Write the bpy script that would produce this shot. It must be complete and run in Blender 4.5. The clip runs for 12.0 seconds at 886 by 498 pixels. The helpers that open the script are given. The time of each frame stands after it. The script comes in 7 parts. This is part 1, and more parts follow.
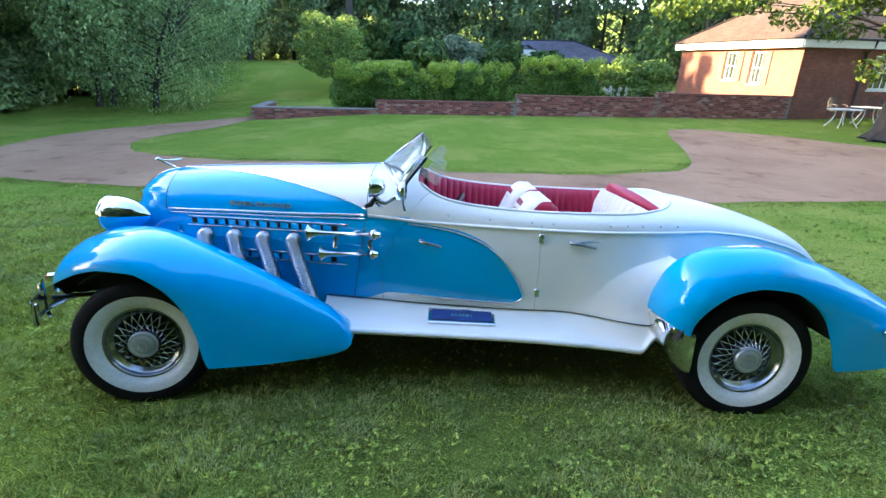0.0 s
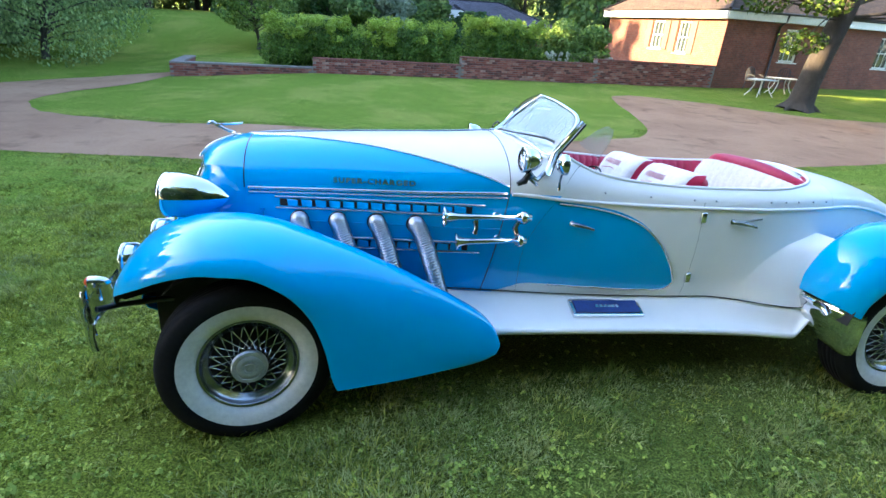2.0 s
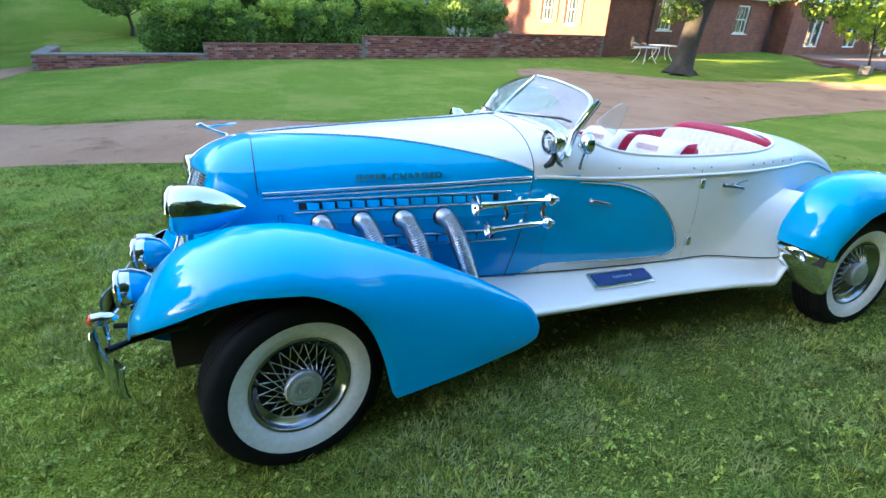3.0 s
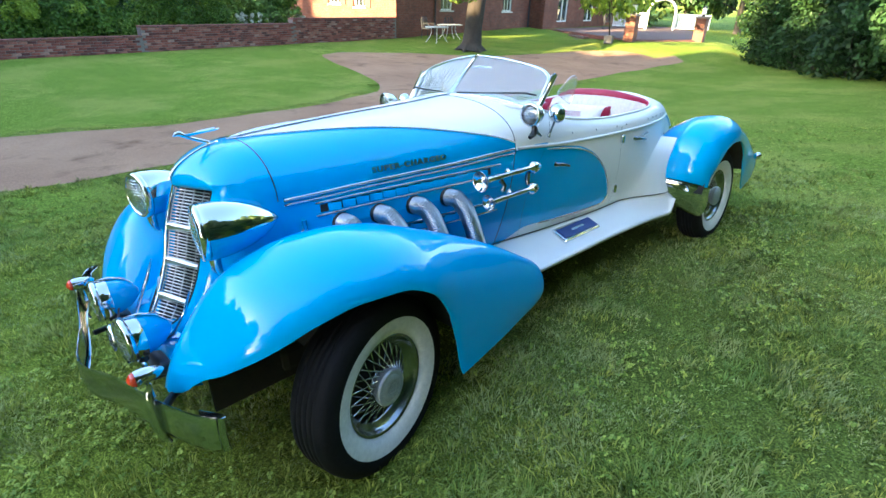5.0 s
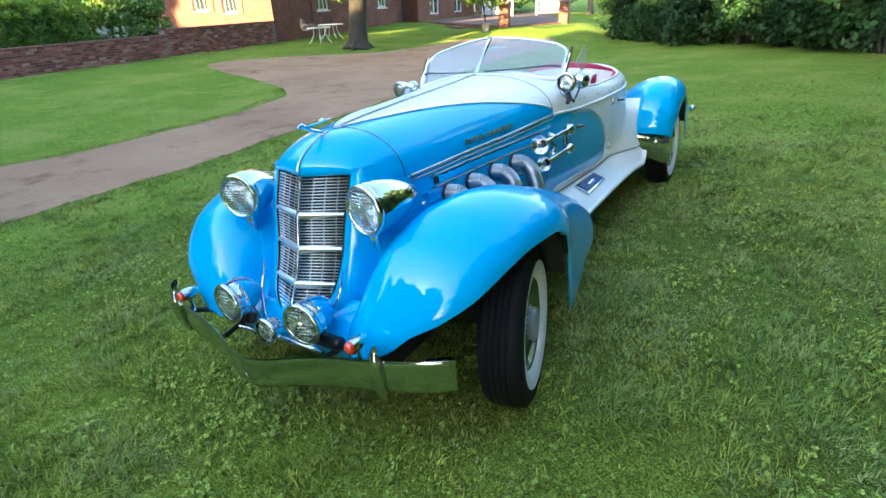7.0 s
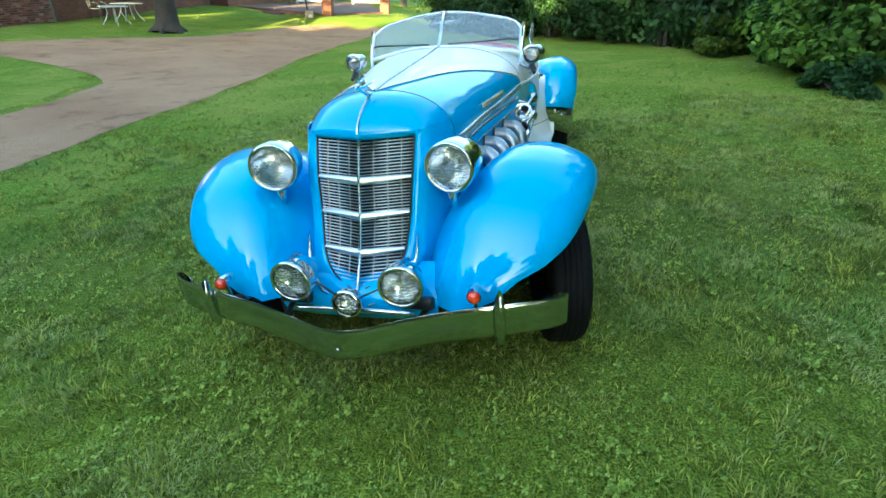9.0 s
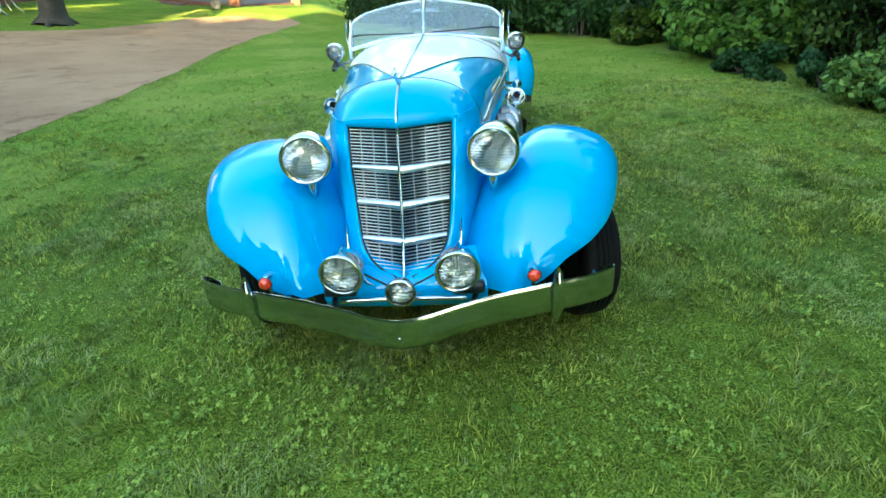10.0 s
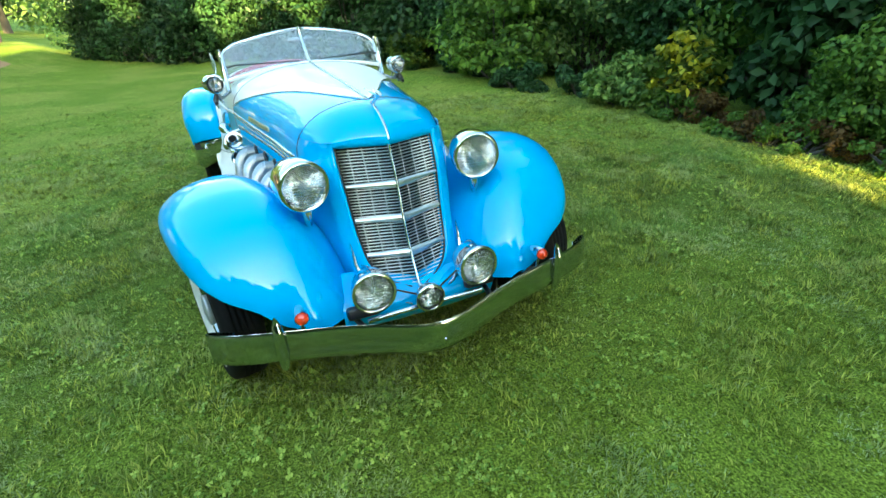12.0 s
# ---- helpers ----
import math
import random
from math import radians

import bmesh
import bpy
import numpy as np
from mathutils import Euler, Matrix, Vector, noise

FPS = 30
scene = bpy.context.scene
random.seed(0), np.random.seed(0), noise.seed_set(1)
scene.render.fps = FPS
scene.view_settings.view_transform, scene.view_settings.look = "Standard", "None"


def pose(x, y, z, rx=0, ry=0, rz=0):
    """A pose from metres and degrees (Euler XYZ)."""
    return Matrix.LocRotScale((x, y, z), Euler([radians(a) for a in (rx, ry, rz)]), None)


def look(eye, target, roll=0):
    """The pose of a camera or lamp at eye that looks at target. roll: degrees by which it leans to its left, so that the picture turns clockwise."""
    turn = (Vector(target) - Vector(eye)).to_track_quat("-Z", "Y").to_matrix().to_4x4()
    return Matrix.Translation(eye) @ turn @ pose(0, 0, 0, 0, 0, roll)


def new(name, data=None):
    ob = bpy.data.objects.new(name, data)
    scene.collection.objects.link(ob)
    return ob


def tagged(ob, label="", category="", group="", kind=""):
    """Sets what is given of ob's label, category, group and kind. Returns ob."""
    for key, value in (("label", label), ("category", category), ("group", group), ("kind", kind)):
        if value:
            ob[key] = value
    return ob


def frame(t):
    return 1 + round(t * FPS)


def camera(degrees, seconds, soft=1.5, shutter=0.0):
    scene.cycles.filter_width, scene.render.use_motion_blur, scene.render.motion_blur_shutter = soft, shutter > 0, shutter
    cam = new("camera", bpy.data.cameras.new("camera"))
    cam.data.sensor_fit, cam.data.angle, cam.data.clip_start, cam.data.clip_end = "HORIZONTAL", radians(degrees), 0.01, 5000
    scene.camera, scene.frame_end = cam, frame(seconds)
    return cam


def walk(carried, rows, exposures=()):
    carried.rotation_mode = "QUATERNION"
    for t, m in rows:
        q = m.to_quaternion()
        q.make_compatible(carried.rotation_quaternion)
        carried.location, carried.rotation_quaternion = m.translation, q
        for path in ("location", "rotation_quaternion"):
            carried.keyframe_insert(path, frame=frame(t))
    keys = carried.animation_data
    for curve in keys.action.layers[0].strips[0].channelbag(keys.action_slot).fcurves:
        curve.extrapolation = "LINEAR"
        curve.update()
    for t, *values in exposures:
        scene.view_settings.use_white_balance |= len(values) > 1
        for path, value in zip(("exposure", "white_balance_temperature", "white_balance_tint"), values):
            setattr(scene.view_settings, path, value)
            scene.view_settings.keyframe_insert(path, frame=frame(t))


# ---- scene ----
import collections

cam = camera(82.1, 12.0)
PATH = [
    (0, (1.586, -3.153, 1.883), (1.591, -1.279, 1.184), 1.54),
    (0.5, (1.359, -3.045, 1.856), (1.366, -1.172, 1.155), 2.61),
    (1, (1.057, -2.936, 1.843), (1.114, -1.082, 1.096), 2.18),
    (1.5, (0.744, -2.728, 1.791), (0.891, -0.889, 1.019), 1.71),
    (2, (0.455, -2.615, 1.762), (0.787, -0.817, 0.952), 3.98),
    (2.5, (0.196, -2.565, 1.768), (0.707, -0.823, 0.929), 3.62),
    (3, (-0.073, -2.405, 1.757), (0.596, -0.728, 0.896), 2.56),
    (3.2, (-0.195, -2.336, 1.755), (0.543, -0.687, 0.897), 3.41),
    (4.8, (-0.822, -2.032, 1.721), (0.388, -0.710, 0.833), 1.71),
    (5, (-0.888, -1.989, 1.734), (0.371, -0.713, 0.848), 1.77),
    (5.5, (-1.163, -1.908, 1.727), (0.190, -0.734, 0.839), 0.00),
    (6, (-1.378, -1.808, 1.735), (0.027, -0.700, 0.842), -2.55),
    (6.5, (-1.517, -1.594, 1.701), (-0.058, -0.560, 0.805), -3.24),
    (7, (-1.698, -1.462, 1.693), (-0.192, -0.497, 0.798), -1.84),
    (7.2, (-1.810, -1.383, 1.686), (-0.233, -0.551, 0.779), -0.40),
    (8.8, (-2.121, -0.713, 1.608), (-0.404, -0.257, 0.690), 0.80),
    (9, (-2.184, -0.621, 1.594), (-0.443, -0.274, 0.672), 1.68),
    (9.5, (-2.246, -0.396, 1.577), (-0.496, -0.168, 0.637), 0.64),
    (10, (-2.284, -0.146, 1.563), (-0.518, -0.101, 0.625), 2.18),
    (10.5, (-2.378, 0.079, 1.561), (-0.619, -0.124, 0.631), 1.31),
    (11, (-2.370, 0.268, 1.559), (-0.596, -0.058, 0.693), -0.04),
    (11.5, (-2.295, 0.498, 1.551), (-0.587, -0.090, 0.694), 2.02),
    (12, (-2.285, 0.744, 1.504), (-0.625, -0.018, 0.688), 1.93),
]
EXPOSURES = [(0.0, 3.84, 5800, 15), (3.0, 3.83, 5800, 11), (5.0, 3.76, 5850, 8), (7.0, 3.64, 5950, 4), (9.0, 3.50, 6000, -9), (10.0, 3.68, 6200, -13), (11.0, 3.73, 6250, -13), (12.0, 3.74, 6600, -13)]
walk(cam, [(t, look(eye, target, roll)) for t, eye, target, roll in PATH], EXPOSURES)

# ---- world, sun ----
SUN_FROM = Vector((-0.93, 0.22, 0.27)).normalized()
world = bpy.data.worlds.new("world")
scene.world = world
world.use_nodes = True
wn = world.node_tree.nodes
sky = wn.new("ShaderNodeTexSky")
sky.sky_type, sky.sun_disc = "NISHITA", False
sky.sun_elevation = math.asin(SUN_FROM.z)
sky.sun_rotation = math.atan2(SUN_FROM.x, SUN_FROM.y)
sky.air_density, sky.dust_density, sky.ozone_density = 1.0, 1.5, 1.0
wn["Background"].inputs["Strength"].default_value = 0.10
world.node_tree.links.new(sky.outputs["Color"], wn["Background"].inputs["Color"])
sun = new("sun", bpy.data.lights.new("sun", "SUN"))
sun.data.energy, sun.data.angle, sun.data.color = 4.4, radians(0.6), (1.0, 0.72, 0.36)
sun.matrix_world = look(SUN_FROM * 60, (0, 0, 0))


# ---- materials ----
def material(name, color=(0.5, 0.5, 0.5), rough=0.5, metal=0.0, coat=0.0, spec=0.5):
    m = bpy.data.materials.new(name)
    m.use_nodes = True
    b = m.node_tree.nodes["Principled BSDF"]
    b.inputs["Base Color"].default_value = (*color, 1)
    b.inputs["Roughness"].default_value = rough
    b.inputs["Metallic"].default_value = metal
    b.inputs["Coat Weight"].default_value = coat
    b.inputs["Coat Roughness"].default_value = 0.03
    b.inputs["Coat IOR"].default_value = 1.58
    b.inputs["Specular IOR Level"].default_value = spec
    return m


def node(m, kind, **values):
    n = m.node_tree.nodes.new(kind)
    for key, value in values.items():
        n.inputs[key].default_value = value
    return n


def wire(m, a, b):
    m.node_tree.links.new(a, b)


def bsdf(m):
    return m.node_tree.nodes["Principled BSDF"]


def coords(m, kind="Object"):
    return node(m, "ShaderNodeTexCoord").outputs[kind]


def ramp(m, source, stops):
    r = node(m, "ShaderNodeValToRGB")
    el = r.color_ramp.elements
    el[0].position, el[0].color = stops[0][0], (*stops[0][1], 1)
    el[1].position, el[1].color = stops[-1][0], (*stops[-1][1], 1)
    for p, c in stops[1:-1]:
        e = el.new(p)
        e.color = (*c, 1)
    wire(m, source, r.inputs["Fac"])
    return r.outputs["Color"]


def noise_tex(m, scale, detail=4.0, vector=None, rough=0.6):
    n = node(m, "ShaderNodeTexNoise", Scale=scale, Detail=detail, Roughness=rough)
    wire(m, vector or coords(m), n.inputs["Vector"])
    return n.outputs["Fac"]


def mix(m, fac, a, b, mode="MIX"):
    n = node(m, "ShaderNodeMix")
    n.data_type, n.blend_type = "RGBA", mode
    for slot, value in ((0, fac), (6, a), (7, b)):
        if isinstance(value, (int, float)):
            n.inputs[slot].default_value = value
        elif isinstance(value, tuple):
            n.inputs[slot].default_value = (*value, 1)
        else:
            wire(m, value, n.inputs[slot])
    return n.outputs[2]


def bump(m, height, strength=0.3, distance=0.01, chain=None):
    b = node(m, "ShaderNodeBump", Strength=strength, Distance=distance)
    wire(m, height, b.inputs["Height"])
    if chain:
        wire(m, chain, b.inputs["Normal"])
    wire(m, b.outputs["Normal"], bsdf(m).inputs["Normal"])
    return b.outputs["Normal"]


def varied(name, c0, c1, scale, rough=0.6, bump_scale=None, bump_strength=0.3, bump_distance=0.004, **kw):
    """A surface that wanders between two colours at two scales, with a fine relief."""
    m = material(name, c0, rough, **kw)
    big, small = noise_tex(m, scale, 5), noise_tex(m, scale * 9, 3)
    one = ramp(m, big, [(0.3, c0), (0.7, c1)])
    two = ramp(m, small, [(0.3, tuple(v * 0.85 for v in c0)), (0.7, tuple(min(1, v * 1.1) for v in c1))])
    wire(m, mix(m, 0.4, one, two), bsdf(m).inputs["Base Color"])
    if bump_scale:
        bump(m, noise_tex(m, bump_scale, 4), bump_strength, bump_distance)
    return m


def paint(name, color, flake=0.03):
    """Car paint under clear lacquer, with slight orange peel and dust."""
    m = material(name, color, 0.45, coat=1.0, spec=0.1)
    dust = noise_tex(m, 3.0, 6)
    light = tuple(min(1, v * (1 + 2 * flake) + flake * 0.04) for v in color)
    wire(m, ramp(m, dust, [(0.35, color), (0.75, light)]), bsdf(m).inputs["Base Color"])
    wire(m, ramp(m, noise_tex(m, 14, 6), [(0.3, (0.004,) * 3), (0.8, (0.022,) * 3)]), bsdf(m).inputs["Coat Roughness"])
    bump(m, noise_tex(m, 260, 2), 0.015, 0.001)
    return m


BLUE = paint("sky_blue_paint", (0.001, 0.372, 0.74))
WHITE = paint("white_paint", (0.82, 0.82, 0.79))
bsdf(WHITE).inputs["Coat IOR"].default_value = 1.38
bsdf(WHITE).inputs["Coat Weight"].default_value = 0.45
bsdf(BLUE).inputs["Coat IOR"].default_value = 1.5
CHROME = material("chrome", (0.68, 0.70, 0.72), 0.06, 1.0)
wire(CHROME, ramp(CHROME, noise_tex(CHROME, 30, 6), [(0.35, (0.03,) * 3), (0.8, (0.13,) * 3)]), bsdf(CHROME).inputs["Roughness"])
BUMPERCHROME = varied("hazy_chrome", (0.46, 0.50, 0.55), (0.60, 0.64, 0.68), 14, 0.12, 70, 0.06, 0.001, metal=1.0)
STEEL = varied("brushed_steel", (0.42, 0.42, 0.43), (0.60, 0.60, 0.60), 12, 0.34, 120, 0.2, 0.001, metal=1.0)
BLACK = varied("black_enamel", (0.008, 0.008, 0.009), (0.02, 0.02, 0.02), 8, 0.35, 60, 0.1)
UNDER = varied("dull_black_underside", (0.008, 0.008, 0.008), (0.022, 0.02, 0.018), 6, 0.8, 40, 0.3)
RIMMETAL = varied("dulled_chrome", (0.22, 0.24, 0.26), (0.36, 0.38, 0.40), 9, 0.22, 80, 0.05, 0.001, metal=1.0)
HUBMETAL = varied("worn_hub_plating", (0.36, 0.38, 0.41), (0.52, 0.54, 0.56), 14, 0.42, 90, 0.1, 0.001, metal=0.6)
RUBBER = varied("tyre_rubber", (0.004, 0.004, 0.005), (0.009, 0.009, 0.010), 7, 0.75, 90, 0.35, 0.002, spec=0.15)
WALLWHITE = varied("whitewall_rubber", (0.62, 0.61, 0.57), (0.78, 0.77, 0.73), 5, 0.6, 70, 0.1)
RED = varied("burgundy_leather", (0.34, 0.006, 0.04), (0.46, 0.016, 0.07), 6, 0.42, 160, 0.35, 0.002)
CREAM = varied("white_leather", (0.72, 0.71, 0.68), (0.82, 0.81, 0.79), 6, 0.45, 160, 0.3, 0.002)
NAVY = varied("dark_blue_rubber", (0.012, 0.035, 0.16), (0.02, 0.06, 0.24), 10, 0.5, 90, 0.2)
AMBER = material("amber_lens", (0.80, 0.045, 0.010), 0.12, coat=1.0)
GOLD = material("gilt_letters", (0.62, 0.55, 0.34), 0.3, 1.0)
GREYTRIM = varied("dull_trim", (0.62, 0.64, 0.68), (0.76, 0.77, 0.80), 9, 0.25, metal=0.9)
GLASS = material("glass", (0.93, 0.97, 0.97), 0.0)
bsdf(GLASS).inputs["Transmission Weight"].default_value = 1.0
bsdf(GLASS).inputs["IOR"].default_value = 1.45
mir_ = node(GLASS, "ShaderNodeBsdfGlossy", Roughness=0.02)
mx_ = node(GLASS, "ShaderNodeMixShader", Fac=0.05)
wire(GLASS, bsdf(GLASS).outputs[0], mx_.inputs[1])
wire(GLASS, mir_.outputs[0], mx_.inputs[2])
# even grey-blue veil: dust, with the sky's reflection put into its colour
veil_ = node(GLASS, "ShaderNodeBsdfDiffuse")
veil_.inputs["Color"].default_value = (0.58, 0.64, 0.68, 1)
film_ = node(GLASS, "ShaderNodeMixShader")
wire(GLASS, ramp(GLASS, noise_tex(GLASS, 9, 5), [(0.3, (0.18,) * 3), (0.8, (0.21,) * 3)]), film_.inputs[0])
wire(GLASS, mx_.outputs[0], film_.inputs[1])
wire(GLASS, veil_.outputs[0], film_.inputs[2])
wire(GLASS, film_.outputs[0], GLASS.node_tree.nodes["Material Output"].inputs["Surface"])
WINGGLASS = material("dusty_clear_glass", (0.95, 0.97, 0.97), 0.0)
bsdf(WINGGLASS).inputs["Transmission Weight"].default_value = 1.0
bsdf(WINGGLASS).inputs["IOR"].default_value = 1.2
haze_ = node(WINGGLASS, "ShaderNodeBsdfDiffuse")
haze_.inputs["Color"].default_value = (0.78, 0.8, 0.84, 1)
part_ = node(WINGGLASS, "ShaderNodeMixShader")
wire(WINGGLASS, ramp(WINGGLASS, noise_tex(WINGGLASS, 14, 5), [(0.3, (0.14,) * 3), (0.8, (0.22,) * 3)]), part_.inputs[0])
wire(WINGGLASS, bsdf(WINGGLASS).outputs[0], part_.inputs[1])
wire(WINGGLASS, haze_.outputs[0], part_.inputs[2])
wire(WINGGLASS, part_.outputs[0], WINGGLASS.node_tree.nodes["Material Output"].inputs["Surface"])
LENS = material("ribbed_lens_glass", (0.98, 0.99, 0.99), 0.0)
bsdf(LENS).inputs["Transmission Weight"].default_value = 1.0
bsdf(LENS).inputs["IOR"].default_value = 1.30
rib_ = node(LENS, "ShaderNodeTexBrick", Scale=1.0)
rib_.inputs["Brick Width"].default_value, rib_.inputs["Row Height"].default_value, rib_.inputs["Mortar Size"].default_value = 0.024, 0.0125, 0.0022
rib_.inputs["Mortar Smooth"].default_value = 1.0
cut_ = node(LENS, "ShaderNodeSeparateXYZ")
join_ = node(LENS, "ShaderNodeCombineXYZ")
wire(LENS, coords(LENS), cut_.inputs[0])
wire(LENS, cut_.outputs["Y"], join_.inputs["X"])
wire(LENS, cut_.outputs["Z"], join_.inputs["Y"])
wire(LENS, join_.outputs[0], rib_.inputs["Vector"])
bump(LENS, rib_.outputs["Fac"], 0.55, 0.003)
flute_ = node(LENS, "ShaderNodeBsdfDiffuse")
flute_.inputs["Color"].default_value = (0.74, 0.77, 0.78, 1)
cloud_ = node(LENS, "ShaderNodeMixShader")
wire(LENS, ramp(LENS, rib_.outputs["Fac"], [(0.0, (0.015,) * 3), (1.0, (0.13,) * 3)]), cloud_.inputs[0])
wire(LENS, bsdf(LENS).outputs[0], cloud_.inputs[1])
wire(LENS, flute_.outputs[0], cloud_.inputs[2])
wire(LENS, cloud_.outputs[0], LENS.node_tree.nodes["Material Output"].inputs["Surface"])
REFLECTOR = varied("silvered_reflector", (0.66, 0.70, 0.73), (0.78, 0.81, 0.83), 30, 0.08, metal=1.0)
BULBGLASS = material("frosted_bulb_glass", (0.78, 0.78, 0.74), 0.25)
BRIGHT = varied("polished_aluminium", (0.80, 0.80, 0.80), (0.92, 0.92, 0.91), 20, 0.30, 90, 0.05, 0.001, metal=1.0)


# ---- building blocks ----
def thing(name, m, label, category, group="", kind=""):
    ob = new(name)
    ob.empty_display_size = 0.2
    ob.matrix_world = m
    return tagged(ob, label, category, group, kind)


def make_mesh(name, verts, faces, mat, smooth=True):
    me = bpy.data.meshes.new(name)
    me.from_pydata([tuple(v) for v in verts], [], faces)
    for one in mat if isinstance(mat, (list, tuple)) else [mat]:
        me.materials.append(one)
    if smooth:
        me.shade_smooth()
    return me


def put(name, me, parent=None, label="", m=None, kind=""):
    ob = new(name, me)
    if parent is not None:
        ob.parent = parent
    if m is not None:
        ob.matrix_basis = m
    return tagged(ob, label, kind=kind)


def part(name, bm, mat, parent, label="", smooth=False):
    me = bpy.data.meshes.new(name)
    bm.normal_update()
    bm.to_mesh(me)
    bm.free()
    for one in mat if isinstance(mat, (list, tuple)) else [mat]:
        me.materials.append(one)
    if smooth:
        me.shade_smooth()
    return put(name, me, parent, label)


def sheet(P, close_u=False, close_v=False):
    """Vertices and faces of a grid of points P[i][j]."""
    P = np.asarray(P, float)
    n, k = P.shape[:2]
    faces = []
    for i in range(n if close_u else n - 1):
        for j in range(k if close_v else k - 1):
            a, b = i, (i + 1) % n
            c, d = j, (j + 1) % k
            faces.append((a * k + c, b * k + c, b * k + d, a * k + d))
    return P.reshape(-1, 3), faces


def panel(name, P, mat, parent, label="", thick=0.004, close_u=False, close_v=False, flip=False):
    """A smooth sheet-metal panel of real thickness."""
    v, f = sheet(P, close_u, close_v)
    if flip:
        f = [q[::-1] for q in f]
    ob = put(name, make_mesh(name, v, f, mat), parent, label)
    if thick:
        uses = collections.Counter(k for p in ob.data.polygons for k in p.edge_keys)
        for e in ob.data.edges:
            e.use_edge_sharp = uses[e.key] == 1
        s = ob.modifiers.new("thickness", "SOLIDIFY")
        s.thickness, s.offset = thick, -1
    return ob


def mirror_y(P):
    return np.asarray(P) * (1, -1, 1)


def frames_along(path):
    path = np.asarray(path, float)
    tang = np.gradient(path, axis=0)
    tang /= np.linalg.norm(tang, axis=1)[:, None] + 1e-12
    ref = np.array([0, 0, 1.0]) if abs(tang[0][2]) < 0.9 else np.array([1.0, 0, 0])
    out = []
    side = np.cross(tang[0], ref)
    for t in tang:
        side = side - t * (side @ t)
        side /= np.linalg.norm(side) + 1e-12
        out.append((side, np.cross(side, t)))
    return path, out


def tube_data(path, radius, sides=8, caps=True, flat=1.0):
    path, fr = frames_along(path)
    n = len(path)
    radius = np.broadcast_to(np.asarray(radius, float), (n,))
    ring = np.linspace(0, 2 * np.pi, sides, endpoint=False)
    P = [[p + r * (np.cos(a) * s + flat * np.sin(a) * u) for a in ring] for p, r, (s, u) in zip(path, radius, fr)]
    v, f = sheet(P, close_v=True)
    if caps:
        f = f + [tuple(range(sides))[::-1], tuple(range((n - 1) * sides, n * sides))]
    return v, f


def tube(name, path, radius, mat, parent, label="", sides=8, flat=1.0):
    v, f = tube_data(path, radius, sides, True, flat)
    return put(name, make_mesh(name, v, f, mat), parent, label)


def lathe_data(profile, sides=40, axis="y"):
    """profile: rows of (along, radius)."""
    ring = np.linspace(0, 2 * np.pi, sides, endpoint=False)
    P = []
    for a, r in profile:
        c, s = r * np.cos(ring), r * np.sin(ring)
        o = np.full(sides, a)
        P.append(np.stack({"x": (o, c, s), "y": (c, o, s), "z": (c, s, o)}[axis], 1))
    return sheet(P, close_v=True)


def lathe(name, profile, mat, parent, label="", sides=40, axis="y", m=None, sharp=False):
    v, f = lathe_data(profile, sides, axis)
    ob = put(name, make_mesh(name, v, f, mat), parent, label, m)
    if sharp:
        s = ob.modifiers.new("edges", "EDGE_SPLIT")
        s.split_angle = radians(40)
    return ob


def block_bm(size, at=(0, 0, 0), bevel=0.0, bm=None):
    bm = bm or bmesh.new()
    got = bmesh.ops.create_cube(bm, size=1, matrix=Matrix.LocRotScale(at, None, size))
    if bevel:
        edges = {e for v in got["verts"] for e in v.link_edges}
        bmesh.ops.bevel(bm, geom=list(edges), offset=bevel, segments=2, affect="EDGES", profile=0.5)
    return bm


def block(name, size, at, mat, parent=None, label="", bevel=0.004, m=None, kind=""):
    ob = part(name, block_bm(size, (0, 0, 0), bevel), mat, parent, label)
    ob.matrix_basis = (m or Matrix()) @ Matrix.Translation(at)
    return tagged(ob, kind=kind)


def curve(x, xs, ys):
    """A smooth curve through the points (xs, ys), without overshoot."""
    x, xs, ys = np.asarray(x, float), np.asarray(xs, float), np.asarray(ys, float)
    h, d = np.diff(xs), np.diff(ys) / np.diff(xs)
    g = np.zeros(len(xs))
    same = d[:-1] * d[1:] > 0
    w1, w2 = 2 * h[1:] + h[:-1], h[1:] + 2 * h[:-1]
    with np.errstate(divide="ignore", invalid="ignore"):
        g[1:-1] = np.where(same, (w1 + w2) / (w1 / d[:-1] + w2 / d[1:]), 0)
    g[0], g[-1] = d[0], d[-1]
    i = np.clip(np.searchsorted(xs, x) - 1, 0, len(h) - 1)
    t = np.clip((x - xs[i]) / h[i], 0, 1)
    a, b = ys[i], ys[i + 1]
    return (2 * t**3 - 3 * t**2 + 1) * a + (t**3 - 2 * t**2 + t) * h[i] * g[i] + (-2 * t**3 + 3 * t**2) * b + (t**3 - t**2) * h[i] * g[i + 1]


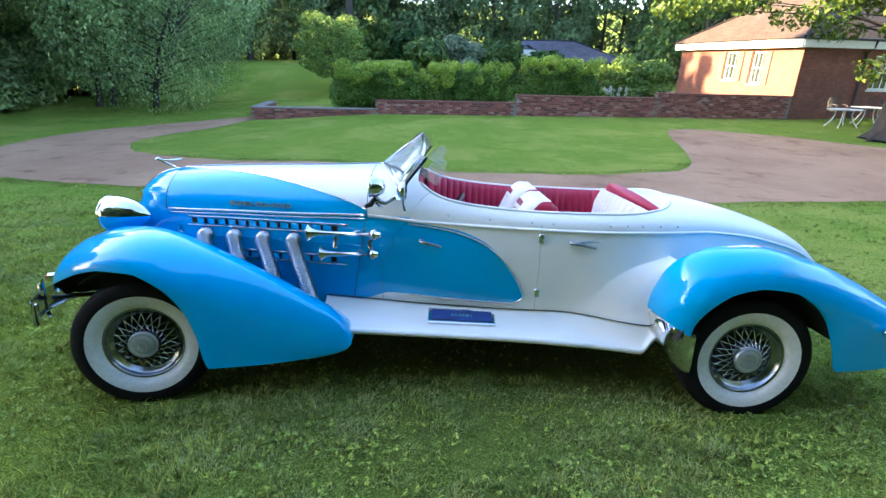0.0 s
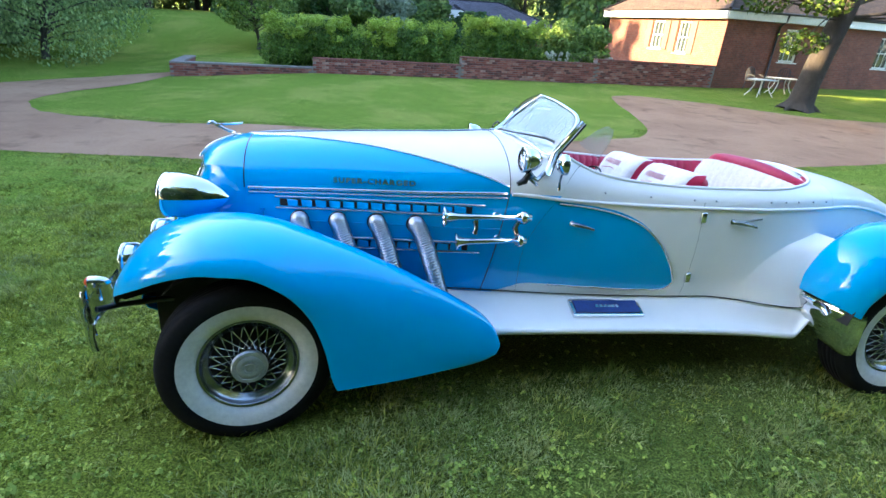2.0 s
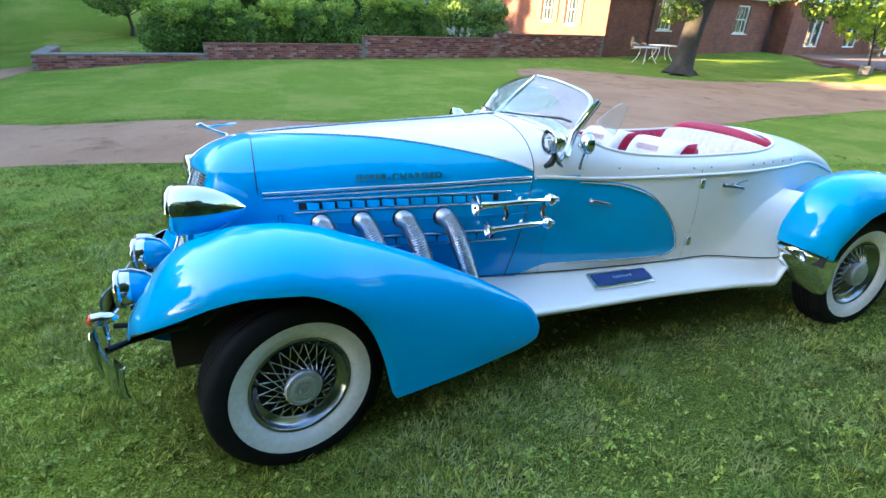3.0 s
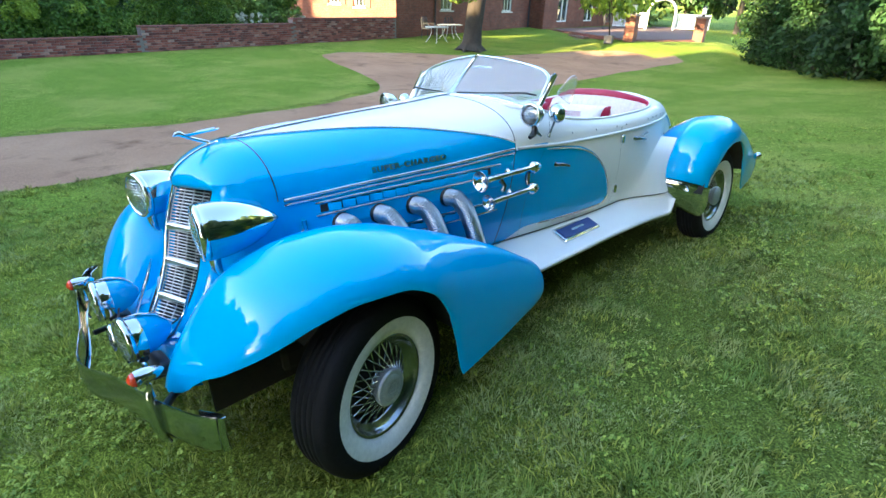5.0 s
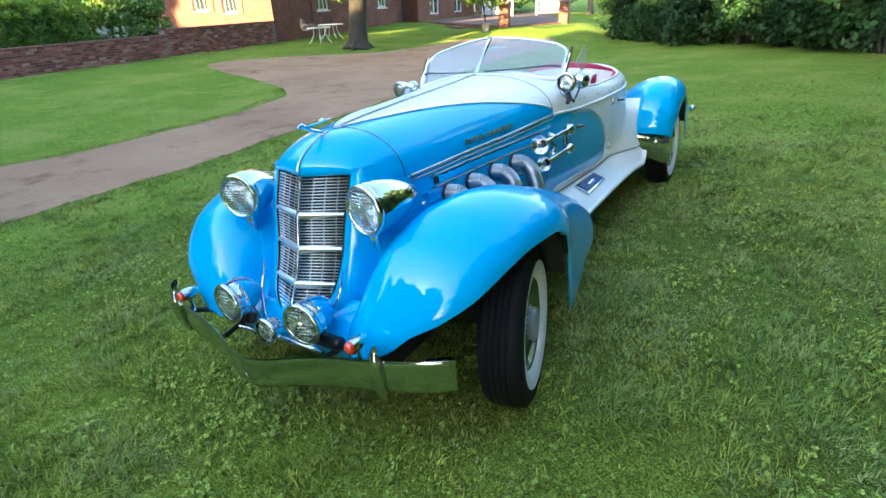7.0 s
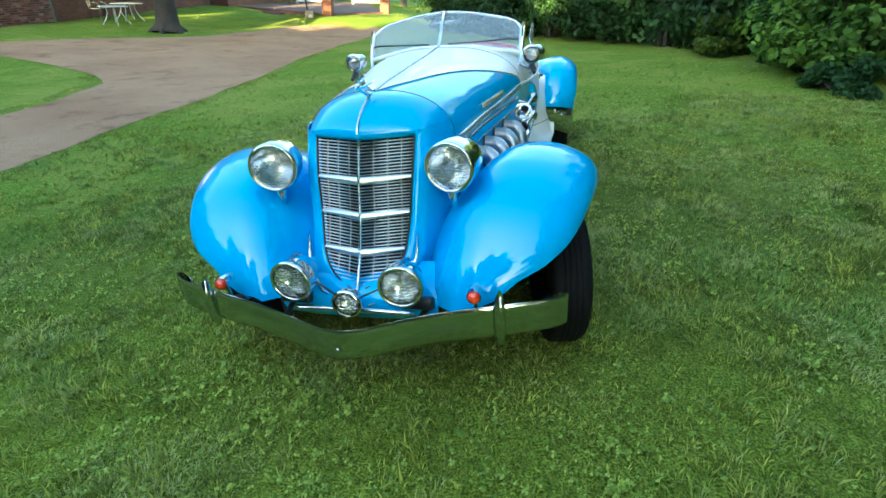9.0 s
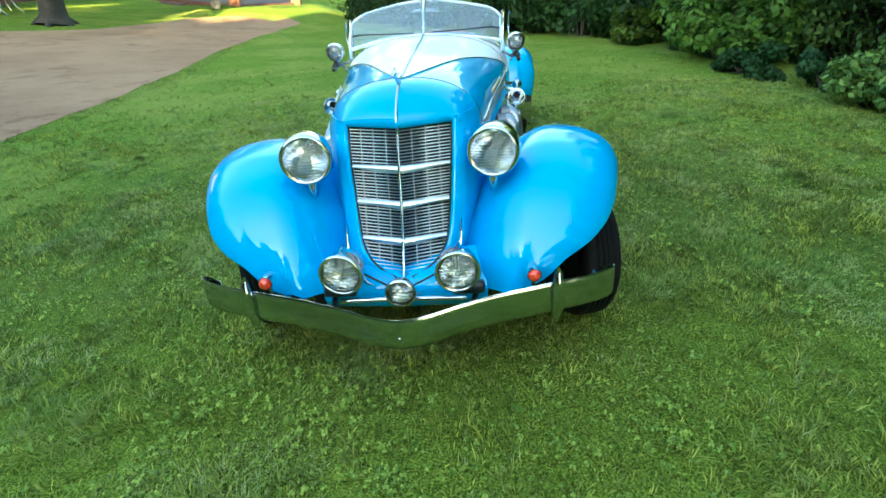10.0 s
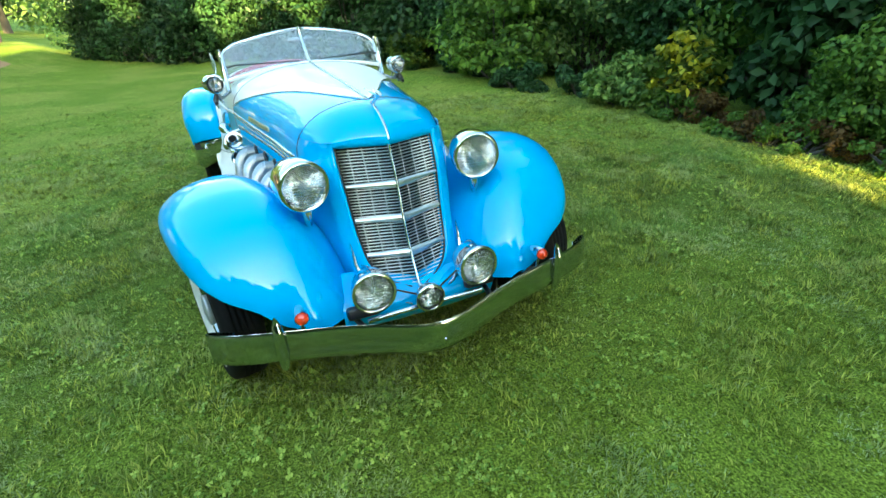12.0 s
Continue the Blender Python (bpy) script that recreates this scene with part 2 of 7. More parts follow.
# ---- ground ----
def ground_z(x, y):
    """Height of the lawn: it falls from the trees past the car to the drive and rises again to the house."""
    x, y = np.asarray(x, float), np.asarray(y, float)
    s = np.maximum(0.0, y - 3.0)
    z = 0.15 * s * s / (s + 5.0) - 0.05 * np.maximum(0, y - 22)
    z = z + 0.02 * np.maximum(0, np.minimum(x, 26) - 15) * np.minimum(1, s / 8) - 0.06 * np.clip(-x - 1, 0, 7) * np.minimum(1, s / 12)
    z = z - 0.0963 * np.clip(y, -9, 60)
    u, v = 0.907 * x + 0.421 * y - 25.2, 0.907 * y - 0.421 * x + 0.4
    rise = np.clip(u / 4.0 + 1.0, 0, 1) * np.clip((4.5 - np.abs(v + 1.5)) / 2.5, 0, 1)
    z = z + rise * rise * (3 - 2 * rise) * np.maximum(0, 0.13 - z)
    # grassy bank up to the woods behind the garden wall
    a, b, c = np.clip((y - 23.0) / 9.0, 0, 1), np.clip((2.0 - x) / 4.0, 0, 1), np.clip((x + 18.0) / 4.0, 0, 1)
    return z + 1.7 * a * a * (3 - 2 * a) * b * b * (3 - 2 * b) * c * c * (3 - 2 * c)


def gz(x, y):
    return float(ground_z(x, y))


def np_mesh(name, verts, faces, mat, smooth=True):
    """A mesh from arrays: faces all of one size."""
    verts, faces = np.asarray(verts, np.float32), np.asarray(faces, np.int32)
    me = bpy.data.meshes.new(name)
    me.vertices.add(len(verts))
    me.vertices.foreach_set("co", verts.ravel())
    n, k = faces.shape
    me.loops.add(n * k)
    me.loops.foreach_set("vertex_index", faces.ravel())
    me.polygons.add(n)
    me.polygons.foreach_set("loop_start", np.arange(0, n * k, k, dtype=np.int32))
    me.update(calc_edges=True)
    for one in mat if isinstance(mat, (list, tuple)) else [mat]:
        me.materials.append(one)
    if smooth:
        me.shade_smooth()
    return me


def leaf_material(name, dark, light, gloss=0.45, through_=0.3, patch_scale=0.9, deep=0.72):
    m = material(name, dark, gloss, spec=0.18)
    geo = node(m, "ShaderNodeNewGeometry")
    tone = ramp(m, geo.outputs["Random Per Island"], [(0.0, dark), (0.55, tuple((a + b) / 2 for a, b in zip(dark, light))), (1.0, light)])
    patch = ramp(m, noise_tex(m, patch_scale, 4), [(0.38, (deep, deep * 1.08, deep)), (0.64, (1.15, 1.1, 0.92))])
    tone = mix(m, 1.0, tone, patch, "MULTIPLY")
    wire(m, tone, bsdf(m).inputs["Base Color"])
    tr = node(m, "ShaderNodeBsdfTranslucent")
    wire(m, tone, tr.inputs["Color"])
    mx = node(m, "ShaderNodeMixShader", Fac=through_)
    wire(m, bsdf(m).outputs[0], mx.inputs[1])
    wire(m, tr.outputs[0], mx.inputs[2])
    wire(m, mx.outputs[0], m.node_tree.nodes["Material Output"].inputs["Surface"])
    return m


def painted_bright_patch(m, c):
    """0 to 1: yellower lawn beside the car's nose, its brighter light painted in."""
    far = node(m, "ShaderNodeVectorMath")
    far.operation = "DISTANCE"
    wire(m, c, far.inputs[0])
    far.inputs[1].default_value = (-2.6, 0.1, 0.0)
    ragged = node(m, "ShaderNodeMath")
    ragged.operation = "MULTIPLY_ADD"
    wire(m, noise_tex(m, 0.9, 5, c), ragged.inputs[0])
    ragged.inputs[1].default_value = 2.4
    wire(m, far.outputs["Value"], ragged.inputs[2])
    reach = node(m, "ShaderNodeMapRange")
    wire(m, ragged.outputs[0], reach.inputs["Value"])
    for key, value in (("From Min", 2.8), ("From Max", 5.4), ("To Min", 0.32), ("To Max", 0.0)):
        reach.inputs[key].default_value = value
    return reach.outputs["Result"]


def lawn_material():
    m = material("lawn", (0.06, 0.10, 0.02), 0.95, spec=0.02)
    c = coords(m)
    big = noise_tex(m, 0.35, 4, c)
    mid = noise_tex(m, 2.2, 5, c)
    fine = noise_tex(m, 26, 4, c)
    one = ramp(m, big, [(0.3, (0.105, 0.180, 0.018)), (0.55, (0.15, 0.222, 0.025)), (0.75, (0.25, 0.268, 0.044))])
    two = ramp(m, mid, [(0.3, (0.09, 0.165, 0.016)), (0.7, (0.20, 0.265, 0.034))])
    three = ramp(m, fine, [(0.36, (0.03, 0.04, 0.012)), (0.5, (0.12, 0.165, 0.034)), (0.68, (0.29, 0.35, 0.085))])
    worn = ramp(m, noise_tex(m, 0.55, 5, c), [(0.46, (0, 0, 0)), (0.62, (0.8, 0.8, 0.8))])
    green = mix(m, 0.5, mix(m, 0.5, one, two), three)
    turf = mix(m, worn, green, (0.215, 0.24, 0.056))
    strands = ramp(m, noise_tex(m, 105, 3, c), [(0.36, (0.30, 0.33, 0.28)), (0.5, (0.9, 0.92, 0.85)), (0.66, (1.9, 1.9, 1.75))])
    turf = mix(m, 0.85, turf, strands, "MULTIPLY")
    # darker soil round the car, with the shade between tufts painted in
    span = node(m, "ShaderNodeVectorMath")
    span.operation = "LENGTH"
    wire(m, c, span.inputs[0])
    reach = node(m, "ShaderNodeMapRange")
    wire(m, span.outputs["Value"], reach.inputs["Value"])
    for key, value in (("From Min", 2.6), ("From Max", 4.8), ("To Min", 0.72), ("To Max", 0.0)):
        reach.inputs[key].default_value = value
    shaded_soil = mix(m, reach.outputs["Result"], turf, mix(m, 1.0, strands, (0.075, 0.095, 0.020), "MULTIPLY"))
    wire(m, mix(m, painted_bright_patch(m, c), shaded_soil, mix(m, 1.0, strands, (0.255, 0.300, 0.030), "MULTIPLY")), bsdf(m).inputs["Base Color"])
    bump(m, fine, 0.8, 0.03)
    return m


def gravel_material():
    m = material("gravel_drive", (0.3, 0.24, 0.2), 0.95, spec=0.08)
    c = coords(m)
    one = ramp(m, noise_tex(m, 0.5, 6, c), [(0.3, (0.27, 0.160, 0.100)), (0.6, (0.37, 0.235, 0.148)), (0.8, (0.29, 0.176, 0.112))])
    stones = ramp(m, noise_tex(m, 60, 4, c), [(0.3, (0.55, 0.5, 0.47)), (0.7, (1.25, 1.22, 1.2))])
    worn = ramp(m, noise_tex(m, 1.6, 5, c), [(0.56, (1, 1, 1)), (0.70, (0.62, 0.6, 0.58))])
    wire(m, mix(m, 1.0, mix(m, 0.6, one, stones, "MULTIPLY"), worn, "MULTIPLY"), bsdf(m).inputs["Base Color"])
    bump(m, noise_tex(m, 45, 4, c), 0.6, 0.02)
    return m


def brick_material(name, a, b, mortar, scale=1.0):
    """Running-bond bricks 0.21 by 0.068 m on a wall whose own x runs along it and z up."""
    m = material(name, a, 0.85)
    sep = node(m, "ShaderNodeSeparateXYZ")
    wire(m, coords(m), sep.inputs[0])
    add = node(m, "ShaderNodeMath")
    wire(m, sep.outputs["X"], add.inputs[0])
    wire(m, sep.outputs["Y"], add.inputs[1])
    com = node(m, "ShaderNodeCombineXYZ")
    wire(m, add.outputs[0], com.inputs["X"])
    wire(m, sep.outputs["Z"], com.inputs["Y"])
    br = node(m, "ShaderNodeTexBrick", Scale=1.0)
    br.inputs["Color1"].default_value, br.inputs["Color2"].default_value, br.inputs["Mortar"].default_value = (*a, 1), (*b, 1), (*mortar, 1)
    br.inputs["Brick Width"].default_value, br.inputs["Row Height"].default_value, br.inputs["Mortar Size"].default_value = 0.215, 0.075, 0.006
    br.inputs["Mortar Smooth"].default_value = 0.2
    wire(m, com.outputs[0], br.inputs["Vector"])
    stain = ramp(m, noise_tex(m, 1.3, 6), [(0.3, (0.6, 0.6, 0.62)), (0.7, (1.1, 1.08, 1.05))])
    spots = ramp(m, noise_tex(m, 9, 5), [(0.35, (0.75, 0.75, 0.75)), (0.7, (1.1, 1.1, 1.1))])
    wire(m, mix(m, 1.0, mix(m, 1.0, br.outputs["Color"], stain, "MULTIPLY"), spots, "MULTIPLY"), bsdf(m).inputs["Base Color"])
    inv = node(m, "ShaderNodeMath")
    inv.operation = "SUBTRACT"
    inv.inputs[0].default_value = 1.0
    wire(m, br.outputs["Fac"], inv.inputs[1])
    bump(m, inv.outputs[0], 0.6, 0.012)
    return m


def shingle_material(name, a, b):
    m = material(name, a, 0.85)
    br = node(m, "ShaderNodeTexBrick", Scale=1.0)
    br.inputs["Color1"].default_value, br.inputs["Color2"].default_value, br.inputs["Mortar"].default_value = (*a, 1), (*b, 1), (*(v * 0.35 for v in a), 1)
    br.inputs["Brick Width"].default_value, br.inputs["Row Height"].default_value, br.inputs["Mortar Size"].default_value = 0.3, 0.14, 0.012
    wire(m, coords(m, "UV"), br.inputs["Vector"])
    stain = ramp(m, noise_tex(m, 0.8, 6), [(0.3, (0.7, 0.7, 0.7)), (0.7, (1.15, 1.15, 1.15))])
    wire(m, mix(m, 1.0, br.outputs["Color"], stain, "MULTIPLY"), bsdf(m).inputs["Base Color"])
    bump(m, br.outputs["Fac"], 0.6, -0.02)
    return m


LAWN, GRAVEL = lawn_material(), gravel_material()
BRICK = brick_material("red_brick", (0.185, 0.056, 0.034), (0.25, 0.088, 0.052), (0.17, 0.125, 0.10))
OLDBRICK = brick_material("old_wall_brick", (0.20, 0.060, 0.046), (0.29, 0.10, 0.072), (0.16, 0.13, 0.12))
STONE = varied("grey_capstone", (0.14, 0.12, 0.11), (0.24, 0.21, 0.19), 3, 0.85, 40, 0.5, 0.01)
MORTAR = varied("old_lime_mortar", (0.15, 0.125, 0.11), (0.24, 0.205, 0.185), 4, 0.9, 60, 0.4)


def single_brick(name, source):
    """Bricks that each have a tone of their own, sooty here and there."""
    m = material(name, (0.2, 0.07, 0.05), 0.88)
    if source == "Random":
        pick = node(m, "ShaderNodeObjectInfo").outputs["Random"]
    else:
        pick = node(m, "ShaderNodeNewGeometry").outputs["Random Per Island"]
    tone = ramp(m, pick, [(0.0, (0.10, 0.038, 0.034)), (0.3, (0.19, 0.056, 0.042)), (0.65, (0.27, 0.088, 0.062)), (0.9, (0.33, 0.145, 0.105)), (1.0, (0.36, 0.24, 0.20))])
    soot = ramp(m, noise_tex(m, 14, 5), [(0.3, (0.62, 0.62, 0.64)), (0.65, (1.1, 1.08, 1.06))])
    wire(m, mix(m, 1.0, tone, soot, "MULTIPLY"), bsdf(m).inputs["Base Color"])
    bump(m, noise_tex(m, 70, 4), 0.5, 0.004)
    return m


BRICK_PIECE, BRICK_RUN = single_brick("garden_wall_brick", "Random"), single_brick("garden_wall_bricks", "Island")
SHINGLE = shingle_material("brown_shingles", (0.046, 0.028, 0.019), (0.085, 0.052, 0.034))
SLATE = shingle_material("grey_slates", (0.06, 0.06, 0.085), (0.11, 0.105, 0.135))
TRIMWHITE = varied("cream_trim_paint", (0.62, 0.61, 0.55), (0.74, 0.73, 0.68), 2, 0.55, 30, 0.1)
SHUTTER = varied("brown_shutter", (0.075, 0.05, 0.032), (0.11, 0.075, 0.045), 4, 0.6, 40, 0.2)
PLASTIC = varied("white_resin", (0.50, 0.50, 0.49), (0.60, 0.60, 0.59), 5, 0.4)
IRON = varied("dark_iron", (0.015, 0.016, 0.02), (0.04, 0.04, 0.045), 6, 0.5)
BARK = varied("grey_bark", (0.022, 0.017, 0.013), (0.062, 0.05, 0.04), 5, 0.9, 22, 1.0, 0.04)
DARKBARK = varied("dark_bark", (0.03, 0.025, 0.02), (0.07, 0.06, 0.05), 5, 0.9, 22, 1.0, 0.03)
PAVING = varied("terrace_paving", (0.105, 0.062, 0.054), (0.165, 0.10, 0.088), 2, 0.85, 30, 0.4)
PANE = material("window_glass", (0.03, 0.04, 0.04), 0.03, 0.0, spec=0.8)
LEAF_TREE = leaf_material("tree_leaf", (0.045, 0.10, 0.03), (0.16, 0.24, 0.07))
LEAF_WILLOW = leaf_material("willow_leaf", (0.18, 0.29, 0.12), (0.40, 0.52, 0.25), 0.6, 0.45, 0.5, 0.6)
LEAF_HEDGE = leaf_material("hedge_leaf", (0.05, 0.115, 0.018), (0.16, 0.27, 0.045))
LEAF_YOUNG = leaf_material("young_hedge_leaf", (0.24, 0.35, 0.04), (0.40, 0.50, 0.09))
LEAF_WOOD = leaf_material("woodland_leaf", (0.08, 0.15, 0.08), (0.24, 0.33, 0.155), 0.6)
LEAF_MID = leaf_material("fresh_leaf", (0.075, 0.155, 0.035), (0.24, 0.34, 0.085))
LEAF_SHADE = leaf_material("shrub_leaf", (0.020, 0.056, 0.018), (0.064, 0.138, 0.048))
LEAF_GREY = leaf_material("silver_leaf", (0.12, 0.17, 0.12), (0.24, 0.30, 0.24))
LEAF_BRIGHT = leaf_material("maple_leaf", (0.05, 0.10, 0.014), (0.14, 0.19, 0.032))
LEAF_GOLD = leaf_material("golden_leaf", (0.20, 0.21, 0.015), (0.52, 0.48, 0.05))
# darker leaf for the far shrubs, with the shade they stand in painted in
LEAF_FAR_SHADE = leaf_material("far_shade_leaf", (0.012, 0.034, 0.011), (0.042, 0.088, 0.028))
LEAF_DRY = leaf_material("dry_undergrowth", (0.06, 0.036, 0.014), (0.17, 0.10, 0.03))


def blade_material():
    """Grass that goes in patches from blue-green over mid green to straw."""
    m = leaf_material("grass_blade", (0.054, 0.104, 0.011), (0.52, 0.54, 0.115), 0.5, 0.2, 4.2, 0.46)
    c = coords(m)
    fresh = [n for n in m.node_tree.nodes if n.bl_idname == "ShaderNodeMix"][0].outputs[2]
    blue = ramp(m, noise_tex(m, 1.5, 5, c), [(0.50, (0, 0, 0)), (0.62, (0.75, 0.75, 0.75))])
    off = node(m, "ShaderNodeMapping")
    off.inputs["Location"].default_value = (7.3, 2.1, 0)
    wire(m, c, off.inputs["Vector"])
    straw = ramp(m, noise_tex(m, 2.6, 5, off.outputs[0]), [(0.54, (0, 0, 0)), (0.64, (0.7, 0.7, 0.7))])
    tone = mix(m, straw, mix(m, blue, fresh, (0.17, 0.27, 0.06)), (0.32, 0.335, 0.11))
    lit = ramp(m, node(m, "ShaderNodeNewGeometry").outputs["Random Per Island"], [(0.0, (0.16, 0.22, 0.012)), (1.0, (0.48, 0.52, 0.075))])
    tone = mix(m, painted_bright_patch(m, c), tone, lit)
    wire(m, tone, bsdf(m).inputs["Base Color"])
    for n in m.node_tree.nodes:
        if n.bl_idname == "ShaderNodeBsdfTranslucent":
            wire(m, tone, n.inputs["Color"])
    return m


BLADE = blade_material()
CLOVER = leaf_material("clover_leaf", (0.11, 0.19, 0.02), (0.42, 0.49, 0.10), 0.45, 0.15)
STRAW = leaf_material("bleached_blade", (0.22, 0.27, 0.09), (0.46, 0.49, 0.22), 0.5, 0.15)
PETAL = leaf_material("white_petal", (0.6, 0.6, 0.52), (0.8, 0.8, 0.74))


def spread(lo, hi, fine_lo, fine_hi, step):
    """Grid lines, close together between fine_lo and fine_hi and ever wider outside."""
    inner = list(np.arange(fine_lo, fine_hi + 1e-6, step))
    d, v, left = step, fine_lo, []
    while v > lo:
        d *= 1.22
        v -= d
        left.append(max(v, lo))
    d, v, right = step, fine_hi, []
    while v < hi:
        d *= 1.22
        v += d
        right.append(min(v, hi))
    return np.array(left[::-1] + inner + right)


gx, gy = spread(-900, 900, -14, 32, 0.35), spread(-900, 900, -8, 28, 0.35)
GX, GY = np.meshgrid(gx, gy, indexing="ij")
def swell(x, y):
    """The lawn's small unevenness."""
    return 0.012 * np.sin(x * 1.7 + 0.6 * np.sin(y)) * np.sin(y * 1.3)


GZ = ground_z(GX, GY) + swell(GX, GY)
gv, gf = sheet(np.stack([GX, GY, GZ], -1))
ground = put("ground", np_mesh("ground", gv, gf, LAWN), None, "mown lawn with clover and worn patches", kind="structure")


# ---- drive: strips between two edges, laid on the ground
def strip(edge_a, edge_b, n, k, lift):
    def along(edge):
        edge = np.array(edge, float)
        d = np.r_[0, np.cumsum(np.hypot(*np.diff(edge, axis=0).T))]
        t = np.linspace(0, d[-1], n)
        out = np.stack([curve(t, d, edge[:, 0]), curve(t, d, edge[:, 1])], 1)
        w = 0.03 * np.sin(t * 2.1) + 0.02 * np.sin(t * 5.7 + 1) + 0.010 * np.sin(t * 13 + 2)
        return out + np.stack([w * 0.3, w], 1)

    a, b = along(edge_a), along(edge_b)
    P = np.array([[(*(p + (q - p) * u), 0) for u in np.linspace(0, 1, k)] for p, q in zip(a, b)])
    P[..., 2] = ground_z(P[..., 0], P[..., 1]) + lift + 0.012 * np.sin(P[..., 0] * 1.7 + 0.6 * np.sin(P[..., 1])) * np.sin(P[..., 1] * 1.3)
    return P, np.concatenate([a, b[::-1]])


NEAR = [(-40, 16), (-24, 11.5), (-14, 8.6), (-9, 7.2), (-7.1, 6.66), (-5.6, 6.25), (-4, 6.0), (-1, 5.5), (1, 5.3), (3.7, 5.5), (6, 5.7), (8.8, 6.0), (12.4, 6.6), (16, 6.85), (21.1, 6.9)]
FAR = [(-30, 19.5), (-22, 14.4), (-14, 11.2), (-10.6, 10.2), (-8.0, 10.6), (-6.1, 9.75), (-5.0, 9.1), (-3.5, 8.7), (0.2, 8.2), (2, 7.7), (4.2, 7.75), (6.8, 8.3), (11, 9.9), (15.0, 10.4), (21.6, 7.5)]
BRANCH_OUT = [(-10.1, 9.9), (-10.3, 11.6), (-10.3, 12.6), (-9.9, 13.9), (-9.3, 14.8), (-8.4, 15.8), (-7.1, 16.5), (-5.7, 17.3), (-5.3, 19.5)]
BRANCH_IN = [(-6.3, 9.8), (-6.9, 10.6), (-7.35, 11.75), (-7.15, 13.0), (-6.8, 13.6), (-6.3, 14.3), (-5.9, 15.2), (-5.6, 16.2), (-3.5, 19.5)]
YARD_OUT = [(6.8, 8.2), (7.6, 9.2), (8.3, 11.4), (8.75, 13.3), (9.2, 14.5), (10.1, 14.95)]
YARD_IN = [(20.5, 7.2), (20.9, 9.0), (19.6, 11.0), (16.5, 11.6), (14.4, 12.4), (12.6, 13.9)]
drive_rings, pieces_, k0 = [], [], 0
dv, df = [], []
for ea, eb, n, k, lift in ((NEAR, FAR, 160, 24, 0.009), (BRANCH_OUT, BRANCH_IN, 60, 16, 0.0105), (YARD_OUT, YARD_IN, 40, 30, 0.0125)):
    P, ring = strip(ea, eb, n, k, lift)
    v, f = sheet(P)
    dv.append(v)
    df += [tuple(i + k0 for i in q) for q in f]
    k0 += len(v)
    drive_rings.append(ring)
put("road", np_mesh("road", np.concatenate(dv), np.array(df), GRAVEL), None, "reddish gravel drive curving past the lawn", kind="structure")


def inside(x, y, ring):
    x, y = np.asarray(x), np.asarray(y)
    hit = np.zeros(x.shape, bool)
    x0, y0 = ring[:, 0], ring[:, 1]
    x1, y1 = np.roll(x0, -1), np.roll(y0, -1)
    for a, b, c, d in zip(x0, y0, x1, y1):
        if b != d:
            hit ^= ((b > y) != (d > y)) & (x < (c - a) * (y - b) / (d - b) + a)
    return hit


def on_drive(x, y):
    out = np.zeros(np.asarray(x).shape, bool)
    for ring in drive_rings:
        out |= inside(x, y, ring)
    return out


# ---- grass blades and clover
def value_noise(x, y, size, seed):
    """Smooth random heights between 0 and 1 on a lattice of the given size in metres."""
    lattice = np.random.default_rng(seed).uniform(0, 1, (64, 64))
    u, v = x / size + 0.31 * y / size, y / size - 0.31 * x / size
    i, j = np.floor(u).astype(int), np.floor(v).astype(int)
    a, b = u - i, v - j
    a, b = a * a * (3 - 2 * a), b * b * (3 - 2 * b)
    p, q, r, t = (lattice[(i + di) % 64, (j + dj) % 64] for di, dj in ((0, 0), (1, 0), (0, 1), (1, 1)))
    return (p * (1 - a) + q * a) * (1 - b) + (r * (1 - a) + t * a) * b


def clumpy(x, y, seed):
    return 0.5 * value_noise(x, y, 0.34, seed) + 0.3 * value_noise(x, y, 0.13, seed + 1) + 0.2 * value_noise(x, y, 0.9, seed + 2)


def grass(name, count, box, height, width, mat, rng, keep=None, per=1, reach=0.0):
    """Blades of grass, per of them from each tuft, bending outwards and with the lie of the lawn."""
    x, y = rng.uniform(box[0], box[2], count), rng.uniform(box[1], box[3], count)
    ok = ~on_drive(x, y)
    if keep is not None:
        ok &= keep(x, y, rng)
    x, y = np.repeat(x[ok], per), np.repeat(y[ok], per)
    n = len(x)
    out, r = rng.uniform(0, 2 * np.pi, n), reach * np.sqrt(rng.uniform(0, 1, n))
    size = np.repeat(rng.uniform(0.55, 1.25, n // per), per)
    x, y = x + r * np.cos(out), y + r * np.sin(out)
    tuft = np.clip((clumpy(x, y, 5) - 0.30) * 2.6, 0, 1.25)
    h = height * size * rng.uniform(0.6, 1.15, n) * (0.55 + 0.8 * tuft)
    w = width * rng.uniform(0.6, 1.3, n)
    lie = 6.28 * value_noise(x, y, 0.55, 31) * 1.5
    lean = rng.uniform(0.2, 1.1, n) * h
    dx = np.cos(out) * lean + 0.22 * h * np.cos(lie)
    dy = np.sin(out) * lean + 0.22 * h * np.sin(lie)
    a = np.arctan2(dy, dx) + np.pi / 2 + rng.normal(0, 0.5, n)
    z = ground_z(x, y) + swell(x, y) - 0.006
    side = np.stack([np.cos(a) * w / 2, np.sin(a) * w / 2, 0 * w], 1)
    base = np.stack([x, y, z], 1)
    tip = base + np.stack([dx, dy, h * 0.9], 1)
    mid = base + np.stack([dx * 0.32, dy * 0.32, h * 0.58], 1)
    v = np.stack([base, mid + side, tip, mid - side], 1).reshape(-1, 3)
    i = np.arange(n)[:, None] * 4
    f = np.concatenate([i + [0, 1, 3], i + [1, 2, 3]])
    return np_mesh(name, v, f, mat, False)


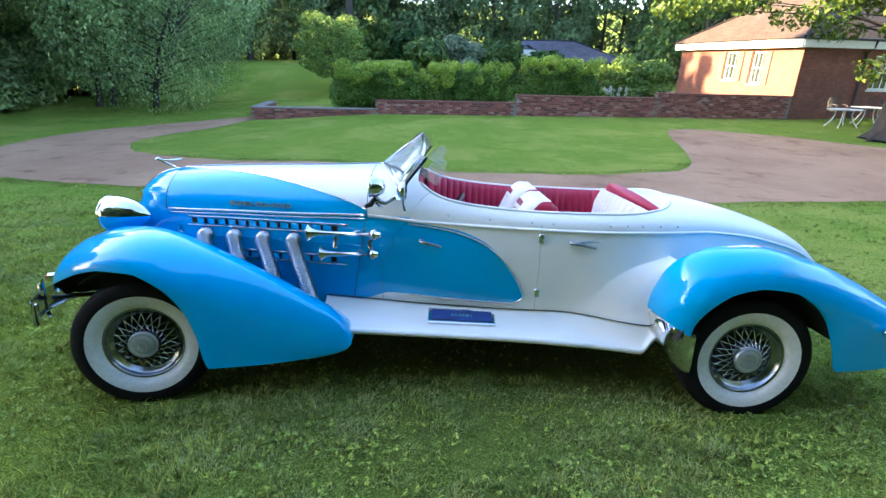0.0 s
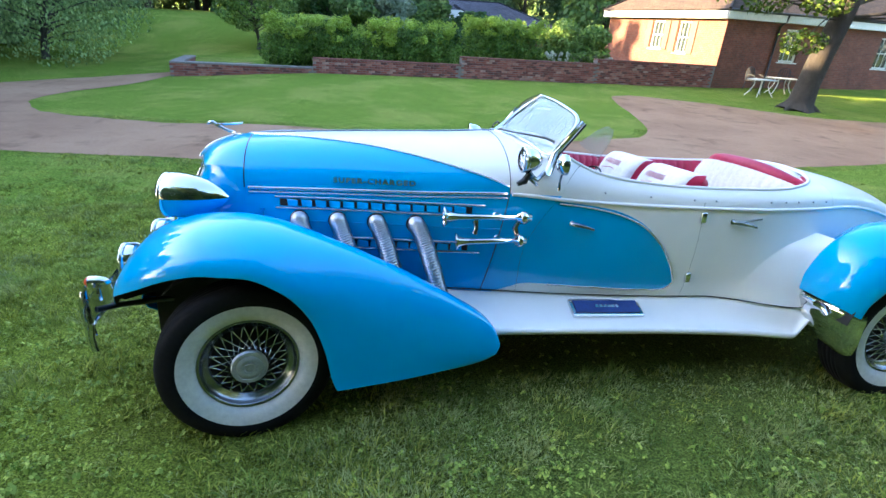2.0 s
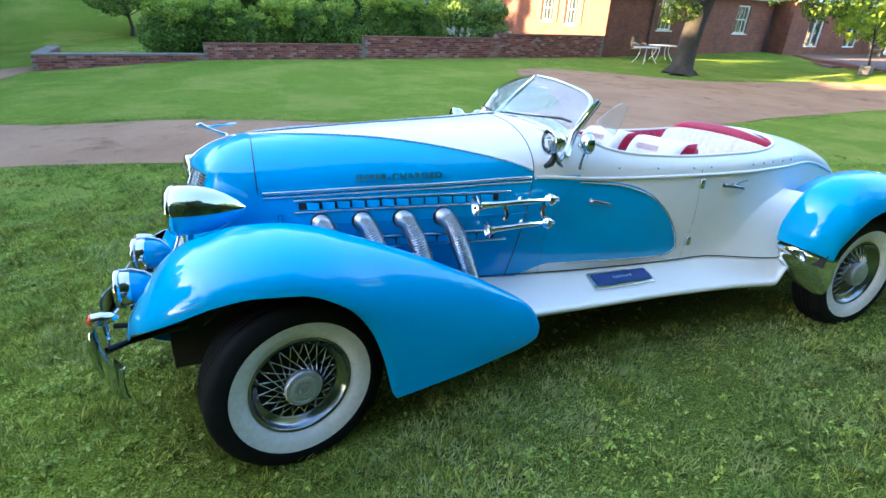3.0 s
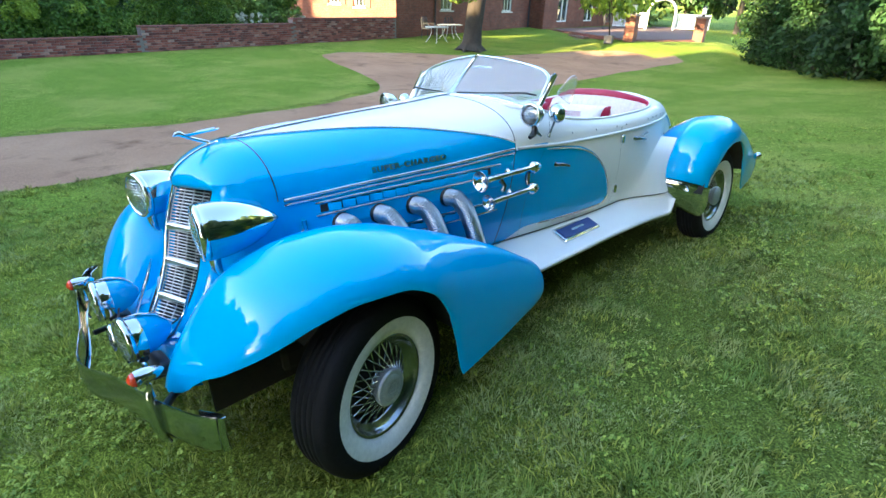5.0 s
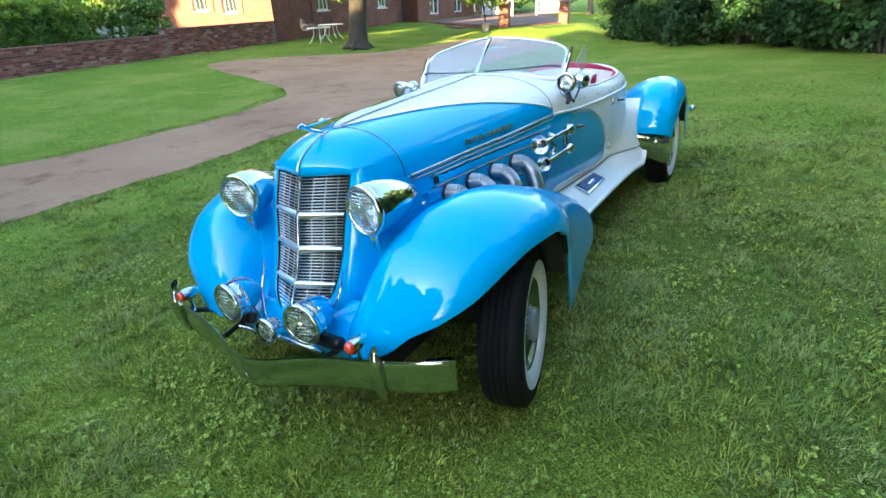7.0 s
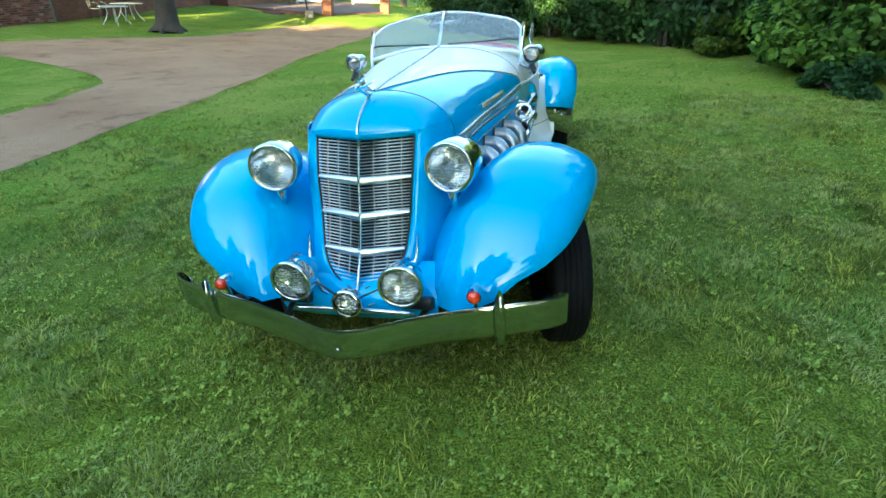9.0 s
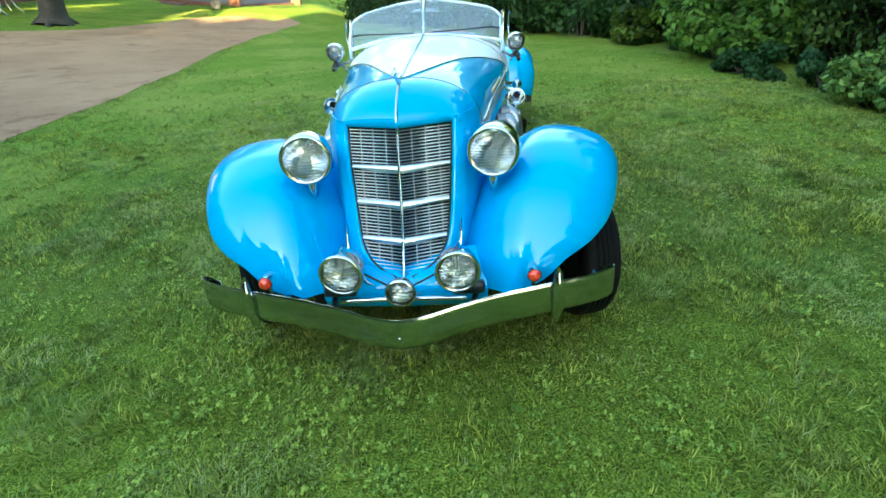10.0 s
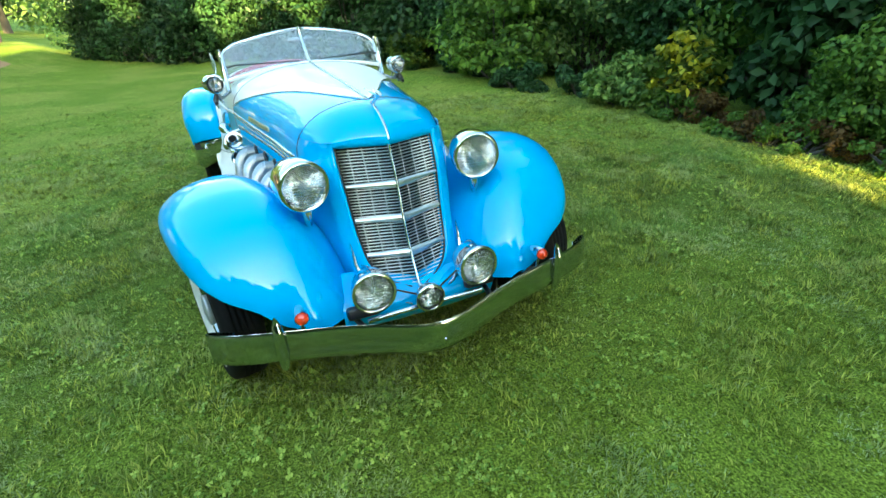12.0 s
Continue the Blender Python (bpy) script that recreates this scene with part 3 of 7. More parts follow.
def thin(x, y, rng):
    d = np.hypot(np.clip(np.abs(x) - 2.2, 0, 99), np.clip(np.abs(y + 0.6) - 2.2, 0, 99))
    hidden = (x > 0.3) & (x < 3.4) & (np.abs(y) < 0.5)
    full = np.clip((clumpy(x, y, 5) - 0.12) * 2.6, 0.55, 1)
    return ~hidden & (rng.uniform(0, 1, len(x)) < full * np.clip(1.0 - d / 5.0, 0.05, 1))


def dry(x, y, rng):
    """Bleached patches a hand or two across."""
    p = 0.6 * value_noise(x, y, 0.42, 21) + 0.4 * value_noise(x, y, 0.17, 22)
    return thin(x, y, rng) & (rng.uniform(0, 1, len(x)) < np.clip((p - 0.52) * 6.0, 0.04, 1))


rng = np.random.default_rng(4)
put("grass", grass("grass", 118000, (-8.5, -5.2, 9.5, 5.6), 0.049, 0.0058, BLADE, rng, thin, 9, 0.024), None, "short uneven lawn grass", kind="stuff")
put("dry_grass", grass("dry_grass", 112000, (-4.5, -4.4, 6.0, 3.6), 0.036, 0.0046, STRAW, rng, dry, 7, 0.022), None, "bleached thin blades among the grass", kind="stuff")
put("far_grass", grass("far_grass", 260000, (-10.5, 5, 14, 9.4), 0.030, 0.008, BLADE, rng, lambda x, y, r: np.any([on_drive(x + dx, y + dy) for dx, dy in ((0.35, 0), (-0.35, 0), (0, 0.35), (0, -0.35))], axis=0)), None, "coarser lawn grass beyond the drive", kind="stuff")


def clover(count, rng):
    cx, cy = rng.uniform(-4, 5.5, 130), rng.uniform(-4.8, 3.0, 130)
    cx[:5], cy[:5] = (-0.55, -0.8, -1.1, -0.4, -0.95), (0.75, 0.4, 0.05, 0.35, -0.55)
    c = np.where(rng.uniform(0, 1, count) < 0.022, rng.integers(0, 5, count), rng.integers(0, 130, count))
    r = np.abs(rng.normal(0, 1, count)) * rng.choice((0.25, 0.5, 0.9), count)
    a = rng.uniform(0, 2 * np.pi, count)
    x, y = cx[c] + r * np.cos(a), cy[c] + r * np.sin(a)
    z = ground_z(x, y) + swell(x, y) + rng.uniform(0.012, 0.05, count)
    v, f = [], []
    s = rng.uniform(0.0045, 0.0105, count) * rng.choice((1.0, 1.0, 1.35), count)
    turn = rng.uniform(0, 2 * np.pi, count)
    tilt = rng.normal(0, 0.45, (count, 2))
    k = 0
    for j in range(3):
        b = turn + j * 2.094
        d, e = np.stack([np.cos(b), np.sin(b)], 1), np.stack([-np.sin(b), np.cos(b)], 1)
        for q in ((0, 0), (0.55, 0.6), (1.15, 0.42), (1.15, -0.42), (0.55, -0.6)):
            xy = (d * q[0] + e * q[1]) * s[:, None]
            v.append(np.stack([x + xy[:, 0], y + xy[:, 1], z + (xy * tilt).sum(1) - 0.15 * np.hypot(*xy.T) * (q[0] > 1)], 1))
        f.append(np.stack([np.arange(count) + (k + i) * count for i in range(5)], 1))
        k += 5
    return np_mesh("clover", np.concatenate(v), np.concatenate(f), CLOVER, False)


put("clover", clover(19000, rng), None, "patches of pale clover in the lawn", kind="stuff")


# ---- foliage
def leaves(centres, radii, count, size, rng, droop=0.2, long=1.7, shell=0.55):
    """Folded leaves scattered through the outer shell of a set of clumps."""
    centres, radii = np.asarray(centres, float), np.asarray(radii, float)
    if radii.ndim == 1:
        radii = np.repeat(radii[:, None], 3, 1)
    wgt = radii.prod(1) ** (2 / 3)
    c = rng.choice(len(centres), count, p=wgt / wgt.sum())
    d = rng.normal(size=(count, 3))
    d /= np.linalg.norm(d, axis=1)[:, None]
    r = shell + (1.08 - shell) * rng.uniform(0, 1, count) ** 0.6
    p = centres[c] + d * r[:, None] * radii[c]
    n = d * 0.6 + rng.normal(size=(count, 3)) * 0.55 + (0, 0, 0.45)
    n /= np.linalg.norm(n, axis=1)[:, None]
    t = rng.normal(size=(count, 3)) + d * 0.5 - (0, 0, droop * 3)
    t -= n * (t * n).sum(1)[:, None]
    t /= np.linalg.norm(t, axis=1)[:, None] + 1e-9
    b = np.cross(n, t)
    s = (size * rng.uniform(0.6, 1.35, count))[:, None]
    base, tip = p - t * s * long / 2, p + t * s * long / 2 - n * s * 0.18
    w1, w2 = p + b * s * 0.5 + n * s * 0.10, p - b * s * 0.5 + n * s * 0.10
    v = np.stack([base, w1, tip, w2], 1).reshape(-1, 3)
    i = np.arange(count)[:, None] * 4
    return v, np.concatenate([i + [0, 1, 2], i + [0, 2, 3]])


def limbs(paths, mat, name="trunk", sides=9):
    v, f, k = [], [], 0
    for path, r in paths:
        a, b = tube_data(path, r, sides)
        v.append(a)
        f += [tuple(i + k for i in q) for q in b]
        k += len(a)
    return make_mesh(name, np.concatenate(v), f, mat)


def tree(name, x, y, height, spread_, trunk_r, leaf_mat, bark, label, seed, count=7000, leaf=0.22, base_crown=0.25, lean=(0, 0), clumps=16, droop=0.2, group="", squash=0.8):
    rng = np.random.default_rng(seed)
    z0 = gz(x, y) - 0.05
    root = thing(name, Matrix.Translation((x, y, z0)), label, "tree", group)
    hh = height * 0.8
    stem = [(lean[0] * k * k + 0.12 * math.sin(3 * k + seed), lean[1] * k * k + 0.12 * math.cos(2.6 * k + seed), hh * k) for k in np.linspace(0, 1, 9)]
    stem[0] = (0, 0, 0)
    rad = [trunk_r * f for f in (1.55, 1.05, 0.92, 0.82, 0.7, 0.58, 0.42, 0.26, 0.1)]
    paths = [(stem, rad)]
    cs, rs = [], []
    for i in range(clumps):
        k = base_crown + (1 - base_crown) * (i + 0.5) / clumps
        a = i * 2.399 + seed
        reach = spread_ * (0.35 + 0.75 * math.sin(math.pi * min(1, (k - base_crown * 0.6)) ** 0.8)) * rng.uniform(0.7, 1.1)
        at = np.array([np.interp(min(k, 0.98), np.linspace(0, 1, 9), [p[j] for p in stem]) for j in range(3)])
        c = np.array((at[0] + reach * math.cos(a), at[1] + reach * math.sin(a), height * k))
        cs.append(c)
        r = spread_ * rng.uniform(0.34, 0.52)
        rs.append((r, r, r * squash))
        s = at * (1, 1, 0.8)
        paths.append(([s, s + (c - s) * 0.5 + (0, 0, 0.05 * reach), c], [trunk_r * 0.34, trunk_r * 0.2, trunk_r * 0.06]))
    put("trunk", limbs(paths[:1], bark), root, "bare trunk")
    put("branchwork", limbs(paths[1:], bark, "branchwork", 6), root, "spreading limbs", kind="stuff")
    v, f = leaves(cs, rs, count, leaf, rng, droop)
    put("crown", np_mesh("crown", v, f, leaf_mat, False), root, "leafy crown")
    return root


def bush(name, cx, cy, size, leaf_mat, label, seed, count, leaf, category="shrub", group="", clumps=14, boxy=False, bark=DARKBARK, droop=0.15, mats=None, kind=""):
    """A shrub or a clipped hedge block filling size (x, y, z)."""
    rng = np.random.default_rng(seed)
    z0 = gz(cx, cy) - 0.03
    root = thing(name, Matrix.Translation((cx, cy, z0)), label, category, group, kind)
    sx, sy, sz = size
    cs, rs, paths = [], [], []
    for i in range(clumps):
        if boxy:
            u = (i + 0.5) / clumps * 2 - 1
            low = 1 - 0.30 * abs(u) ** 4
            c = (u * sx / 2 * 0.92, rng.uniform(-0.12, 0.12) * sy, sz * low * rng.uniform(0.46, 0.54))
            r = (sx / clumps * 1.5, sy * 0.5 * low, sz * low * rng.uniform(0.44, 0.5))
        else:
            a = rng.uniform(0, 6.28)
            q = rng.uniform(0, 1) ** 0.5
            h = rng.uniform(0.1, 0.85)
            fall = math.sqrt(max(0.05, 1 - (h - 0.2) ** 2))
            c = (math.cos(a) * q * sx / 2 * 0.75 * fall, math.sin(a) * q * sy / 2 * 0.75 * fall, sz * h)
            m = min(sx, sy, sz)
            r = (m * rng.uniform(0.2, 0.34), m * rng.uniform(0.2, 0.34), m * rng.uniform(0.14, 0.24))
        cs.append(c)
        rs.append(r)
        paths.append(([(c[0] * 0.3, c[1] * 0.3, 0), (c[0] * 0.7, c[1] * 0.7, c[2] * 0.6), c], [0.022, 0.015, 0.006]))
    put("stemwork", limbs(paths, bark, "stemwork", 5), root, "dark stems", kind="stuff")
    v, f = leaves(cs, rs, count, leaf, rng, droop)
    v[:, 2] = np.maximum(v[:, 2], 0.02)
    put("foliage", np_mesh("foliage", v, f, leaf_mat, False), root, "leaves")
    return root


# ---- the car: x runs from nose to tail, the front axle at x = 0 ----
LEAN = pose(0, 0, 0, -5.5)
car = thing("car", LEAN, "sky-blue and white open boat-tail speedster parked on the lawn", "car")


def assembly(name, label):
    """A part of the car that is itself put together from pieces."""
    ob = new(name)
    ob.parent = car
    return tagged(ob, label)


AXLE, HUB_Z, TYRE_Y, STEER = 3.242, 0.345, 0.775, 12.5
BELT_X = [-0.45, -0.05, 0.344, 0.72, 1.16, 1.5, 2.1, 2.4, 2.8, 3.1, 3.4, 3.7, 3.95, 4.12]
BELT_W = [0.20, 0.335, 0.388, 0.448, 0.514, 0.55, 0.58, 0.575, 0.515, 0.42, 0.29, 0.18, 0.10, 0.04]
BELT_Z = [0.985, 0.985, 0.99, 0.995, 1.008, 0.985, 0.966, 0.958, 0.95, 0.94, 0.90, 0.83, 0.74, 0.62]
TOP_X = [-0.45, -0.40, -0.36, -0.23, -0.08, 0.36, 0.91, 1.24, 1.5, 2.1, 2.67, 3.05, 3.32, 3.59, 3.84, 3.99, 4.12]
TOP_Z = [1.04, 1.089, 1.123, 1.171, 1.192, 1.217, 1.235, 1.249, 1.236, 1.147, 1.133, 1.096, 1.044, 0.969, 0.868, 0.772, 0.654]
BULGE = 2.25


def belt_w(x):
    return curve(x, BELT_X, BELT_W)


def belt_z(x):
    return curve(x, BELT_X, BELT_Z)


def top_z(x):
    return curve(x, TOP_X, TOP_Z)


def upper(x, s):
    """The body above the belt: s = 0 at the belt, 1 on the centre line (left side, y < 0)."""
    a = np.asarray(s, float) * np.pi / 2
    y = belt_w(x) * np.clip(np.cos(a), 0, 1) ** (2 / BULGE)
    z = belt_z(x) + (top_z(x) - belt_z(x)) * np.clip(np.sin(a), 0, 1) ** (2 / BULGE)
    return np.stack(np.broadcast_arrays(x, -y, z), -1)


def s_of_y(x, y):
    return 2 / np.pi * np.arccos(np.clip(y / belt_w(x), 0, 1) ** (BULGE / 2))


def flank(x, z):
    """The body side below the belt."""
    d = np.clip((belt_z(x) - z) / 0.5, 0, 1.2)
    y = belt_w(x) + 0.012 * np.sin(np.clip(d, 0, 1) * np.pi) - 0.055 * d**2
    k = np.clip((x - 2.25) / 0.55, 0, 1)
    fade = np.clip((x - 2.88) / 0.12, 0, 1)
    y = y + 0.20 * k * k * (3 - 2 * k) * (1 - fade * fade * (3 - 2 * fade)) * np.clip((0.88 - z) / 0.44, 0, 1) ** 2.2
    return np.stack(np.broadcast_arrays(x, -y, z), -1)


def upper_patch(x0, x1, s0, s1, nx=30, ns=14):
    xs = np.linspace(x0, x1, nx)
    rows = []
    for x in xs:
        a = s0(x) if callable(s0) else s0
        b = s1(x) if callable(s1) else s1
        rows.append(upper(np.full(ns, x), np.linspace(a, b, ns)))
    return np.array(rows)


def flank_patch(xl, xr, zlo, zhi, nx=26, nz=16):
    rows = []
    for a in np.linspace(0, 1, nx):
        zm = 0.7
        l = xl(zm) if callable(xl) else xl
        r = xr(zm) if callable(xr) else xr
        xn = l + (r - l) * a
        lo = zlo(xn) if callable(zlo) else zlo
        hi = zhi(xn) if callable(zhi) else zhi
        z = np.linspace(lo, hi, nz)
        l = xl(z) if callable(xl) else xl
        r = xr(z) if callable(xr) else xr
        rows.append(flank(l + (r - l) * a, z))
    return np.array(rows)


def both(name, P, mat, label="", thick=0.004, parent=None):
    """A panel on the left side and its mirror image on the right."""
    return [panel(name, P, mat, parent or car, label, thick), panel(name, mirror_y(P), mat, parent or car, label, thick, flip=True)]


def joined(name, grids, mat, parent, label="", thick=0.004, flip=False):
    verts, faces, k = [], [], 0
    for P in grids:
        v, f = sheet(P)
        verts.append(v)
        faces += [tuple(i + k for i in (q[::-1] if flip else q)) for q in f]
        k += len(v)
    ob = put(name, make_mesh(name, np.concatenate(verts), faces, mat), parent, label)
    s = ob.modifiers.new("thickness", "SOLIDIFY")
    s.thickness, s.offset, s.use_rim = thick, -1, False
    return ob


def chevron(x):
    """Where the white of the bonnet top meets the blue of its sides."""
    return curve(x, [-0.09, 0.1, 0.3, 0.5, 0.7, 0.9, 1.05, 1.16], [1.0, 0.84, 0.72, 0.60, 0.46, 0.30, 0.17, 0.06])


def full_width(P):
    """A left patch that reaches the centre line, joined with its mirror image."""
    return np.concatenate([P, mirror_y(P)[:, ::-1][:, 1:]], axis=1)


def cowl_seam(z):
    return 1.06 + (np.asarray(z) - 0.44) * 0.175


# bonnet, scuttle and tail
SEAM = -0.06
panel("bonnet_top", full_width(upper_patch(SEAM, 1.16, chevron, 1.0, 40, 14)), WHITE, car, "white wedge of the bonnet top", flip=False)
bonnet_sides = both("bonnet_side", upper_patch(SEAM, 1.16, 0.0, chevron, 40, 14), BLUE, "sky-blue upper bonnet side")
lower_sides = both("bonnet_flank", flank_patch(SEAM, cowl_seam, 0.44, belt_z, 30, 12), BLUE, "sky-blue lower bonnet side")
panel("scuttle", full_width(upper_patch(1.163, 1.44, 0.0, 1.0, 12, 20)), WHITE, car, "white scuttle before the windscreen")


def rim_y(x):
    return curve(x, [1.40, 1.418, 1.476, 1.52, 1.59, 1.67, 1.76, 1.9, 2.1, 2.46, 2.66, 2.77, 2.88, 2.96, 3.0], [0.28, 0.32, 0.415, 0.457, 0.492, 0.508, 0.518, 0.524, 0.526, 0.515, 0.483, 0.445, 0.38, 0.25, 0.0])


def rim_s(x):
    return s_of_y(x, rim_y(x))


for P, flip in ((upper_patch(1.44, 3.0, 0.0, rim_s, 60, 10), False),):
    panel("cockpit_side", P, WHITE, car, "white cockpit side with a rolled rim")
    panel("cockpit_side", mirror_y(P), WHITE, car, "white cockpit side with a rolled rim", flip=True)
panel("tail_deck", full_width(upper_patch(3.0, 4.12, 0.0, 1.0, 30, 18)), WHITE, car, "white tapering boat tail")


# flanks below the belt
def door_front(z):
    return curve(z, [0.40, 0.57, 0.65, 0.74, 0.825, 0.94, 1.02], [1.25, 1.246, 1.243, 1.252, 1.285, 1.355, 1.42])


def blue_top(x):
    return curve(x, [1.1, 1.38, 1.61, 1.80, 1.93, 2.0, 2.04, 2.06], [0.995, 0.972, 0.945, 0.885, 0.785, 0.69, 0.62, 0.572])


def blue_bottom(x):
    return curve(x, [1.1, 1.19, 1.30, 1.6, 1.98, 2.03, 2.06], [0.47, 0.515, 0.545, 0.53, 0.516, 0.526, 0.558])


for side, flip in ((1, False), (-1, True)):
    def lay(P):
        return P if side == 1 else mirror_y(P)

    cowl_lo = lambda x: 0.45 + 0.5 * max(0, x - 1.08)
    panel("cowl_side", lay(flank_patch(lambda z: cowl_seam(z) + 0.003, door_front, cowl_lo, belt_z, 8, 14)), BLUE, car, "sky-blue scuttle side panel", flip=flip)
    panel("cowl_sill", lay(flank_patch(lambda z: cowl_seam(z) + 0.003, door_front, 0.43, cowl_lo, 8, 4)), WHITE, car, "white sill below the scuttle", flip=flip)
    door = joined("door", [lay(flank_patch(door_front, 2.06, blue_top, belt_z, 24, 6)), lay(flank_patch(door_front, 2.06, 0.44, blue_bottom, 24, 4)),
                           lay(flank_patch(2.06, 2.1345, 0.44, belt_z, 4, 12))], WHITE, car, "white door with a sweeping blue panel", flip=flip)
    panel("door_panel", lay(flank_patch(door_front, 2.06, blue_bottom, blue_top, 28, 14)), BLUE, door, "sky-blue sweep panel", flip=flip)
    panel("rear_flank", lay(flank_patch(2.1355, 4.10, lambda x: curve(x, [2.1, 2.735, 2.79, 3.0, 4.1], [0.42, 0.42, 0.55, 0.58, 0.60]), belt_z, 60, 14)), WHITE, car, "white rear body side", flip=flip)
    # bright edge round the blue panel, seams
    xs = np.linspace(1.40, 2.06, 40)
    edge = [flank(np.array(x), np.array(blue_top(x))) for x in xs] + [flank(np.array(x), np.array(blue_bottom(x))) for x in xs[::-1] if x > 1.3]
    edge = np.array(edge) + (0, -0.003, 0)
    tube("door_panel_trim", lay(edge), 0.005, GREYTRIM, door, "thin bright trim strip", 6)
    zs = np.linspace(0.46, 0.99, 20)
    tube("door_seam", lay(np.array([flank(np.array(2.135), np.array(z)) for z in zs]) + (0, 0.001, 0)), 0.0013, BLACK, door, "", 6)
    tube("door_seam", lay(np.array([flank(np.array(float(door_front(z))), np.array(z)) for z in zs]) + (0, 0.001, 0)), 0.0013, BLACK, door, "", 6)
    sx = np.linspace(1.40, 1.52, 8)
    tube("door_seam", lay(np.array([upper(np.array(x), np.array((x - 1.40) / 0.12 * rim_s(x))) for x in sx]) + (0, 0.001, 0)), 0.0013, BLACK, door, "", 6)
    zs = np.linspace(0.46, 1.0, 14)
    tube("bonnet_seam", lay(np.concatenate([[flank(np.array(float(cowl_seam(z)) + 0.0015), np.array(z)) for z in zs], [upper(np.array(1.1615), np.array(s)) for s in np.linspace(0, 1, 16)]])), 0.0022, BLACK, car, "", 6)
    # belt moulding
    xs = np.linspace(1.17, 4.0, 60)
    tube("belt_moulding", lay(np.array([flank(np.array(x), np.array(belt_z(x) - 0.002)) for x in xs]) + (0, -0.004, 0)), 0.0085, WHITE, car, "raised white waist moulding", 8)
    xs = np.linspace(SEAM + 0.02, 1.15, 30)
    for dz, r, mat in ((0.0, 0.0075, GREYTRIM), (-0.020, 0.0045, GREYTRIM)):
        tube("bonnet_moulding", lay(np.array([flank(np.array(x), np.array(belt_z(x) + dz)) for x in xs]) + (0, -0.003, 0)), r, mat, car, "bright double bonnet moulding", 8)
    xs = np.linspace(-0.085, 1.155, 50)
    tube("chevron_trim", lay(np.array([upper(np.array(x), np.array(chevron(x))) for x in xs]) + (0, -0.001, 0.002)), 0.0045, GREYTRIM, car, "thin bright line between blue and white", 6)
    # rolled rim of the cockpit
    xs = np.concatenate([np.linspace(1.46, 2.9, 40), np.linspace(2.91, 3.0, 10)])
    tube("cockpit_rim", lay(np.array([upper(np.array(x), np.array(rim_s(x))) for x in xs])), 0.009, WHITE, car, "rolled white cockpit edge", 8)
    for x in (1.62, 1.85, 2.08, 2.2, 2.52, 2.62, 2.71, 2.82, 2.93):
        p = lay(upper(np.array([x]), np.array([0.10])))[0]
        lathe("snap_stud", [(-0.004, 0.0), (-0.004, 0.005), (0.004, 0.006), (0.006, 0.0)], STEEL, car, "", 10, "y", Matrix.Translation(p))

    # ---- hinges and handles
    def bar(name, pts, r, mat, parent, label="", sides=8):
        return tube(name, lay(np.array(pts, float)), r, mat, parent, label, sides)

    for z in (0.918, 0.592):
        y = flank(np.array(2.135), np.array(z))[1]
        ob = part("hinge", block_bm((0.03, 0.022, 0.055), (0, 0, 0), 0.007), CHROME, door, "chrome door hinge", True)
        ob.location = (2.135, (y - 0.008) * side, z)
    for hx, hz, back in ((1.47, 0.875, 0.11), (2.31, 0.895, 0.13)):
        y = flank(np.array(hx), np.array(hz))[1]
        bar("handle", [(hx, y, hz), (hx, y - 0.016, hz), (hx + 0.015, y - 0.024, hz), (hx + back * 0.6, y - 0.024, hz - 0.012), (hx + back, y - 0.016, hz - 0.026)],
            [0.014, 0.010, 0.011, 0.008, 0.006], RIMMETAL, door if hx < 2 else car, "dulled chrome lever door handle")
        if hx > 2:
            bar("handle", [(hx + 0.005, y - 0.018, hz), (hx + 0.15, y - 0.014, hz + 0.018)], [0.006, 0.004], RIMMETAL, car, "dulled chrome lever door handle")

    # ---- running board with its step plate
    xs = np.concatenate([np.linspace(0.90, 2.70, 36), np.linspace(2.72, 2.815, 12)])
    rows = []
    for x in xs:
        zi = curve(x, [0.9, 1.9, 2.4, 2.6, 2.76, 2.815], [0.49, 0.465, 0.455, 0.445, 0.438, 0.45])
        yo = curve(x, [0.9, 1.5, 2.4, 2.76, 2.815], [0.70, 0.70, 0.695, 0.71, 0.70])
        yi = float(-flank(np.array(x), np.array(zi + 0.01))[1]) - 0.012
        zb = curve(x, [0.9, 1.9, 2.4, 2.6, 2.72, 2.745, 2.77, 2.795, 2.815], [0.375, 0.345, 0.315, 0.30, 0.292, 0.318, 0.358, 0.382, 0.42])
        zo = zb + 0.03 * min(1, (zi - zb) / 0.08)
        rows.append([(x, -yi, zi + 0.02), (x, -yi - 0.006, zi + 0.004)] + [(x, -(yi + 0.01 + (yo - yi - 0.01) * k), zi - (zi - zo) * (1 - (1 - k) ** 2.2)) for k in (0.0, 0.12, 0.25, 0.4, 0.55, 0.7, 0.82, 0.92, 1.0)] +
                    [(x, -yo - 0.004, zb + 0.014), (x, -yo + 0.002, zb), (x, -yo + 0.06, zb)])
    board = panel("running_board", lay(np.array(rows)), WHITE, car, "white running board", 0.006, flip=not flip)
    bar("board_seam", [flank(np.array(x), np.array(curve(x, [0.9, 1.9, 2.4, 2.6, 2.76, 2.815], [0.50, 0.475, 0.465, 0.455, 0.448, 0.46]))) + (0, -0.003, 0) for x in xs], 0.003, BLACK, board, "", 6)
    plate = part("step_plate", block_bm((0.39, 0.115, 0.024), (0, 0, 0), 0.008), CHROME, board, "chrome-framed step plate")
    plate.matrix_basis = pose(1.710, -0.563 * side, 0.428, 24 * side, 0, 0) @ pose(0, 0, 0, 0, 2.0, 0)
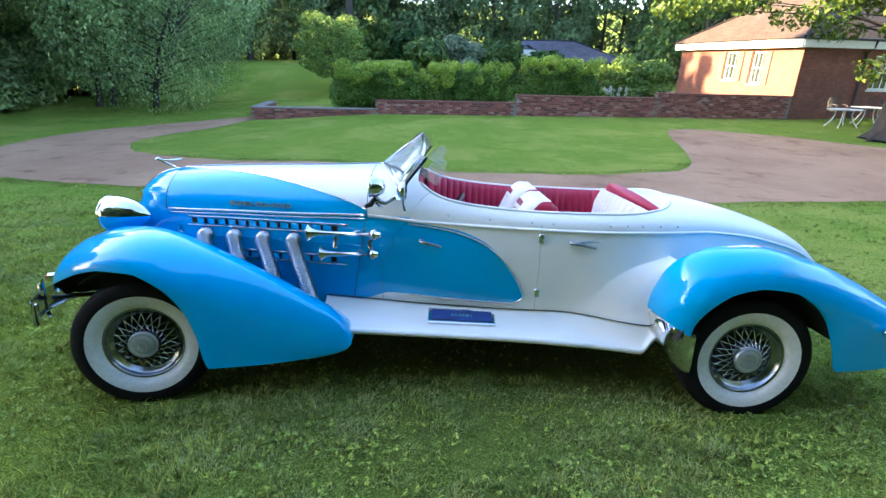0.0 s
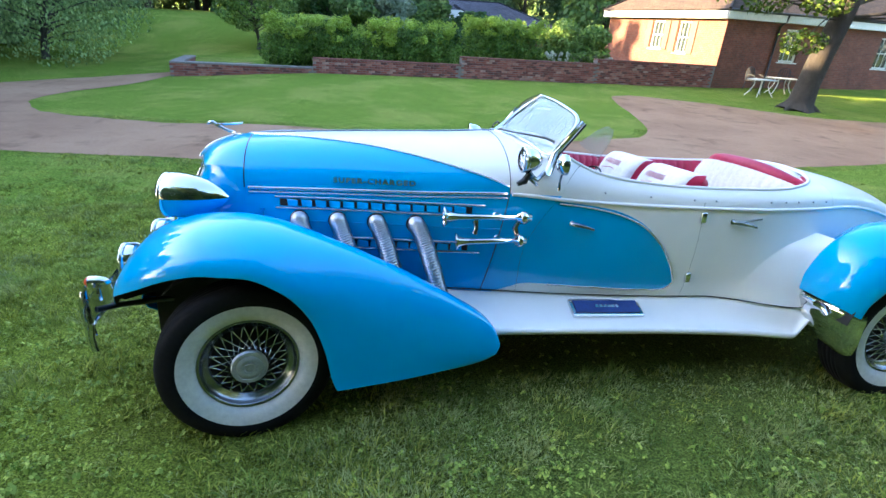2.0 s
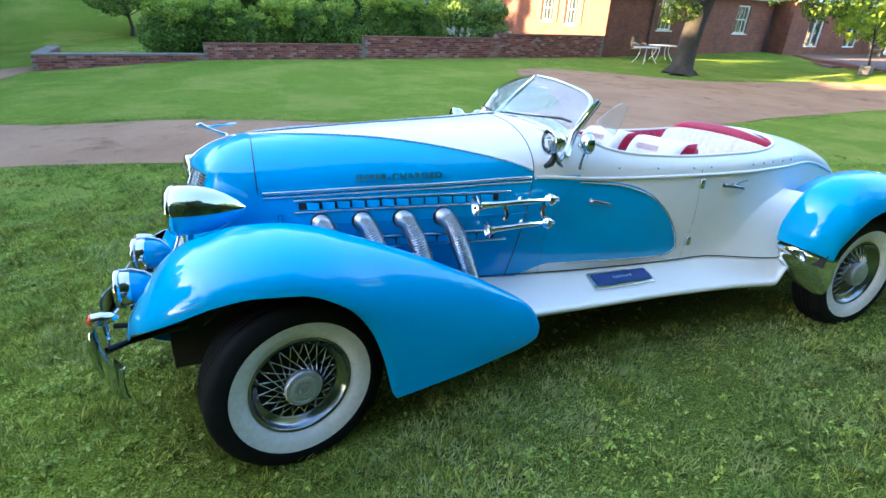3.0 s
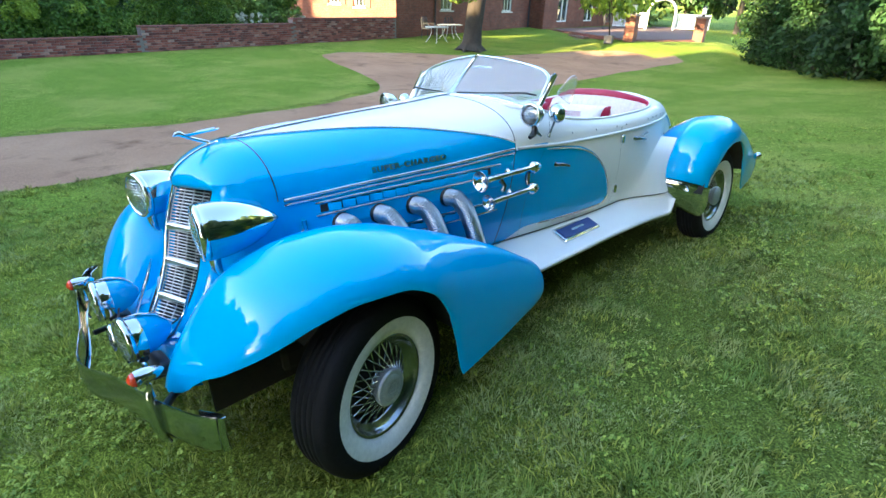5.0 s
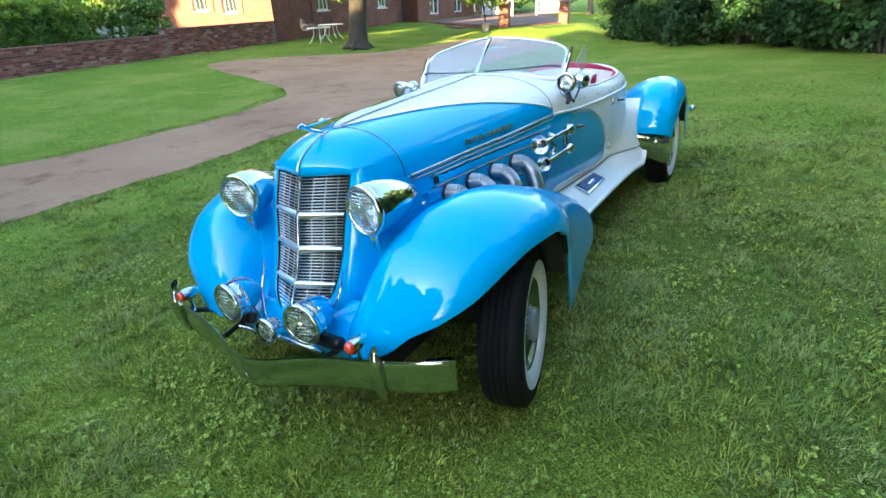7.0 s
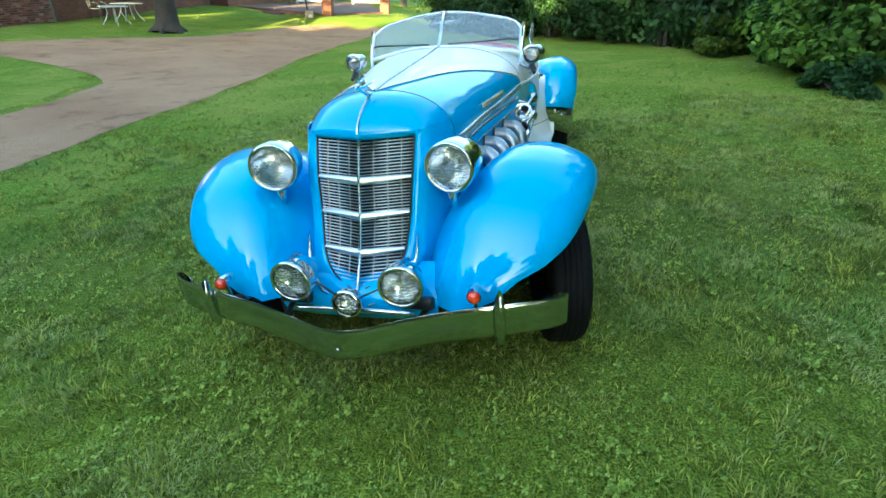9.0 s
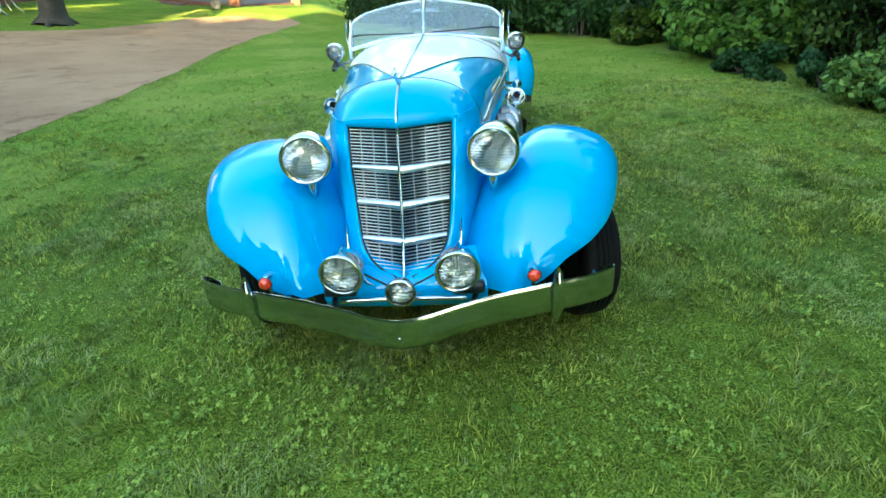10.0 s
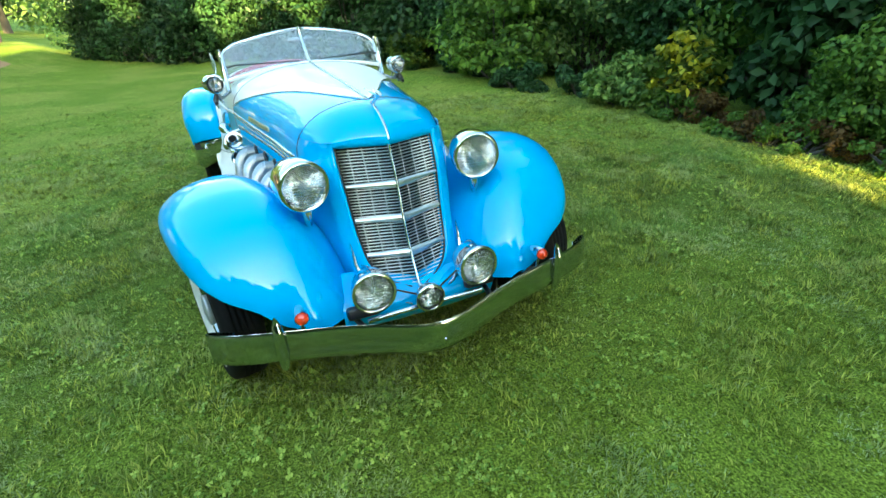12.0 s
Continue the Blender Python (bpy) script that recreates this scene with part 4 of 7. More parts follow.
    mat_ = part("step_mat", block_bm((0.352, 0.080, 0.012), (0, 0, 0.0), 0.004), NAVY, board, "dark blue step insert")
    mat_.matrix_basis = plate.matrix_basis @ pose(0, 0, 0.0125)
    for k in range(6):
        rib = part("step_mark", block_bm((0.014, 0.018, 0.001), (0, 0, 0), 0), GREYTRIM, board, "pale worn maker's mark")
        rib.matrix_basis = plate.matrix_basis @ pose(-0.055 + 0.022 * k, 0, 0.0188)

    # ---- front wing
    xs = np.concatenate([np.linspace(-0.615, -0.5, 10), np.linspace(-0.485, 0.2, 40), np.linspace(0.21, 0.37, 22), np.linspace(0.39, 1.0, 30), np.linspace(1.01, 1.105, 12)])
    rows = []
    for x in xs:
        zc = curve(x, [-0.615, -0.6, -0.56, -0.5, -0.45, -0.37, -0.27, -0.15, -0.02, 0.12, 0.27, 0.42, 0.55, 0.70, 0.88, 1.03, 1.08, 1.105],
                   [0.482, 0.535, 0.615, 0.709, 0.779, 0.853, 0.896, 0.926, 0.934, 0.917, 0.871, 0.814, 0.757, 0.683, 0.58, 0.481, 0.419, 0.356])
        zo = curve(x, [-0.615, -0.59, -0.55, -0.5, -0.462, -0.364, -0.231, -0.099, 0.035, 0.173, 0.273, 0.325, 0.352, 0.372, 0.56, 0.81, 1.08, 1.105],
                   [0.474, 0.501, 0.57, 0.619, 0.645, 0.694, 0.748, 0.773, 0.768, 0.708, 0.577, 0.424, 0.28, 0.236, 0.242, 0.262, 0.311, 0.338])
        yc = curve(x, [-0.615, -0.5, -0.4, -0.3, 0, 0.4, 0.8, 1.105], [0.46, 0.515, 0.548, 0.565, 0.632, 0.717, 0.756, 0.75])
        yo = curve(x, [-0.615, -0.59, -0.55, -0.5, -0.4, -0.2, -0.02, 0.15, 0.36, 0.8, 1.05, 1.09, 1.105], [0.465, 0.545, 0.637, 0.737, 0.827, 0.902, 0.937, 0.948, 0.903, 0.832, 0.79, 0.772, 0.755])
        yi = curve(x, [-0.615, -0.5, -0.3, 0, 0.4, 0.8, 1.06, 1.105], [0.40, 0.27, 0.25, 0.325, 0.385, 0.45, 0.55, 0.66])
        zi = curve(x, [-0.615, -0.5, -0.4, -0.3, -0.1, 0.1, 0.4, 0.8, 1.08, 1.105], [0.46, 0.45, 0.49, 0.55, 0.66, 0.68, 0.60, 0.47, 0.38, 0.37])
        zi = min(zi, zc - 0.004)
        row = []
        for k in np.linspace(0, 1, 16)[:-1]:
            row.append((x, -(yi + (yc - yi) * k), zi + (zc - zi) * (1 - (1 - k) ** 2.0)))
        zs = curve(x, [-0.6, 0.035, 0.173, 0.36, 0.56, 0.81, 1.0, 1.08, 1.105], [0.40, 0.73, 0.70, 0.60, 0.48, 0.375, 0.335, 0.325, 0.34])
        zs = min(zc - 0.002, 0.5 * (zo + zs + math.sqrt((zo - zs) ** 2 + 0.0006)))
        for a in np.linspace(0, np.pi / 2, 16):
            row.append((x, -(yc + (yo - yc) * np.sin(a) ** 0.95), zs + (zc - zs) * np.cos(a) ** 0.95))
        row += [(x, -(yo - 0.012 * k * k * min(1, (zs - zo) / 0.1)), zs + (zo - 0.0005 - zs) * k) for k in (0.25, 0.5, 0.75, 1.0)]
        # the lip turns in at its edge
        row.append((x, -(yo - 0.012), zo - 0.003))
        rows.append(row)
    wing = panel("front_wing", lay(np.array(rows)), [BLUE, UNDER], car, "sky-blue teardrop front wing", 0.005, flip=not flip)
    wing.modifiers["thickness"].material_offset = 1
    # inner arch
    rows = [[(r * np.cos(a) - 0.0, -y, HUB_Z + r * np.sin(a)) for y in (0.40, 0.84)] for a in np.linspace(0.1, 2.3, 24) for r in (0.43,)]
    panel("wheel_arch", lay(np.array(rows)), UNDER, car, "dark wheel arch", 0.004)

    # ---- the body side sweeps out in a hollow curve to the front edge of the rear wing
    rows = []
    for z in np.linspace(0.45, 0.812, 22):
        xw = curve(z, [0.45, 0.53, 0.60, 0.68, 0.78, 0.812], [2.768, 2.776, 2.793, 2.826, 2.880, 2.905])
        yw = curve(z, [0.45, 0.53, 0.812], [0.655, 0.632, 0.63])
        xb = curve(z, [0.45, 0.55, 0.65, 0.75, 0.812], [2.28, 2.34, 2.44, 2.62, 2.90])
        lift = yw + float(flank(np.array(xw), np.array(z))[1])
        rows.append([flank(np.array(xb + (xw - xb) * u), np.array(z)) + (0, 0.005 * (1 - u) ** 2 - lift * u**2.3, 0) for u in np.linspace(0, 1, 20)])
    panel("wing_fillet", lay(np.array(rows)), WHITE, car, "white hollow sweep from body to wing", 0.001, flip=flip)

    ob = part("inner_panel", block_bm((0.95, 0.012, 0.40), (0, 0, 0), 0.004), UNDER, car, "dark inner wing panel")
    ob.location = (0.0, -0.405 * side, 0.47)

    # ---- rear wing
    xs = np.concatenate([np.linspace(2.75, 2.80, 20), np.linspace(2.81, 3.1, 24), np.linspace(3.12, 3.5, 20), np.linspace(3.51, 3.74, 24), np.linspace(3.76, 4.28, 20), np.linspace(4.29, 4.36, 8)])
    rows = []
    for x in xs:
        zc = curve(x, [2.75, 2.762, 2.782, 2.812, 2.885, 3.08, 3.26, 3.55, 3.75, 3.99, 4.2, 4.3, 4.36], [0.556, 0.622, 0.690, 0.767, 0.856, 0.922, 0.932, 0.865, 0.783, 0.657, 0.521, 0.434, 0.358])
        zo = curve(x, [2.75, 2.785, 2.83, 2.885, 2.90, 2.97, 3.07, 3.21, 3.36, 3.49, 3.577, 3.65, 3.68, 3.70, 4.0, 4.36], [0.552, 0.535, 0.515, 0.489, 0.556, 0.659, 0.733, 0.763, 0.746, 0.677, 0.579, 0.419, 0.316, 0.299, 0.315, 0.345])
        yc = curve(x, [2.75, 2.80, 2.9, 3.2, 3.9, 4.36], [0.625, 0.650, 0.695, 0.726, 0.69, 0.63])
        yo = curve(x, [2.75, 2.763, 2.79, 2.85, 2.95, 3.2, 3.5, 3.9, 4.2, 4.33, 4.36], [0.64, 0.72, 0.803, 0.875, 0.913, 0.917, 0.894, 0.859, 0.813, 0.74, 0.664])
        yi = curve(x, [2.75, 2.85, 2.95, 3.1, 3.5, 3.9, 4.36], [0.61, 0.60, 0.55, 0.42, 0.28, 0.20, 0.5])
        zi = curve(x, [2.75, 2.785, 2.9, 3.2, 3.6, 4.0, 4.36], [0.545, 0.60, 0.74, 0.76, 0.62, 0.45, 0.34])
        zi = min(zi, zc - 0.004)
        row = [(x, -(yi + (yc - yi) * k), zi + (zc - zi) * (1 - (1 - k) ** 2.2)) for k in np.linspace(0, 1, 14)[:-1]]
        zs = max(zo, curve(x, [2.75, 2.82, 2.9, 3.07, 3.21, 3.36, 3.6, 3.9, 4.2, 4.36], [0.55, 0.60, 0.65, 0.72, 0.745, 0.735, 0.65, 0.51, 0.40, 0.335]))
        row += [(x, -(yc + (yo - yc) * np.sin(a) ** 0.95), zs + (zc - zs) * np.cos(a) ** 0.95) for a in np.linspace(0, np.pi / 2, 16)]
        row += [(x, -(yo - 0.012 * k * k * min(1, (zs - zo) / 0.1)), zs + (zo - 0.0005 - zs) * k) for k in (0.25, 0.5, 0.75, 1.0)]
        row.append((x, -(yo - 0.012), zo - 0.003))
        rows.append(row)
    rear_wing = panel("rear_wing", lay(np.array(rows)), [BLUE, UNDER], car, "sky-blue teardrop rear wing", 0.005, flip=not flip)
    rear_wing.modifiers["thickness"].material_offset = 1
    rows = [[(AXLE + r * np.cos(a), -y, HUB_Z + r * np.sin(a)) for y in (0.20, 0.87)] for a in np.linspace(0.3, 2.9, 24) for r in (0.425,)]
    panel("wheel_arch", lay(np.array(rows)), UNDER, car, "dark wheel arch", 0.004)
    # chrome stone guard before the rear wheel
    rows = []
    for k in np.linspace(0, 1, 28):
        row = []
        for a in np.linspace(0, 1, 16):
            top, low = 0.498 + 0.035 * (1 - a) ** 2, 0.250 + 0.095 * (1 - a) ** 1.8
            belly = curve(k, [0, 0.08, 0.17, 0.25, 0.45, 0.75, 0.93, 1.0], [0.0, 0.005, 0.006, 0.001, 0.003, -0.008, -0.026, -0.05])
            x = 2.765 + 0.150 * a - belly * (1 - 0.7 * a)
            y = 0.635 + 0.250 * np.sin(a * np.pi / 2) ** 0.85 + belly * a
            row.append((x, -y, top + (low - top) * k))
        rows.append(row)
    guard = panel("stone_guard", lay(np.array(rows)), CHROME, car, "chrome stone guard", 0.004, flip=flip)
    bar("guard_clip", [(2.775, -0.72, 0.505), (2.79, -0.76, 0.495), (2.80, -0.78, 0.465)], [0.014, 0.022, 0.014], CHROME, guard, "chrome clip")
    # ---- exhaust pipes
    for px in (0.187, 0.365, 0.545, 0.729):
        y0 = float(flank(np.array(px), np.array(0.845))[1])
        ctrl = np.array([(px, y0 + 0.01, 0.842), (px + 0.004, y0 - 0.045, 0.842), (px + 0.025, y0 - 0.085, 0.80), (px + 0.06, y0 - 0.10, 0.70), (px + 0.10, y0 - 0.105, 0.57), (px + 0.13, y0 - 0.105, 0.45)])
        t = np.linspace(0, 5, 200)
        path = np.stack([curve(t, range(6), ctrl[:, i]) for i in range(3)], 1)
        rr = 0.039 + 0.0028 * np.sign(np.sin(np.arange(200) * np.pi / 2 + 0.1))
        rr[:8] = 0.040
        bar("exhaust_pipe", path, rr, STEEL, car, "ribbed flexible steel exhaust pipe", 12)
        lathe("pipe_collar", [(-0.006, 0.036), (-0.006, 0.044), (0.006, 0.046), (0.012, 0.04)], BLACK, car, "", 20, "y", Matrix.Translation((px, y0 * side, 0.842)))
    # ---- louvres: dark strips laid on for the shaded slots, between bright strips
    for x0, x1, zc, n in ((0.10, 0.99, 0.922, 13), (0.36, 0.98, 0.735, 9)):
        xs = np.linspace(x0, x1, 24)
        rows = [[flank(np.array(x), np.array(zc + dz)) + (0, -0.002, 0) for dz in (-0.016, 0.016)] for x in xs]
        slot = panel("louvre_shade", lay(np.array(rows)), UNDER, car, "dark strip for the shade in the louvre opening", 0.002, flip=flip)
        for k in range(n):
            x = x0 + (x1 - x0) * (k + 0.9) / (n + 0.8)
            p = flank(np.array(x), np.array(zc))
            fin = part("louvre_fin", block_bm((0.058, 0.004, 0.032), (0, 0, 0), 0.0015), BLUE, slot, "")
            fin.matrix_basis = pose(x, (p[1] - 0.009) * side, zc, 0, 0, -27.0 * side)
        for dz in (-0.026, 0.026):
            bar("louvre_strip", [flank(np.array(x), np.array(zc + dz)) + (0, -0.004, 0) for x in np.linspace(x0 - 0.02, x1 + 0.06, 20)], 0.0048, GREYTRIM, slot, "bright strip")
    bar("bonnet_crease", [flank(np.array(x), np.array(0.835)) + (0, 0.0, 0) for x in np.linspace(SEAM, 1.13, 24)], 0.003, BLUE, car, "", 6)
    # ---- horns
    for (bx, by, bz), (ex, ey, ez), r in (((0.845, -0.56, 0.908), (1.236, -0.595, 0.914), 0.05), ((0.91, -0.553, 0.787), (1.225, -0.595, 0.805), 0.042)):
        a, b = np.array((bx, by, bz)), np.array((ex, ey, ez))
        L = float(np.linalg.norm(b - a))
        m = Matrix.Translation(Vector(a) * Vector((1, side, 1))) @ Vector((b - a) * (1, side, 1)).to_track_quat("X", "Z").to_matrix().to_4x4()
        prof = [(0.085, 0.006), (0.05, 0.012), (0.025, r * 0.45), (0.010, r * 0.72), (0.0, r * 0.98), (-0.003, r), (0.0, r * 1.03), (0.008, r * 0.86), (0.02, r * 0.6), (0.04, r * 0.4), (0.07, 0.0155), (0.12, 0.0125), (L * 0.86, 0.0115),
                (L * 0.862, 0.024), (L * 0.9, 0.026), (L * 0.902, 0.031), (L * 0.97, 0.031), (L * 0.972, 0.023), (L * 1.03, 0.021), (L * 1.04, 0.0)]
        horn = lathe("horn", prof, CHROME, car, "long chrome trumpet horn", 28, "x", m)
        # dark disc stands in for the shade deep in the bell
        throat = lathe("throat_disc", [(0.052, 0.0), (0.05, 0.0118)], UNDER, horn, "dark disc for the shade in the horn's throat", 16, "x")
        c = a + (b - a) * 0.66
        bar("horn_bracket", [c, c + (0, 0.03, -0.01), c + (0, 0.075, -0.01)], [0.016, 0.012, 0.018], CHROME, car, "chrome horn bracket")
    bar("bonnet_catch", [(0.994, -0.56, 0.885), (0.994, -0.585, 0.862), (0.99, -0.575, 0.835)], [0.014, 0.010, 0.013], RIMMETAL, car, "dulled chrome bonnet catch")
    bar("horn_link", [(1.20, -0.57, 0.90), (1.18, -0.58, 0.86), (1.20, -0.57, 0.81)], [0.010, 0.014, 0.010], RIMMETAL, car, "chrome horn mount")

    # ---- headlamp: chrome above, blue below, pointed tail
    lens_c, tail = Vector((-0.378, -0.367 * side, 0.952)), Vector((-0.110, -0.418 * side, 0.954))
    axis = (tail - lens_c).normalized()
    q = axis.to_track_quat("X", "Z").to_matrix().to_4x4()
    M = Matrix.Translation(lens_c) @ q @ Matrix.Diagonal((1, 0.94, 0.94, 1))
    prof = [(0.0, 0.098), (0.012, 0.103), (0.03, 0.1045), (0.065, 0.103), (0.10, 0.098), (0.14, 0.088), (0.175, 0.075), (0.21, 0.057), (0.24, 0.037), (0.258, 0.020), (0.27, 0.004)]
    lamp = assembly("headlamp", "teardrop headlamp, chrome above and blue below")
    
    ring = np.linspace(0, np.pi, 21)
    for name, off, mat, lab in (("hood", 0.0, CHROME, "chrome upper shell"), ("bucket", np.pi, BLUE, "sky-blue lower shell")):
        P = [[(a, (r * (1.0 if off else 1.02)) * np.cos(t + off), (r * (1.0 if off else 1.02)) * np.sin(t + off)) for t in ring] for a, r in prof]
        ob = panel(name, np.array(P), mat, lamp, lab, 0.003)
        ob.matrix_basis = M
    lathe("bezel", [(0.02, 0.099), (0.02, 0.107), (0.004, 0.110), (-0.008, 0.104), (-0.01, 0.094), (-0.002, 0.092)], CHROME, lamp, "chrome rim", 48, "x", M)
    lathe("lens", [(-0.022, 0.0), (-0.02, 0.04), (-0.014, 0.07), (-0.006, 0.088), (-0.003, 0.0945), (0.0, 0.094), (-0.004, 0.08), (-0.014, 0.04), (-0.016, 0.0)], LENS, lamp, "ribbed clear lens", 48, "x", M)
    lathe("reflector", [(0.098 * (1 - (r / 0.093) ** 2), r) for r in (0.093, 0.085, 0.075, 0.065, 0.054, 0.042, 0.03, 0.018, 0.0)], REFLECTOR, lamp, "bright reflector", 40, "x", M)
    lathe("bulb", [(0.050, 0.0), (0.053, 0.007), (0.062, 0.010), (0.076, 0.008), (0.098, 0.007)], BULBGLASS, lamp, "frosted bulb", 16, "x", M)
    bar("lamp_stalk", [(-0.335, -0.368, 0.875), (-0.345, -0.368, 0.845), (-0.343, -0.369, 0.815), (-0.335, -0.370, 0.785), (-0.32, -0.372, 0.77)], [0.024, 0.022, 0.019, 0.013, 0.003], CHROME, lamp, "chrome stalk", 12)
    bar("bonnet_catch", [(0.02, flank(np.array(0.02), np.array(0.87))[1] - 0.01, 0.89), (0.02, flank(np.array(0.02), np.array(0.87))[1] - 0.02, 0.865), (0.02, flank(np.array(0.02), np.array(0.85))[1], 0.845)], [0.012, 0.008, 0.012], CHROME, car, "chrome bonnet catch")

    # ---- fog lamp
    c = Vector((-0.660, -0.220 * side, 0.590))
    M = Matrix.Translation(c) @ pose(0, 0, 0, 0, 0, 4 * side) @ Matrix.Diagonal((1.12, 1.1, 1.1, 1))
    fog = assembly("fog_lamp", "round chrome fog lamp")
    
    lathe("shell", [(0.0, 0.072), (0.02, 0.0735), (0.042, 0.0725), (0.046, 0.071)], CHROME, fog, "chrome shell", 36, "x", M)
    lathe("bucket", [(0.044, 0.070), (0.07, 0.065), (0.10, 0.053), (0.125, 0.034), (0.140, 0.012), (0.142, 0.0)], BLUE, fog, "sky-blue lamp bucket", 36, "x", M)
    bar("hood_strip", [(-0.655, -0.22, 0.590 + 0.084), (-0.60, -0.222, 0.590 + 0.083), (-0.55, -0.225, 0.590 + 0.066), (-0.515, -0.226, 0.590 + 0.03)], [0.004, 0.007, 0.006, 0.003], CHROME, fog, "chrome crest")
    lathe("bezel", [(0.012, 0.071), (0.012, 0.078), (-0.004, 0.079), (-0.012, 0.073), (-0.006, 0.067)], CHROME, fog, "chrome rim", 40, "x", M)
    lathe("lens", [(-0.020, 0.0), (-0.017, 0.03), (-0.010, 0.055), (-0.004, 0.069), (0.0, 0.068), (-0.013, 0.03), (-0.015, 0.0)], LENS, fog, "ribbed lens", 40, "x", M)
    lathe("reflector", [(0.036 * (1 - (r / 0.068) ** 2), r) for r in (0.068, 0.06, 0.05, 0.04, 0.03, 0.018, 0.0)], REFLECTOR, fog, "bright reflector", 32, "x", M)
    lathe("bulb", [(0.008, 0.0), (0.010, 0.006), (0.018, 0.008), (0.028, 0.006), (0.036, 0.006)], BULBGLASS, fog, "frosted bulb", 16, "x", M)
    shield = part("bulb_shield", block_bm((0.004, 0.007, 0.112), (0.006, 0, 0), 0.0015), GREYTRIM, fog, "upright bright bulb shield")
    shield.matrix_basis = M
    bar("fog_stalk", [(-0.62, -0.22, 0.53), (-0.62, -0.22, 0.49)], [0.014, 0.018], BLACK, fog, "black stalk", 10)
    bracket = part("bracket", block_bm((0.05, 0.13, 0.05), (0, 0, 0), 0.012), BLACK, fog, "black mounting bracket", True)
    bracket.matrix_basis = pose(-0.58, -0.255 * side, 0.475, 0, 20, 0)

    # ---- turn signal
    sig = assembly("turn_signal", "small torpedo turn signal with an amber lens")
    
    M = Matrix.Translation((-0.70, -0.497 * side, 0.588))
    lathe("shell", [(0.0, 0.026), (0.03, 0.027), (0.065, 0.02), (0.085, 0.006), (0.087, 0.0)], CHROME, sig, "chrome shell", 24, "x", M)
    lathe("lens", [(-0.022, 0.0), (-0.02, 0.010), (-0.012, 0.02), (0.0, 0.0255), (0.004, 0.0)], AMBER, sig, "amber lens", 24, "x", M)
    bar("signal_stalk", [(-0.67, -0.497, 0.57), (-0.665, -0.497, 0.50)], 0.007, CHROME, sig, "chrome stalk")

    # ---- wing mirror lamp and mirror by the windscreen
    spot = assembly("spotlight", "chrome pillar spotlight")
    
    M = Matrix.Translation((1.190, -0.583 * side, 1.178)) @ pose(0, 0, 0, 0, 0, 6 * side)
    lathe("shell", [(0.0, 0.052), (0.02, 0.054), (0.05, 0.048), (0.075, 0.032), (0.085, 0.0)], CHROME, spot, "", 32, "x", M)
    lathe("lens", [(-0.012, 0.0), (-0.008, 0.03), (0.0, 0.047), (0.004, 0.047), (0.0, 0.0)], LENS, spot, "clear lens", 32, "x", M)
    lathe("bezel", [(0.01, 0.052), (0.008, 0.058), (-0.006, 0.057), (-0.008, 0.048)], CHROME, spot, "", 32, "x", M)
    bar("spot_bracket", [(1.215, -0.585, 1.125), (1.24, -0.575, 1.095), (1.27, -0.56, 1.085), (1.32, -0.51, 1.11)], [0.014, 0.017, 0.010, 0.010], RIMMETAL, spot, "chrome bracket")
    bar("spot_knob", [(1.215, -0.59, 1.115), (1.195, -0.60, 1.085), (1.165, -0.60, 1.072)], [0.012, 0.017, 0.011], BLACK, spot, "dark clamp")
    bar("spot_knob", [(1.225, -0.59, 1.095), (1.26, -0.60, 1.065)], [0.010, 0.006], RIMMETAL, spot, "small dull lever")
    M = Matrix.Translation((1.375, -0.61 * side, 1.165)) @ pose(0, 0, 0, 0, 0, -5 * side)
    mir = assembly("door_mirror", "round chrome side mirror")
    
    lathe("shell", [(-0.04, 0.0), (-0.035, 0.025), (-0.015, 0.045), (0.005, 0.05), (0.01, 0.046)], CHROME, mir, "", 32, "x", M)
    lathe("mirror_glass", [(0.004, 0.046), (0.006, 0.0)], CHROME, mir, "", 32, "x", M)
    bar("mirror_stem", [(1.37, -0.60, 1.12), (1.37, -0.585, 1.085), (1.38, -0.56, 1.04)], [0.006, 0.005, 0.008], RIMMETAL, mir, "chrome stem")

    # ---- wheels
    for ax in (0.0, AXLE):
        wheel = assembly("wheel", "wire-spoked wheel with a wide whitewall tyre")
        wheel.matrix_basis = pose(ax, -(TYRE_Y if ax == 0 else 0.755) * side, HUB_Z if ax == 0 else HUB_Z - 0.01, 0, 0, (0 if side == 1 else 180) + (STEER if ax == 0 else 0))

        tyre = [(-0.050, 0.196), (-0.072, 0.208), (-0.086, 0.238), (-0.0885, 0.274)]
        tread = [(-0.089, 0.2745), (-0.0905, 0.277), (-0.089, 0.300), (-0.085, 0.322), (-0.076, 0.338), (-0.064, 0.346), (-0.050, 0.350)]
        for y in (-0.036, -0.012, 0.012, 0.036):
            tread += [(y - 0.003, 0.3515), (y - 0.002, 0.345), (y + 0.002, 0.345), (y + 0.003, 0.3515)]
        tread += [(0.050, 0.350), (0.066, 0.346), (0.078, 0.337), (0.088, 0.30), (0.086, 0.255), (0.07, 0.215), (0.05, 0.196)]
        lathe("tyre", tread, RUBBER, wheel, "black tyre tread", 64)
        lathe("whitewall", tyre, WALLWHITE, wheel, "white sidewall band", 64)
        lathe("rim", [(-0.048, 0.198), (-0.060, 0.202), (-0.066, 0.197), (-0.058, 0.188), (-0.044, 0.184), (-0.040, 0.178), (-0.034, 0.174), (-0.028, 0.160), (-0.020, 0.154), (-0.014, 0.152), (0.05, 0.198)], RIMMETAL, wheel, "dulled chrome wheel rim", 64)
